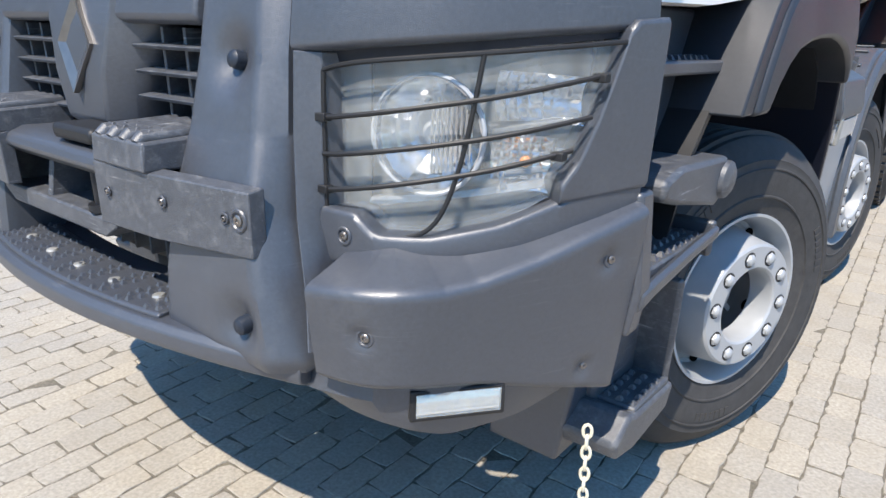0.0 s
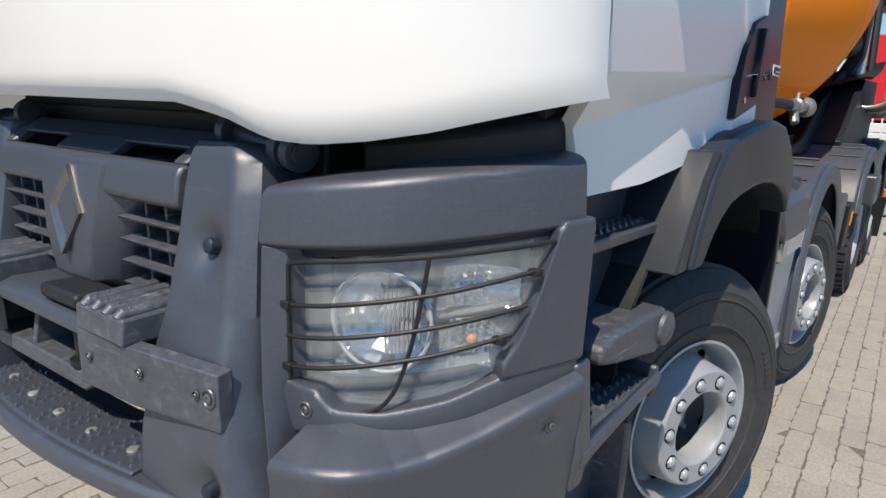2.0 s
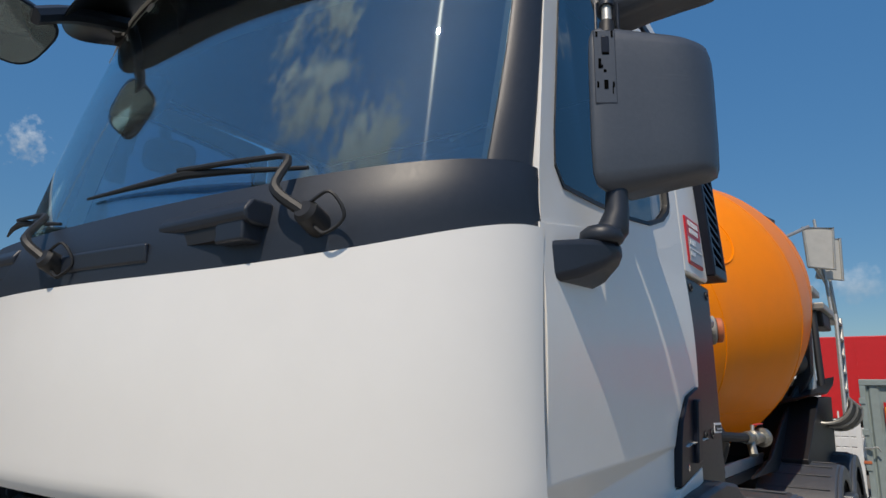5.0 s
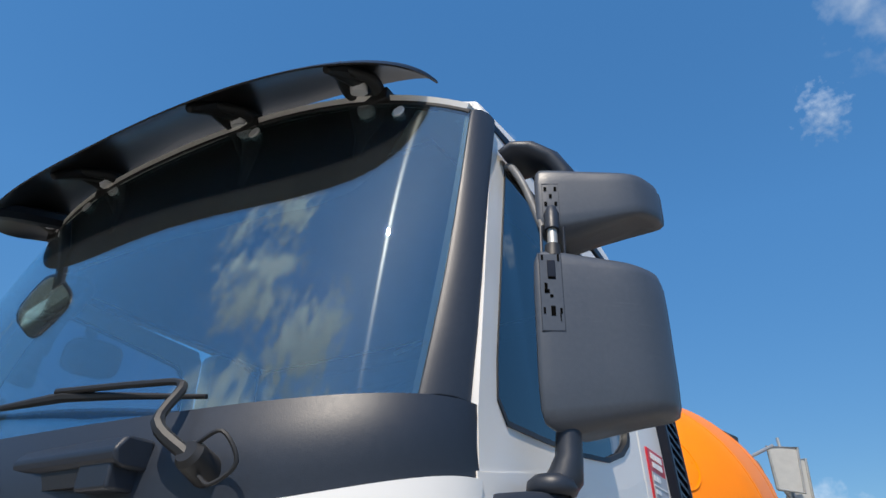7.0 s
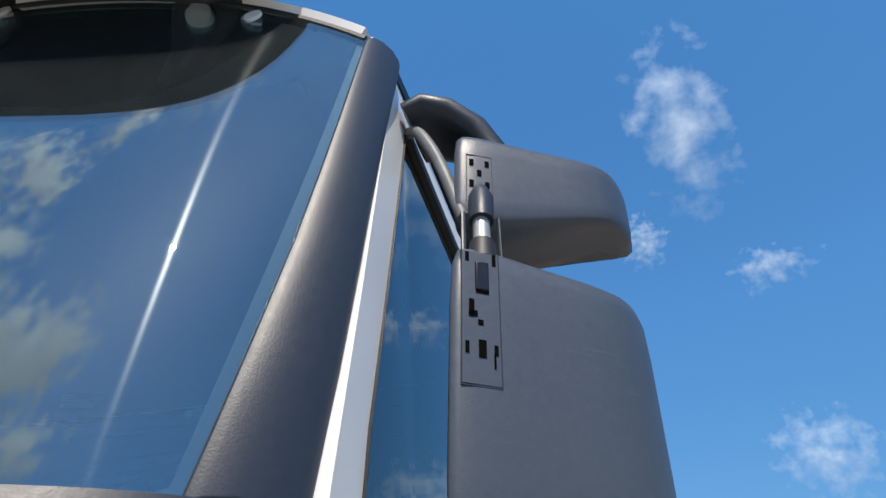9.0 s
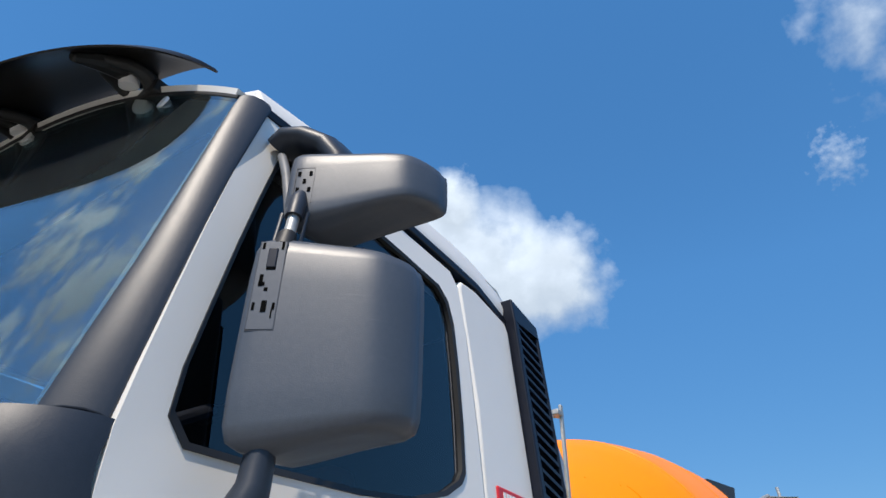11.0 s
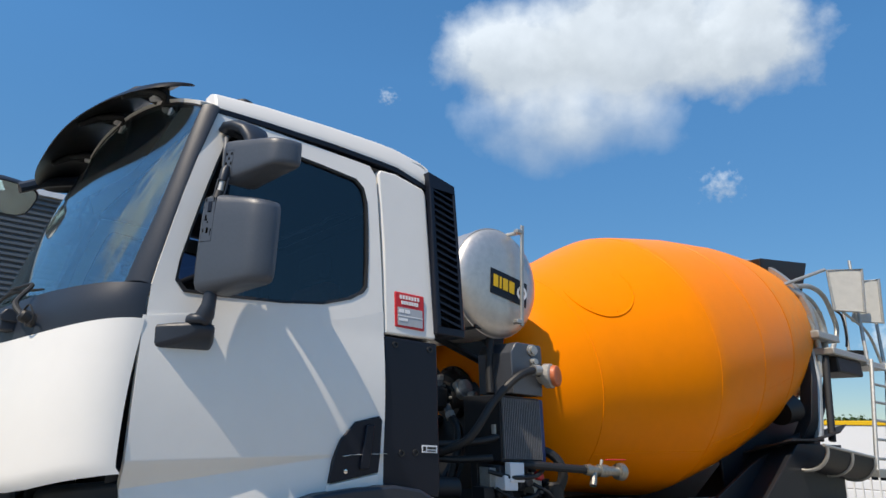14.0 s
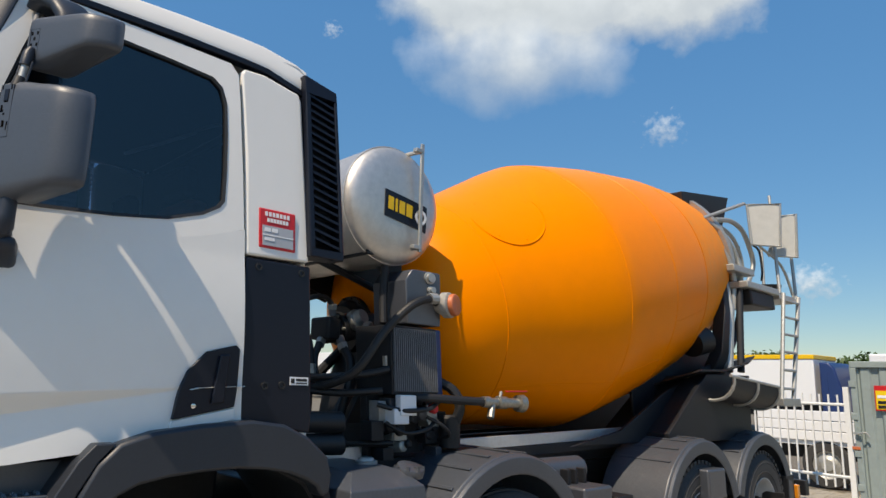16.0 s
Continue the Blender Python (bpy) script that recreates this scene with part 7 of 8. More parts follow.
shell(bm, badge_pt, 16, 8, 0.004)
part("maker_badge", bm, M_PANEL, wtank, "dark rounded maker badge")
bm = bmesh.new()
for u0, u1, v0, v1 in ((0.06, 0.18, 0.30, 0.78), (0.22, 0.27, 0.30, 0.78), (0.31, 0.44, 0.30, 0.78), (0.48, 0.62, 0.30, 0.78)):
    shell(bm, lambda u, v: Vector(badge_pt(lerp(u0, u1, u), lerp(v0, v1, v))) + Vector((0.004, 0, 0)), 3, 3, 0.002)
part("badge_blocks", bm, M_YELLOW, wtank, "yellow badge shapes")
bm = bmesh.new()
c = Vector(badge_pt(0.84, 0.5)) + Vector((0.004, 0, 0))
for k in range(24):
    t0, t1 = 2 * math.pi * k / 24, 2 * math.pi * (k + 1) / 24
    quad_loft(bm, [[c + Vector((dx, r * math.cos(t), r * math.sin(t))) for dx, r in ((0, 0.03), (0, 0.05), (-0.003, 0.05), (-0.003, 0.03))] for t in (t0, t1)])
part("badge_ring", bm, M_LABEL, wtank)
gx = 0.835
bm = bmesh.new()
box(bm, gx - 0.008, gx + 0.008, 2.985, 3.010, 2.56, 3.29)
gauge = part("sight_gauge", bm, M_ZINC, wtank, "upright sight gauge on brackets", 0.003)
for z in (2.59, 3.24):
    part("gauge_bracket", B(tube, [(0.70, 2.97, z), (gx, 3.0, z)], 0.014, 8), M_ZINC, wtank)
    part("gauge_valve", B(box, gx - 0.03, gx + 0.01, 2.94, 3.01, z - 0.014, z + 0.014), M_ZINC, wtank, "", 0.005)
BODY["as_drawn"] = False
for s in (1, -1):
    part("tank_saddle", B(quad_loft, [[(0.55 * s - 0.03, y0, z), (0.55 * s + 0.03, y0, z), (0.55 * s + 0.03, y1, z), (0.55 * s - 0.03, y1, z)] for y0, y1, z in ((2.90, 2.96, 1.22), (2.90, 2.98, 2.35), (2.62, 3.02, 2.56))]), M_CHASSIS, truck, "", 0.006)
part("tank_beam", B(box, -0.70, 0.70, 2.62, 2.72, 2.45, 2.53), M_CHASSIS, truck, "", 0.006)
# --- control box, oil cooler, hoses
bm = bmesh.new()
quad_loft(bm, [[(0.48, y0, z), (0.80, y0, z), (0.80, y1, z), (0.48, y1, z)] for y0, y1, z in ((2.83, 3.10, 2.02), (2.83, 3.12, 2.30), (2.88, 3.12, 2.37), (2.90, 3.11, 2.38))])
cbox = part("oil_reservoir", bm, M_PLASTIC, truck, "grey control and oil box", 0.012)
for y, z, r in ((3.02, 2.335, 0.032), (3.03, 2.255, 0.022)):
    bm = bmesh.new()
    lathe(bm, [(0, r * 1.3), (0.012, r * 1.3), (0.014, r), (0.03, r * 0.95), (0.032, 0)], (0.80, y, z), (1, 0, 0), 20)
    part("box_gland", bm, M_ZINC, cbox)
bm = bmesh.new()
box(bm, 0.46, 0.80, 2.70, 3.06, 1.58, 2.0)
cooler = part("oil_cooler", bm, M_CHASSIS, truck, "black finned oil cooler", 0.006)
for k in range(22):
    part("cooler_fin", B(box, 0.80, 0.815, 2.715 + 0.0155 * k, 2.721 + 0.0155 * k, 1.60, 1.985), M_HUB, cooler)
part("cooler_tank", B(box, 0.50, 0.78, 3.06, 3.12, 1.58, 2.0), M_BLUE, cooler, "blue end tank", 0.01)
bm = bmesh.new()
lathe(bm, [(-0.10, 0.06), (0.0, 0.062), (0.0, 0.085), (0.045, 0.085), (0.055, 0.07), (0.056, 0.0)], (0.82, 3.12, 2.165), (0.9, 0.35, 0), 20)
part("grey_flange", bm, M_CONCRETE, truck, "cement-crusted hose flange")
bm = bmesh.new()
w = Vector((0.9, 0.35, 0)).normalized()
lathe(bm, [(0.056, 0.0), (0.056, 0.075), (0.085, 0.072), (0.09, 0.06), (0.09, 0.0)], (0.82, 3.12, 2.165), w, 20)
cap = part("hose_cap", bm, M_CAP, truck, "worn orange hose cap", 0.004)
hoses = [
    ([(0.80, 3.08, 2.17), (0.86, 2.98, 2.19), (0.86, 2.82, 2.13), (0.80, 2.66, 1.96), (0.74, 2.5, 1.72), (0.60, 2.38, 1.62), (0.45, 2.30, 1.60)], 0.025),
    ([(0.62, 2.80, 2.56), (0.64, 2.80, 2.40), (0.64, 2.78, 2.20), (0.66, 2.76, 2.02)], 0.026),
    ([(0.30, 2.40, 2.02), (0.34, 2.44, 1.85), (0.36, 2.42, 1.62), (0.34, 2.42, 1.45)], 0.030),
    ([(0.10, 2.42, 2.14), (0.20, 2.34, 2.16), (0.34, 2.22, 2.13)], 0.018),
    ([(0.46, 2.26, 1.66), (0.60, 2.40, 1.67), (0.72, 2.60, 1.70), (0.78, 2.74, 1.74)], 0.022),
    ([(0.46, 2.24, 1.60), (0.62, 2.44, 1.58), (0.76, 2.66, 1.60)], 0.022),
    ([(0.72, 3.10, 1.68), (0.80, 3.18, 1.62), (0.84, 3.20, 1.52), (0.82, 3.18, 1.42)], 0.032),
    ([(0.76, 2.62, 1.52), (0.84, 2.74, 1.49), (0.86, 2.92, 1.50), (0.80, 3.06, 1.54)], 0.014),
    ([(0.78, 2.66, 1.42), (0.84, 2.76, 1.36), (0.86, 2.9, 1.38), (0.80, 3.02, 1.42)], 0.012),
    ([(0.36, 2.34, 1.30), (0.60, 2.50, 1.29), (0.80, 2.70, 1.30)], 0.014),
    ([(0.80, 2.96, 1.45), (0.86, 3.03, 1.40), (0.84, 3.10, 1.34), (0.72, 3.10, 1.30)], 0.012),
]
for path, r in hoses:
    bm = bmesh.new()
    tube(bm, smooth_path(path, 6), r, 10)
    part("hose", bm, M_BLACK, truck, "black rubber hose")
for at, r, way in (((0.62, 2.80, 2.54), 0.035, (0, 0, 1)), ((0.86, 2.99, 2.19), 0.036, (0, 1, 0.1)), ((0.36, 2.43, 1.72), 0.038, (0, 0, 1)), ((0.74, 2.72, 1.78), 0.03, (0, 0, 1))):
    bm = bmesh.new()
    lathe(bm, [(-0.03, 0), (-0.03, r), (0.03, r), (0.03, 0)], at, way, 10)
    part("hose_fitting", bm, M_ZINC, truck)
# valve block cluster under the cooler
jbox = part("junction_box", B(box, 0.80, 0.85, 2.72, 2.84, 1.46, 1.58), M_LABEL, truck, "pale grey electrical junction box", 0.006)
for y in (2.74, 2.78, 2.82):
    part("cable_gland", B(tube, [(0.825, y, 1.46), (0.825, y, 1.43)], 0.012, 8), M_BLACK, jbox)
part("valve_panel", B(box, 0.60, 0.66, 2.62, 3.02, 1.22, 1.58), M_CHASSIS, truck, "", 0.006)
random.seed(5)
for k in range(26):
    y, z = random.uniform(2.60, 3.16), random.uniform(1.22, 1.54)
    a, b, c = random.uniform(0.018, 0.05), random.uniform(0.02, 0.055), random.uniform(0.02, 0.06)
    mat = random.choice((M_CHASSIS, M_CHASSIS, M_ZINC, M_BLACK, M_PLASTIC))
    bm = bmesh.new()
    if k % 3:
        box(bm, 0.66, 0.72 + a, y - b, y + b, z - c, z + c)
    else:
        lathe(bm, [(0, 0), (0, b * 0.8), (0.06 + a, b * 0.8), (0.07 + a, b * 0.5), (0.07 + a, 0)], (0.66, y, z), (1, 0.2, 0.1), 12)
    part("valve_block", bm, mat, truck, "", 0.004)
part("junction_box", B(box, 0.74, 0.84, 2.68, 2.79, 1.41, 1.50), M_LABEL, truck, "pale grey junction box", 0.006)
part("stop_button", B(lathe, [(0, 0), (0, 0.03), (0.03, 0.03), (0.04, 0.02), (0.04, 0)], (0.80, 3.0, 1.50), (1, 0, 0), 14), M_RED, truck, "red stop button")
for z in (1.36, 1.24):
    bm = bmesh.new()
    lathe(bm, [(-0.12, 0), (-0.12, 0.06), (0.12, 0.06), (0.13, 0.05), (0.13, 0)], (0.70, 2.28, z + 0.06), (0.2, 1, 0), 18)
    part("filter_bowl", bm, M_BLACK, truck)
bm = bmesh.new()
lathe(bm, [(-0.10, 0), (-0.10, 0.065), (0.08, 0.07), (0.10, 0.05), (0.10, 0)], (0.78, 3.16, 1.36), (0, 0, 1), 18)
part("water_pump", bm, M_BLACK, truck)
# water hose with cast valve, reaching back
BODY["as_drawn"] = True
part_path = smooth_path([(0.80, 2.98, 1.64), (0.88, 3.06, 1.645), (0.95, 3.30, 1.63), (0.985, 3.46, 1.622)], 5)
lance = part("water_hose", B(tube, part_path, 0.027, 10), M_BLACK, truck, "black water hose with cast valve")
p0 = Vector((0.985, 3.45, 1.622))
d = Vector((0.03, 0.44, -0.018)).normalized()
bm = bmesh.new()
lathe(bm, [(0, 0), (0, 0.034), (0.05, 0.038), (0.06, 0.030), (0.13, 0.030), (0.135, 0.042), (0.21, 0.042), (0.22, 0.032), (0.32, 0.034), (0.325, 0.055), (0.375, 0.060), (0.378, 0.044), (0.34, 0.036), (0.34, 0)], p0, d, 20)
part("cast_valve", bm, M_CAST, lance, "cast metal ball valve")
part("valve_outlet", B(tube, [p0 + d * 0.09, p0 + d * 0.04 + Vector((0.03, 0, -0.10))], 0.024, 10), M_CAST, lance)
part("valve_lever", B(box, 0.985, 1.01, 3.67, 3.88, 1.683, 1.692), M_RED, lance, "red lever", 0.003)
part("lever_stem", B(tube, [p0 + d * 0.15, p0 + d * 0.17 + Vector((0, 0, 0.072))], 0.010, 8), M_ZINC, lance)
BODY["as_drawn"] = False

# --- rear of the mixer: pedestal, funnel, chutes, platform, ladder
bm = bmesh.new()
for s in (1, -1):
    quad_loft(bm, [[(x * s - 0.06, y, z), (x * s + 0.06, y, z), (x * s + 0.06, y + w, z), (x * s - 0.06, y + w, z)] for x, y, w, z in ((0.42, 6.95, 0.45, 1.18), (0.62, 6.95, 0.35, 1.75), (0.78, 7.02, 0.16, 2.1), (0.80, 7.18, 0.12, 2.55), (0.72, 7.42, 0.12, 3.05))])
rear_ped = part("rear_pedestal", bm, M_CHASSIS, truck, "black steel rear drum frame", 0.01)
for s in (1, -1):
    part("frame_stay", B(tube, [(0.88 * s, 7.30, 1.9), (0.86 * s, 7.62, 2.85)], 0.035, 10), M_CHASSIS, rear_ped)
    part("frame_stay", B(tube, [(0.80 * s, 7.20, 1.9), (0.80 * s, 7.45, 2.6), (0.70 * s, 7.6, 3.2)], 0.045, 10), M_ZINC, rear_ped)
    bm = bmesh.new()
    lathe(bm, [(-0.10, 0), (-0.10, 0.15), (0.10, 0.15), (0.11, 0.05), (0.11, 0)], (0.66 * s, 6.86, 2.20), (0.25 * s, 0.95, 0.25), 24)
    part("support_roller", bm, M_BLACK, rear_ped, "black drum support roller")
    bm = bmesh.new()
    quad_loft(bm, [[(0.45 * s, y, z0), (0.98 * s, y, z1), (0.98 * s, y + 0.03, z1 + 0.02), (0.45 * s, y + 0.03, z0 + 0.02)] for y, z0, z1 in ((6.15, 1.70, 1.86), (6.7, 1.74, 1.88), (7.25, 1.84, 1.98), (7.42, 1.92, 2.06))])
    part("drum_skirt", bm, M_CHASSIS, rear_ped)
    bm = bmesh.new()
    quad_loft(bm, [[(0.30 * s, 5.6, 1.22), (0.92 * s, 5.6, 1.22), (0.92 * s, 5.6, 1.30), (0.30 * s, 5.6, 1.30)], [(0.30 * s, 6.4, 1.22), (0.95 * s, 6.3, 1.22), (0.95 * s, 6.35, 1.84), (0.30 * s, 6.45, 1.80)], [(0.30 * s, 7.2, 1.22), (0.95 * s, 7.2, 1.22), (0.95 * s, 7.3, 1.86), (0.30 * s, 7.3, 1.86)]])
    part("splash_plate", bm, M_CHASSIS, rear_ped, "", 0.006)
for s in (1, -1):
    bm = bmesh.new()
    prism(bm, [(0.72 * s, y, z) for y, z in ((4.5, 1.21), (5.2, 1.32), (5.9, 1.62), (6.6, 1.86), (7.2, 2.02), (7.3, 1.21))], (-0.03 * s, 0, 0))
    part("side_cover", bm, M_CHASSIS, rear_ped, "", 0.006)
# discharge chute half-pipe on the side
bm = bmesh.new()
secs = []
for k in range(13):
    t = radians(lerp(175, 365, k / 12))
    secs.append((math.cos(t), math.sin(t)))
ax0, ax1 = Vector((0.98, 6.35, 1.80)), Vector((0.98, 7.38, 1.72))
quad_loft(bm, [[c + Vector((0.20 * a, 0, 0.20 * b)) for a, b in secs] + [c + Vector((0.185 * a, 0, 0.185 * b)) for a, b in reversed(secs)] for c in (ax0, ax1)])
chute = part("chute_section", bm, M_CHASSIS, truck, "black chute section with grey rims")
for f in (0.0, 0.5, 1.0):
    c = ax0.lerp(ax1, f)
    part("chute_rib", B(tube, [c + Vector((0.205 * a, 0, 0.205 * b)) for a, b in secs], 0.016, 8), M_ZINC, chute)
part("chute_edge", B(tube, [ax0 + Vector((0.20, -0.05, 0.03)), ax1 + Vector((0.20, 0.02, 0.03))], 0.014, 8), M_ZINC, chute)
# cradle plates under the drum mouth
for sx in (0.50, -0.53):
    bm = bmesh.new()
    prism(bm, [(sx, 5.75, 1.40), (sx, 7.85, 1.40), (sx, 7.98, 2.16), (sx, 7.50, 2.40), (sx, 7.04, 2.28), (sx, 6.70, 2.05), (sx, 5.75, 1.70)], (0.03, 0, 0))
    part("cradle_plate", bm, M_CHASSIS, rear_ped, "", 0.008)
# loading funnel
bm = bmesh.new()
quad_loft(bm, [[(x * w, y, z) for x, y, z in ((-1, y0, z0), (1, y0, z0), (1, y1, z1), (-1, y1, z1))] for w, y0, z0, y1, z1 in ((0.34, 7.40, 3.45, 8.0, 3.40), (0.49, 7.35, 3.85, 8.40, 3.80), (0.53, 7.30, 4.03, 8.60, 4.22), (0.50, 7.35, 4.02, 8.55, 4.20), (0.30, 7.45, 3.45, 7.95, 3.40))])
part("loading_funnel", bm, M_BLACK, truck, "black rubber-lined loading funnel", 0.03)
for s in (1, -1):
    part("funnel_stay", B(tube, smooth_path([(0.55 * s, 7.2, 3.75), (0.75 * s, 7.6, 3.55), (0.80 * s, 7.85, 3.2), (0.80 * s, 7.8, 2.85)], 6), 0.035, 10), M_ZINC, truck, "curved grey stay")
    part("funnel_stay", B(tube, smooth_path([(0.60 * s, 7.25, 3.55), (0.78 * s, 7.5, 3.3), (0.82 * s, 7.6, 3.0), (0.8 * s, 7.55, 2.6)], 6), 0.03, 10), M_ZINC, truck)
part("ring_clamp", B(box, 0.70, 0.92, 7.42, 7.95, 3.02, 3.10), M_ZINC, truck, "", 0.01)
# bent pipes and hoses round the drum's mouth
BODY["as_drawn"] = True
for nm, path, r, mat, lab in (("bent_pipe", [(0.74, 7.7, 3.64), (0.74, 8.1, 3.7), (0.74, 8.44, 3.65), (0.74, 8.65, 3.46), (0.74, 8.74, 3.24), (0.74, 8.52, 2.97)], 0.030, M_ZINC, "bent grey steel pipe"), ("bent_pipe", [(0.68, 7.84, 3.63), (0.68, 8.26, 3.55), (0.68, 8.48, 3.38), (0.68, 8.57, 3.14)], 0.024, M_ZINC, ""), ("hose", [(0.8, 8.59, 3.48), (0.8, 8.8, 3.42), (0.8, 8.86, 3.19), (0.8, 8.82, 3.05)], 0.014, M_BLACK, "black rubber hose"), ("frame_leg", [(0.8, 8.36, 2.94), (0.8, 8.11, 2.64), (0.8, 7.9, 2.29), (0.8, 7.75, 2.12)], 0.032, M_CHASSIS, "")):
    part(nm, B(tube, smooth_path(path, 5), r, 10), mat, rear_ped, lab)
BODY["as_drawn"] = False
# platform, guards and ladder on the left rear
plat = part("service_platform", B(box, 0.55, 0.98, 7.55, 8.42, 2.84, 2.92), M_ZINC, truck, "galvanised service platform with guard boards", 0.012)
part("platform_box", B(box, 0.58, 0.94, 7.70, 8.35, 2.66, 2.84), M_BLACK, plat, "", 0.02)
part("platform_outrigger", B(box, 0.60, 0.98, 8.42, 9.0, 2.80, 2.87), M_ZINC, plat, "", 0.01)


def guard(pts):
    bm = bmesh.new()
    prism(bm, pts, (-0.008, 0.010, 0))
    g = part("guard_board", bm, M_GUARD, plat, "cement-dusted guard board", 0.003)
    bm = bmesh.new()
    tube(bm, pts + [pts[0]], 0.018, 8)
    part("guard_frame", bm, M_ZINC, g)


guard([(0.84, 8.25, 3.47), (1.08, 8.43, 3.44), (1.16, 8.49, 3.99), (0.86, 8.27, 3.99)])
guard([(0.86, 8.66, 3.39), (1.11, 8.83, 3.36), (1.18, 8.90, 3.93), (1.03, 8.79, 3.91)])
for x, y, z0, z1 in ((0.96, 8.50, 2.88, 4.20), (0.62, 8.30, 2.88, 3.5), (0.96, 9.0, 2.80, 3.9), (0.62, 9.0, 2.8, 3.6)):
    part("guard_post", B(tube, [(x, y, z0), (x, y + 0.22 * (z1 - z0), z1)], 0.019, 8), M_ZINC, plat)
bm = bmesh.new()
tube(bm, [(0.70, 7.35, 3.66), (0.95, 7.95, 3.92)], 0.02, 8)
part("guard_tie", bm, M_ZINC, plat)
part("guard_brace", B(tube, smooth_path([(0.90, 8.3, 3.45), (0.95, 8.75, 3.25), (0.96, 8.95, 2.85)], 5), 0.016, 8), M_ZINC, plat)
bm = bmesh.new()
lathe(bm, [(0, 0.12), (0.16, 0.16), (0.16, 0.14), (0.02, 0.10), (0.02, 0)], (0.75, 8.75, 2.86), (0, 0, 1), 20)
part("bucket", bm, M_BLACK, plat, "black rubber bucket")
for x, y0, y1 in ((0.99, 7.98, 8.52), (0.99, 8.32, 9.0)):
    part("ladder_rail", B(tube, [(x, y0, 1.62), (x, y1, 2.88)], 0.022, 8), M_ZINC, plat)
for k in range(6):
    f = (k + 0.6) / 6
    part("ladder_rung", B(tube, [(0.99, lerp(7.98, 8.52, f), lerp(1.62, 2.88, f)), (0.99, lerp(8.32, 9.0, f), lerp(1.62, 2.88, f))], 0.016, 8), M_ZINC, plat)
part("ladder_foot", B(box, 0.95, 1.03, 7.92, 8.42, 1.55, 1.64), M_ZINC, plat, "", 0.01)
part("rear_crossbeam", B(box, -1.15, 1.15, 7.9, 8.0, 0.62, 0.78), M_CHASSIS, truck, "", 0.01)

# chain that hangs from the lower step
bm = bmesh.new()
ringp = []
for k in range(13):
    t = 2 * math.pi * k / 12
    ringp.append((0.009 * math.cos(t), 0, 0.016 * math.sin(t)))
tube(bm, ringp, 0.0038, 6)
M_CHAIN = material("pale_plastic_chain", (0.60, 0.55, 0.43), 0.4, vary=0.05)
LINK = finish(bm, "chain_link", M_CHAIN)
chain = thing("plastic_chain", (1.15, 0.40, 0.60), "pale plastic chain hanging from the cab step", "chain")
for k in range(19):
    piece("chain_link", LINK, pose(1.15 + 0.0008 * k, 0.40, 0.595 - 0.026 * k, 0, 0, 90 * (k % 2) + 20), chain)

# ---------------------------------------------------------------- surroundings
M_BOX = material("grey_green_container_paint", (0.26, 0.31, 0.30), 0.45, vary=0.08, grain=10, stain=(0.20, 0.13, 0.08), stain_amount=0.15, stain_scale=3)
M_REDBOX = material("red_trailer_paint", (0.62, 0.018, 0.02), 0.35, vary=0.05, grain=5)
M_FENCE = material("white_fence_paint", (0.74, 0.74, 0.72), 0.45, vary=0.06)
M_VAN = material("white_van_paint", (0.76, 0.77, 0.78), 0.32, vary=0.03, coat=0.3)
M_CLAD = material("grey_cladding", (0.10, 0.12, 0.14), 0.5, vary=0.06)
M_LEAF = material("tree_leaf", (0.055, 0.10, 0.025), 0.6, vary=0.35, grain=3)
M_BARK = material("bark", (0.10, 0.075, 0.055), 0.9, vary=0.3)
M_STRAW = material("dry_grass", (0.32, 0.26, 0.09), 0.9, vary=0.25, grain=2)
M_SIGN = material("yellow_sign", (0.80, 0.55, 0.02), 0.4, vary=0.03)
M_GREEN = material("green_paint", (0.03, 0.28, 0.20), 0.4)
M_VANGLASS = material("dark_van_glass", (0.02, 0.025, 0.03), 0.06, vary=0.02)

# storage container with ribbed doors
cont = thing("storage_container", (2.3, 12.2, 0), "grey-green steel storage container beside the fence", "container")
X0, X1, Y0, Y1, H0 = 1.12, 3.55, 10.99, 13.4, 2.11
part("body", B(box, X0, X1, Y0 + 0.06, Y1, 0.06, H0 - 0.03), M_BOX, cont, "", 0.02)
part("top_rail", B(box, X0 - 0.01, X1, Y0, Y0 + 0.08, H0 - 0.09, H0), M_BOX, cont, "", 0.01)
part("bottom_rail", B(box, X0 - 0.01, X1, Y0, Y0 + 0.08, 0.03, 0.14), M_BOX, cont, "", 0.01)
part("corner_post", B(box, X0 - 0.01, X0 + 0.07, Y0, Y0 + 0.09, 0.14, H0 - 0.09), M_BOX, cont, "", 0.008)
part("corner_post", B(box, X1 - 0.08, X1, Y0, Y0 + 0.09, 0.14, H0 - 0.09), M_BOX, cont, "", 0.008)
for k in range(10):
    x = X0 + 0.09 + 0.232 * k
    part("wall_rib", B(quad_loft, [[(x, Y0 + 0.065, z), (x + 0.03, Y0 + 0.03, z), (x + 0.13, Y0 + 0.03, z), (x + 0.16, Y0 + 0.065, z)] for z in (0.14, H0 - 0.09)]), M_BOX, cont, "", 0.004)
for z in (0.35, 0.8, 1.3, 1.75):
    part("hinge", B(box, X0 - 0.03, X0 + 0.05, Y0 - 0.015, Y0 + 0.01, z, z + 0.09), M_BOX, cont, "", 0.006)
part("lock_handle", B(tube, smooth_path([(1.10, 10.97, 1.12), (1.18, 10.93, 1.12), (1.26, 10.93, 1.14), (1.30, 10.94, 1.08)], 4), 0.012, 8), M_ZINC, cont, "grey lock handle")
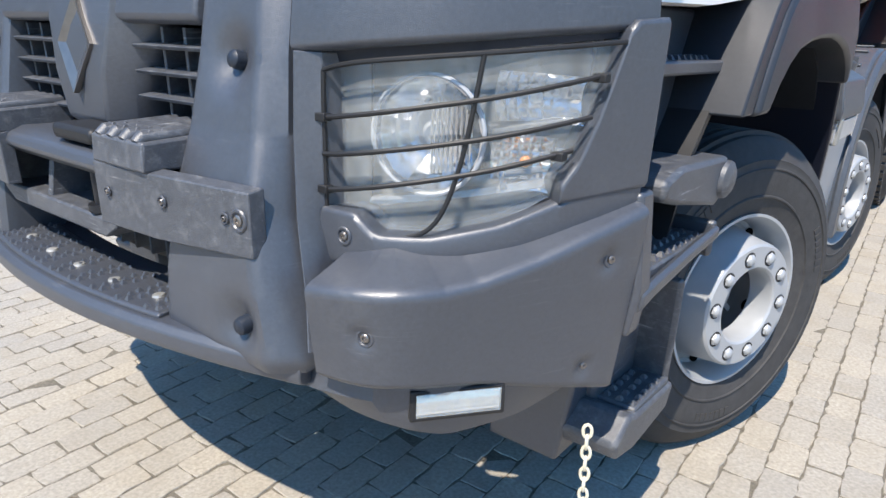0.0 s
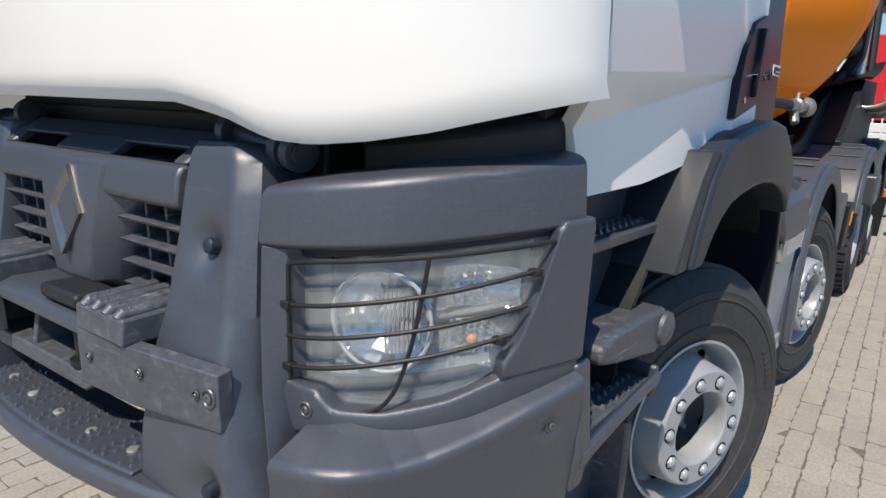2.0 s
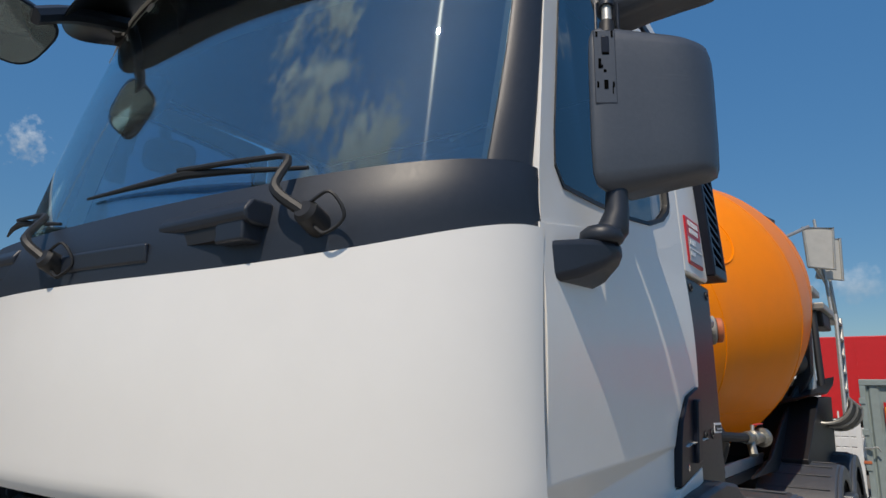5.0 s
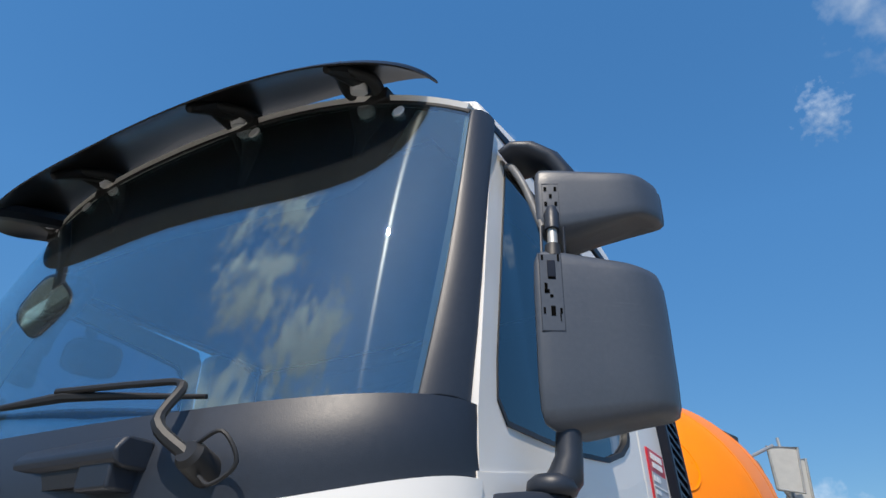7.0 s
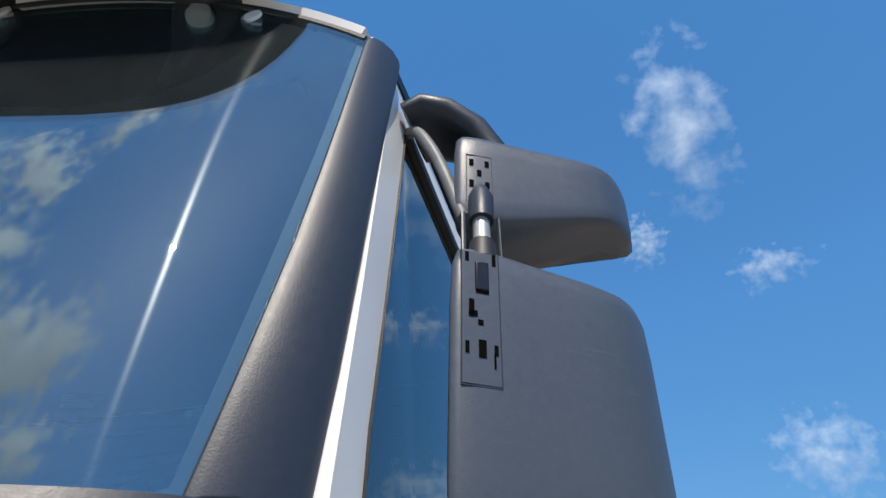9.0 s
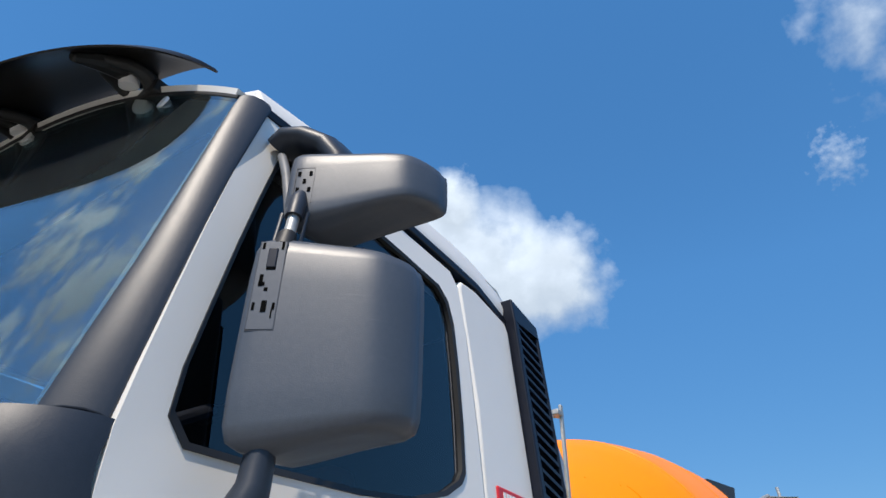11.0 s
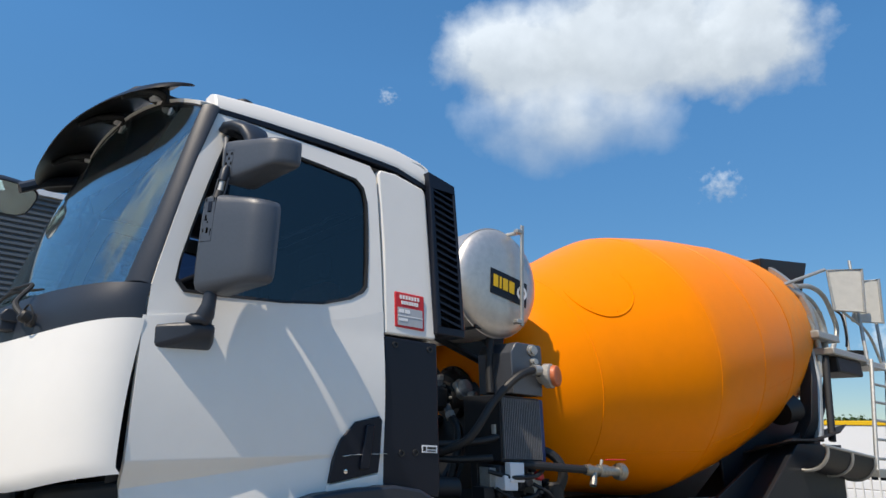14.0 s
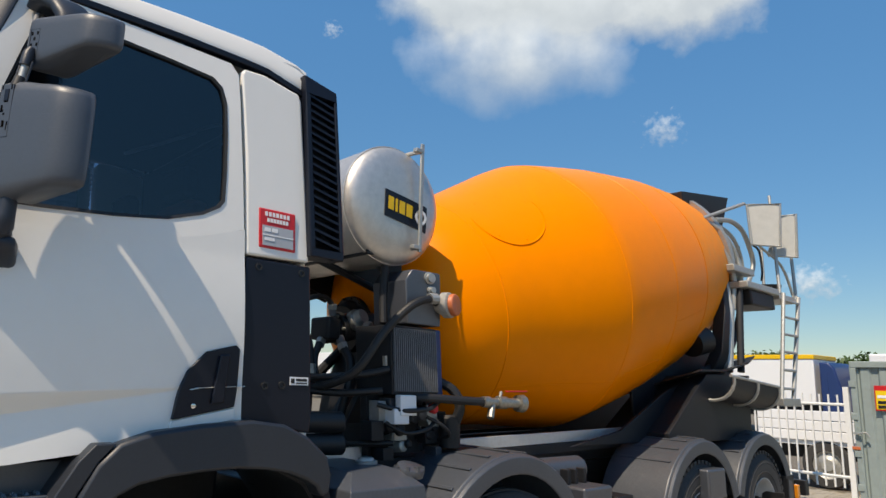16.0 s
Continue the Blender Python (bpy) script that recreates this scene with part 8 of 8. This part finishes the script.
part("lock_plate", B(box, 1.13, 1.19, 10.965, 10.985, 1.06, 1.20), M_BOX, cont, "", 0.004)
part("rust_bracket", B(box, 1.07, 1.17, 10.965, 10.985, 0.90, 0.94), M_CAP, cont, "", 0.004)
sign = part("warning_sign", B(box, 1.395, 1.775, 10.985, 10.995, 1.44, 1.78), M_RED, cont, "yellow and red warning sign", 0.002)
part("sign_field", B(box, 1.41, 1.76, 10.979, 10.986, 1.46, 1.71), M_SIGN, sign)
part("sign_stripe", B(box, 1.43, 1.59, 10.975, 10.98, 1.61, 1.65), M_LABEL, sign)
bm = bmesh.new()
for k, (x0, x1, z0, z1) in enumerate(((1.43, 1.56, 1.535, 1.575), (1.58, 1.70, 1.535, 1.575), (1.43, 1.53, 1.475, 1.515), (1.55, 1.70, 1.475, 1.515))):
    box(bm, x0, x1, 10.974, 10.98, z0, z1)
part("sign_bars", bm, M_BLACK, sign)
# manhole cover
bm = bmesh.new()
lathe(bm, [(0.002, 0), (0.002, 0.30), (-0.01, 0.31)], (1.55, 9.45, 0.012), (0, 0, 1), 32)
tagged(part("manhole_cover", bm, M_CHASSIS, None), "dark iron manhole cover in the paving", "manhole cover")

# white steel fence from the container leftwards
fence = thing("steel_fence", (-4.0, 11.5, 0), "white painted steel bar fence", "fence")
fx0, fx1, fy0, fy1 = -9.0, 1.04, 12.0, 11.02
for z in (0.51, 1.50):
    part("fence_rail", B(tube, [(fx0, fy0, z), (fx1, fy1, z)], 0.022, 8), M_FENCE, fence)
for k in range(84):
    f = k / 83
    x, y = lerp(fx0, fx1, f), lerp(fy0, fy1, f)
    part("fence_bar", B(box, x - 0.011, x + 0.011, y - 0.011, y + 0.011, 0.36, 1.64), M_FENCE, fence)
for k in range(5):
    f = k / 4
    x, y = lerp(fx0, fx1, f), lerp(fy0, fy1, f)
    part("fence_post", B(box, x - 0.035, x + 0.035, y - 0.035, y + 0.035, 0.0, 1.75), M_FENCE, fence)


def road_wheel(parent, x, y, r, way=(1, 0, 0)):
    bm = bmesh.new()
    lathe(bm, [(-0.20, r * 0.55), (-0.20, r * 0.9), (-0.17, r), (-0.03, r), (0, r * 0.92), (0.004, r * 0.6), (-0.02, r * 0.58)], (x, y, r), way, 32)
    t = part("tyre", bm, M_RUBBER, parent)
    bm = bmesh.new()
    lathe(bm, [(-0.02, r * 0.58), (-0.05, r * 0.5), (-0.04, r * 0.3), (-0.01, r * 0.26), (-0.01, 0)], (x, y, r), way, 24)
    part("rim", bm, M_ZINC, t)


def pickup(name, x, y, turn, label):
    """White flatbed lorry seen from its side."""
    v = thing(name, (x, y, 0), label, "truck")
    m = Matrix.Translation((x, y, 0)) @ Matrix.Rotation(radians(turn), 4, "Z")

    def put(nm, bm, mat, par=v, label="", bevel=0.0):
        bmesh.ops.transform(bm, matrix=m, verts=bm.verts)
        return part(nm, bm, mat, par, label, bevel)
    for z in (0.80, 0.975, 1.15):
        put("dropside", B(box, -2.0, 2.0, -1.05, -1.01, z, z + 0.165), M_VAN, bevel=0.01)
    put("bed", B(box, -2.0, 2.0, -1.0, 1.0, 0.72, 0.80), M_VAN)
    put("frame", B(box, -2.0, 3.4, -0.45, 0.45, 0.45, 0.72), M_CHASSIS)
    put("cab", B(quad_loft, [[(2.1, -1.0, z), (x1, -1.0, z), (x1, 1.0, z), (2.1, 1.0, z)] for x1, z in ((3.9, 0.5), (3.95, 1.2), (3.5, 1.5), (3.0, 2.2), (2.9, 2.25))]), M_VAN, bevel=0.05)
    for wx in (-0.9, 3.1):
        bm = bmesh.new()
        lathe(bm, [(-0.22, 0.2), (-0.22, 0.36), (-0.19, 0.40), (-0.03, 0.40), (0, 0.37), (0.0, 0.24), (-0.02, 0.235)], (wx, -1.02, 0.40), (0, -1, 0), 32)
        t = put("tyre", bm, M_RUBBER)
        bm = bmesh.new()
        lathe(bm, [(-0.03, 0.235), (-0.06, 0.20), (-0.03, 0.12), (-0.01, 0.10), (-0.01, 0)], (wx, -1.02, 0.40), (0, -1, 0), 24)
        put("rim", bm, M_ZINC, t)
    return v


pickup("flatbed_lorry", 0.88, 14.4, 2, "white dropside lorry parked behind the fence")

# red trailer
red = thing("red_trailer", (4.0, 25.2, 0), "red box trailer parked behind the container", "trailer")
part("trailer_box", B(box, -0.78, 12.0, 24.0, 26.5, 1.15, 3.72), M_REDBOX, red, "", 0.03)
for k in range(11):
    part("trailer_seam", B(box, 0.3 + 1.15 * k, 0.32 + 1.15 * k, 23.985, 24.0, 1.2, 3.66), M_REDBOX, red)
part("trailer_bumper", B(box, -0.6, 11.8, 24.3, 26.3, 0.75, 1.12), M_CHASSIS, red, "", 0.02)
for x in (0.3, 9.0):
    road_wheel(red, x, 24.35, 0.5, (0, -1, 0))

# white box lorry and a row of parked vehicles beyond the fence
def box_lorry(name, x0, x1, y0, depth, h, cab_mat, label, body=M_VAN, band_mat=None, cab_at=1, cab_len=1.75, cab_high=1.0):
    v = thing(name, ((x0 + x1) / 2, y0 + depth / 2, 0), label, "truck", "parked vehicles beyond the fence")
    part("box_body", B(box, x0, x1, y0, y0 + depth, 1.1, h), body, v, "", 0.03)
    if band_mat:
        part("roof_edge", B(box, x0 - 0.03, x1 + 0.03, y0 - 0.03, y0 + depth + 0.03, h - 0.02, h + 0.14), band_mat, v, "", 0.02)
    part("under_frame", B(box, x0, x1, y0 + 0.5, y0 + depth - 0.5, 0.6, 1.1), M_CHASSIS, v)
    cx0, cx1 = (x1 + 0.15, x1 + 0.15 + cab_len) if cab_at > 0 else (x0 - 0.15 - cab_len, x0 - 0.15)
    cab = part("cab", B(quad_loft, [[(cx0, y0 + 0.05, z), (cx1 - t, y0 + 0.05, z), (cx1 - t, y0 + depth - 0.05, z), (cx0, y0 + depth - 0.05, z)] for z, t in ((0.55, 0), (1.7 * cab_high, 0), (2.7 * cab_high, 0.22), (2.95 * cab_high, 0.4))]), cab_mat, v, "", 0.06)
    part("cab_window", B(box, cx0 + 0.25, cx1 - 0.45, y0 + 0.03, y0 + 0.06, 1.75 * cab_high, 2.5 * cab_high), M_VANGLASS, cab)
    for x in (x0 + 1.0, (cx0 + cx1) / 2):
        road_wheel(v, x, y0 + 0.15, 0.48, (0, -1, 0))
    return v


box_lorry("box_lorry", -13.5, -3.95, 26.0, 2.5, 2.66, M_BLUE, "white box lorry with yellow roof edge and blue cab", band_mat=M_YELLOW, cab_len=0.7, cab_high=0.86)
box_lorry("box_lorry", -1.2, 6.0, 29.5, 2.5, 2.6, M_VAN, "white box lorry parked beyond the fence", cab_at=-1)
box_lorry("box_lorry", -41.0, -35.0, 27.0, 2.5, 2.6, M_GREEN, "white box lorry with green cab")
box_lorry("box_lorry", -46.0, -36.5, 31.0, 2.5, 3.4, M_VAN, "white box lorry in the far row")

# large hall to the far side of the truck
hall = thing("industrial_hall", (-34, 4, 0), "grey metal-clad industrial hall with flat roof", "building")
part("wall", B(box, -44, -29.2, -16, 9, 0, 11.6), M_CLAD, hall)
for k in range(46):
    z = 0.15 + 0.25 * k
    part("cladding_strip", B(quad_loft, [[(-29.2, y, z), (-29.08, y, z + 0.06), (-29.08, y, z + 0.15), (-29.2, y, z + 0.21)] for y in (-16, 9)]), M_CLAD, hall)
part("roof_edge", B(box, -44.1, -28.95, -16.1, 9.1, 11.6, 11.85), M_VAN, hall)
# lattice mast behind the hall
mast = thing("lattice_mast", (-46, -3, 0), "thin steel lattice mast with antennas", "mast")
for dx, dy in ((0, 0), (0.5, 0), (0.25, 0.4)):
    part("mast_leg", B(tube, [(-46 + dx, -3 + dy, 0), (-46 + dx, -3 + dy, 31)], 0.06, 6), M_ZINC, mast)
for k in range(40):
    z = 0.75 * k
    part("mast_lacing", B(tube, [(-46, -3, z), (-45.5, -3, z + 0.38), (-46, -3, z + 0.75)], 0.03, 5), M_ZINC, mast)
part("mast_antenna", B(tube, [(-45.4, -3, 27), (-45.4, -3, 30)], 0.12, 8), M_VAN, mast)
# trees on the horizon
def leaf_crown(bm, cx, cy, cz, rx, rz, count, size):
    for k in range(count):
        a, b = random.uniform(0, 2 * math.pi), math.acos(random.uniform(-1, 1))
        r = random.uniform(0.45, 1.0) * (1 + 0.25 * math.sin(3 * a + cx) * math.sin(b))
        p = Vector((cx + rx * r * math.sin(b) * math.cos(a), cy + rx * r * math.sin(b) * math.sin(a), cz + rz * r * math.cos(b)))
        e = [Vector((random.gauss(0, 1), random.gauss(0, 1), random.gauss(0, 1))).normalized() * size * random.uniform(0.5, 1.2) for _ in range(2)]
        vs = [bm.verts.new(q) for q in (p - e[0], p + e[1] * 0.6, p + e[0], p - e[1] * 0.6)]
        bm.faces.new(vs)


random.seed(11)
for k in range(26):
    f = k / 25
    x = lerp(-75, 18, f) + random.uniform(-2, 2)
    y = 78 + random.uniform(-8, 14)
    h = random.uniform(3.6, 5.6)
    tree = thing("tree", (x, y, 0), "green broad-leaved tree on the horizon", "tree", "trees on the horizon")
    bm = bmesh.new()
    tube(bm, [(x, y, 0), (x + 0.1, y, h * 0.35), (x + 0.3, y, h * 0.7)], [0.22, 0.16, 0.06], 7)
    for b in range(4):
        a = b * 1.7
        tube(bm, [(x + 0.1, y, h * (0.3 + 0.08 * b)), (x + 1.1 * math.cos(a), y + 1.1 * math.sin(a), h * (0.5 + 0.09 * b))], [0.08, 0.03], 5)
    part("trunk", bm, M_BARK, tree)
    bm = bmesh.new()
    for b in range(6):
        leaf_crown(bm, x + random.uniform(-1.6, 1.6), y + random.uniform(-1, 1), h * random.uniform(0.5, 0.86), random.uniform(1.0, 1.9), random.uniform(0.8, 1.3), 170, 0.34)
    ob = part("crown", bm, M_LEAF, tree)
# low earth bank with dry grass
bm = bmesh.new()
quad_loft(bm, [[(x, 52, -0.05), (x, 58 + 2 * math.sin(x * 0.3), 1.6 + 0.5 * math.sin(x * 0.21)), (x, 66, 2.2 + 0.6 * math.sin(x * 0.13 + 1)), (x, 80, -0.05)] for x in np.linspace(-90, 60, 40)], caps=True)
tagged(part("grass_bank", bm, M_STRAW, None), "bank of dry yellow grass beyond the yard", "bank", kind="structure")

# ---------------------------------------------------------------- ground and paving
M_PAVER = material("concrete_paver", (0.345, 0.315, 0.265), 0.88, vary=0.26, grain=80, bump=0.6, stain=(0.26, 0.225, 0.17), stain_amount=0.6, stain_scale=1.6, random_piece=0.07)
M_JOINT = material("joint_sand", (0.16, 0.14, 0.11), 0.95, vary=0.45, grain=90, bump=0.8, stain=(0.10, 0.095, 0.06), stain_amount=0.5, stain_scale=5)
bm = bmesh.new()
vs = [bm.verts.new(p) for p in ((-400, -300, -0.0035), (400, -300, -0.0035), (400, 900, -0.0035), (-400, 900, -0.0035))]
bm.faces.new(vs)
ground = tagged(part("ground", bm, M_JOINT, None), "sand-jointed paved yard", "ground", kind="structure")
PW, PL, GAP = 0.111, 0.200, 0.005
random.seed(3)


def paver_outline(w, l):
    """A worn stone: wavy long sides, chipped corners."""
    a, b = w / 2, l / 2

    def j(q=0.0035):
        return random.uniform(-q, q)
    right = [(a - 0.003 + j(), -b + 0.003 + j()), (a + j(), -b * 0.6), (a + 0.003 + j(), -b * 0.2 + j()), (a - 0.003 + j(), b * 0.2 + j()), (a + 0.002 + j(), b * 0.6), (a - 0.003 + j(), b - 0.003 + j())]
    top = [(a * 0.35, b + j()), (-a * 0.35, b + j())]
    left = [(-a + 0.003 + j(), b - 0.003 + j()), (-a + j(), b * 0.6), (-a + 0.003 + j(), b * 0.2 + j()), (-a - 0.003 + j(), -b * 0.2 + j()), (-a + j(), -b * 0.6), (-a + 0.003 + j(), -b + 0.003 + j())]
    return right + top + left + [(-a * 0.35, -b + j()), (a * 0.35, -b + j())]


def paver_rings(o, dz, tx, ty):
    return [[(x, y, -0.02) for x, y in o], [(x, y, dz - 0.0025) for x, y in o], [(x * 0.965, y * 0.98, dz + tx * x + ty * y) for x, y in o]]


OUTLINES = [paver_outline(PW - GAP, PL - GAP) for _ in range(14)]
PIECES = []
for o in OUTLINES:
    bm = bmesh.new()
    quad_loft(bm, paver_rings(o, 0.0, random.uniform(-0.03, 0.03), random.uniform(-0.02, 0.02)))
    PIECES.append(finish(bm, "paver", M_PAVER, 4))
# the stretch before the bumper stone by stone, the rest joined
TURN = radians(1.8)
c, sn = math.cos(TURN), math.sin(TURN)
near, far = [], []
for i in range(-64, 76):
    shift = (PL / 2 if i % 2 else 0) + random.uniform(-0.02, 0.02)
    for j in range(-36, 70):
        x, y = i * PW + random.uniform(-0.0015, 0.0015), j * PL + shift + random.uniform(-0.003, 0.003)
        p = (x * c - y * sn, x * sn + y * c)
        if not (-7 < p[0] < 8.2 and -7.0 < p[1] < 13.2):
            continue
        (near if (-0.75 < p[0] < 1.05 and -0.62 < p[1] < 0.60 and len(near) < 300) else far).append(p)
verts, faces = [], []
for x, y in far:
    o = random.choice(OUTLINES)
    f = random.choice((-1, 1))
    n0, k = len(verts), len(o)
    for ring in paver_rings(o, random.uniform(-0.0025, 0.0025), random.uniform(-0.03, 0.03), random.uniform(-0.02, 0.02)):
        verts += [(x + (px * c - py * sn) * f, y + (px * sn + py * c) * f, pz) for px, py, pz in ring]
    for a in range(2):
        for q in range(k):
            r = (q + 1) % k
            faces.append((n0 + a * k + q, n0 + a * k + r, n0 + (a + 1) * k + r, n0 + (a + 1) * k + q))
    faces.append(tuple(n0 + 2 * k + q for q in range(k)))
paving = bpy.data.meshes.new("paving")
paving.from_pydata(verts, [], faces)
paving.materials.append(M_PAVER)
tagged(new("paving", paving), "beige concrete paving stones with sandy joints", "paving", kind="stuff")
pave_near = thing("pavement", (0, 0, 0), "worn beige concrete paving stones with sandy joints", "pavement")
tagged(pave_near, kind="structure")
for x, y in near:
    piece("paver", random.choice(PIECES), pose(x, y, random.uniform(-0.0025, 0.0025), 0, 0, 1.8 + 180 * random.randint(0, 1)), pave_near)
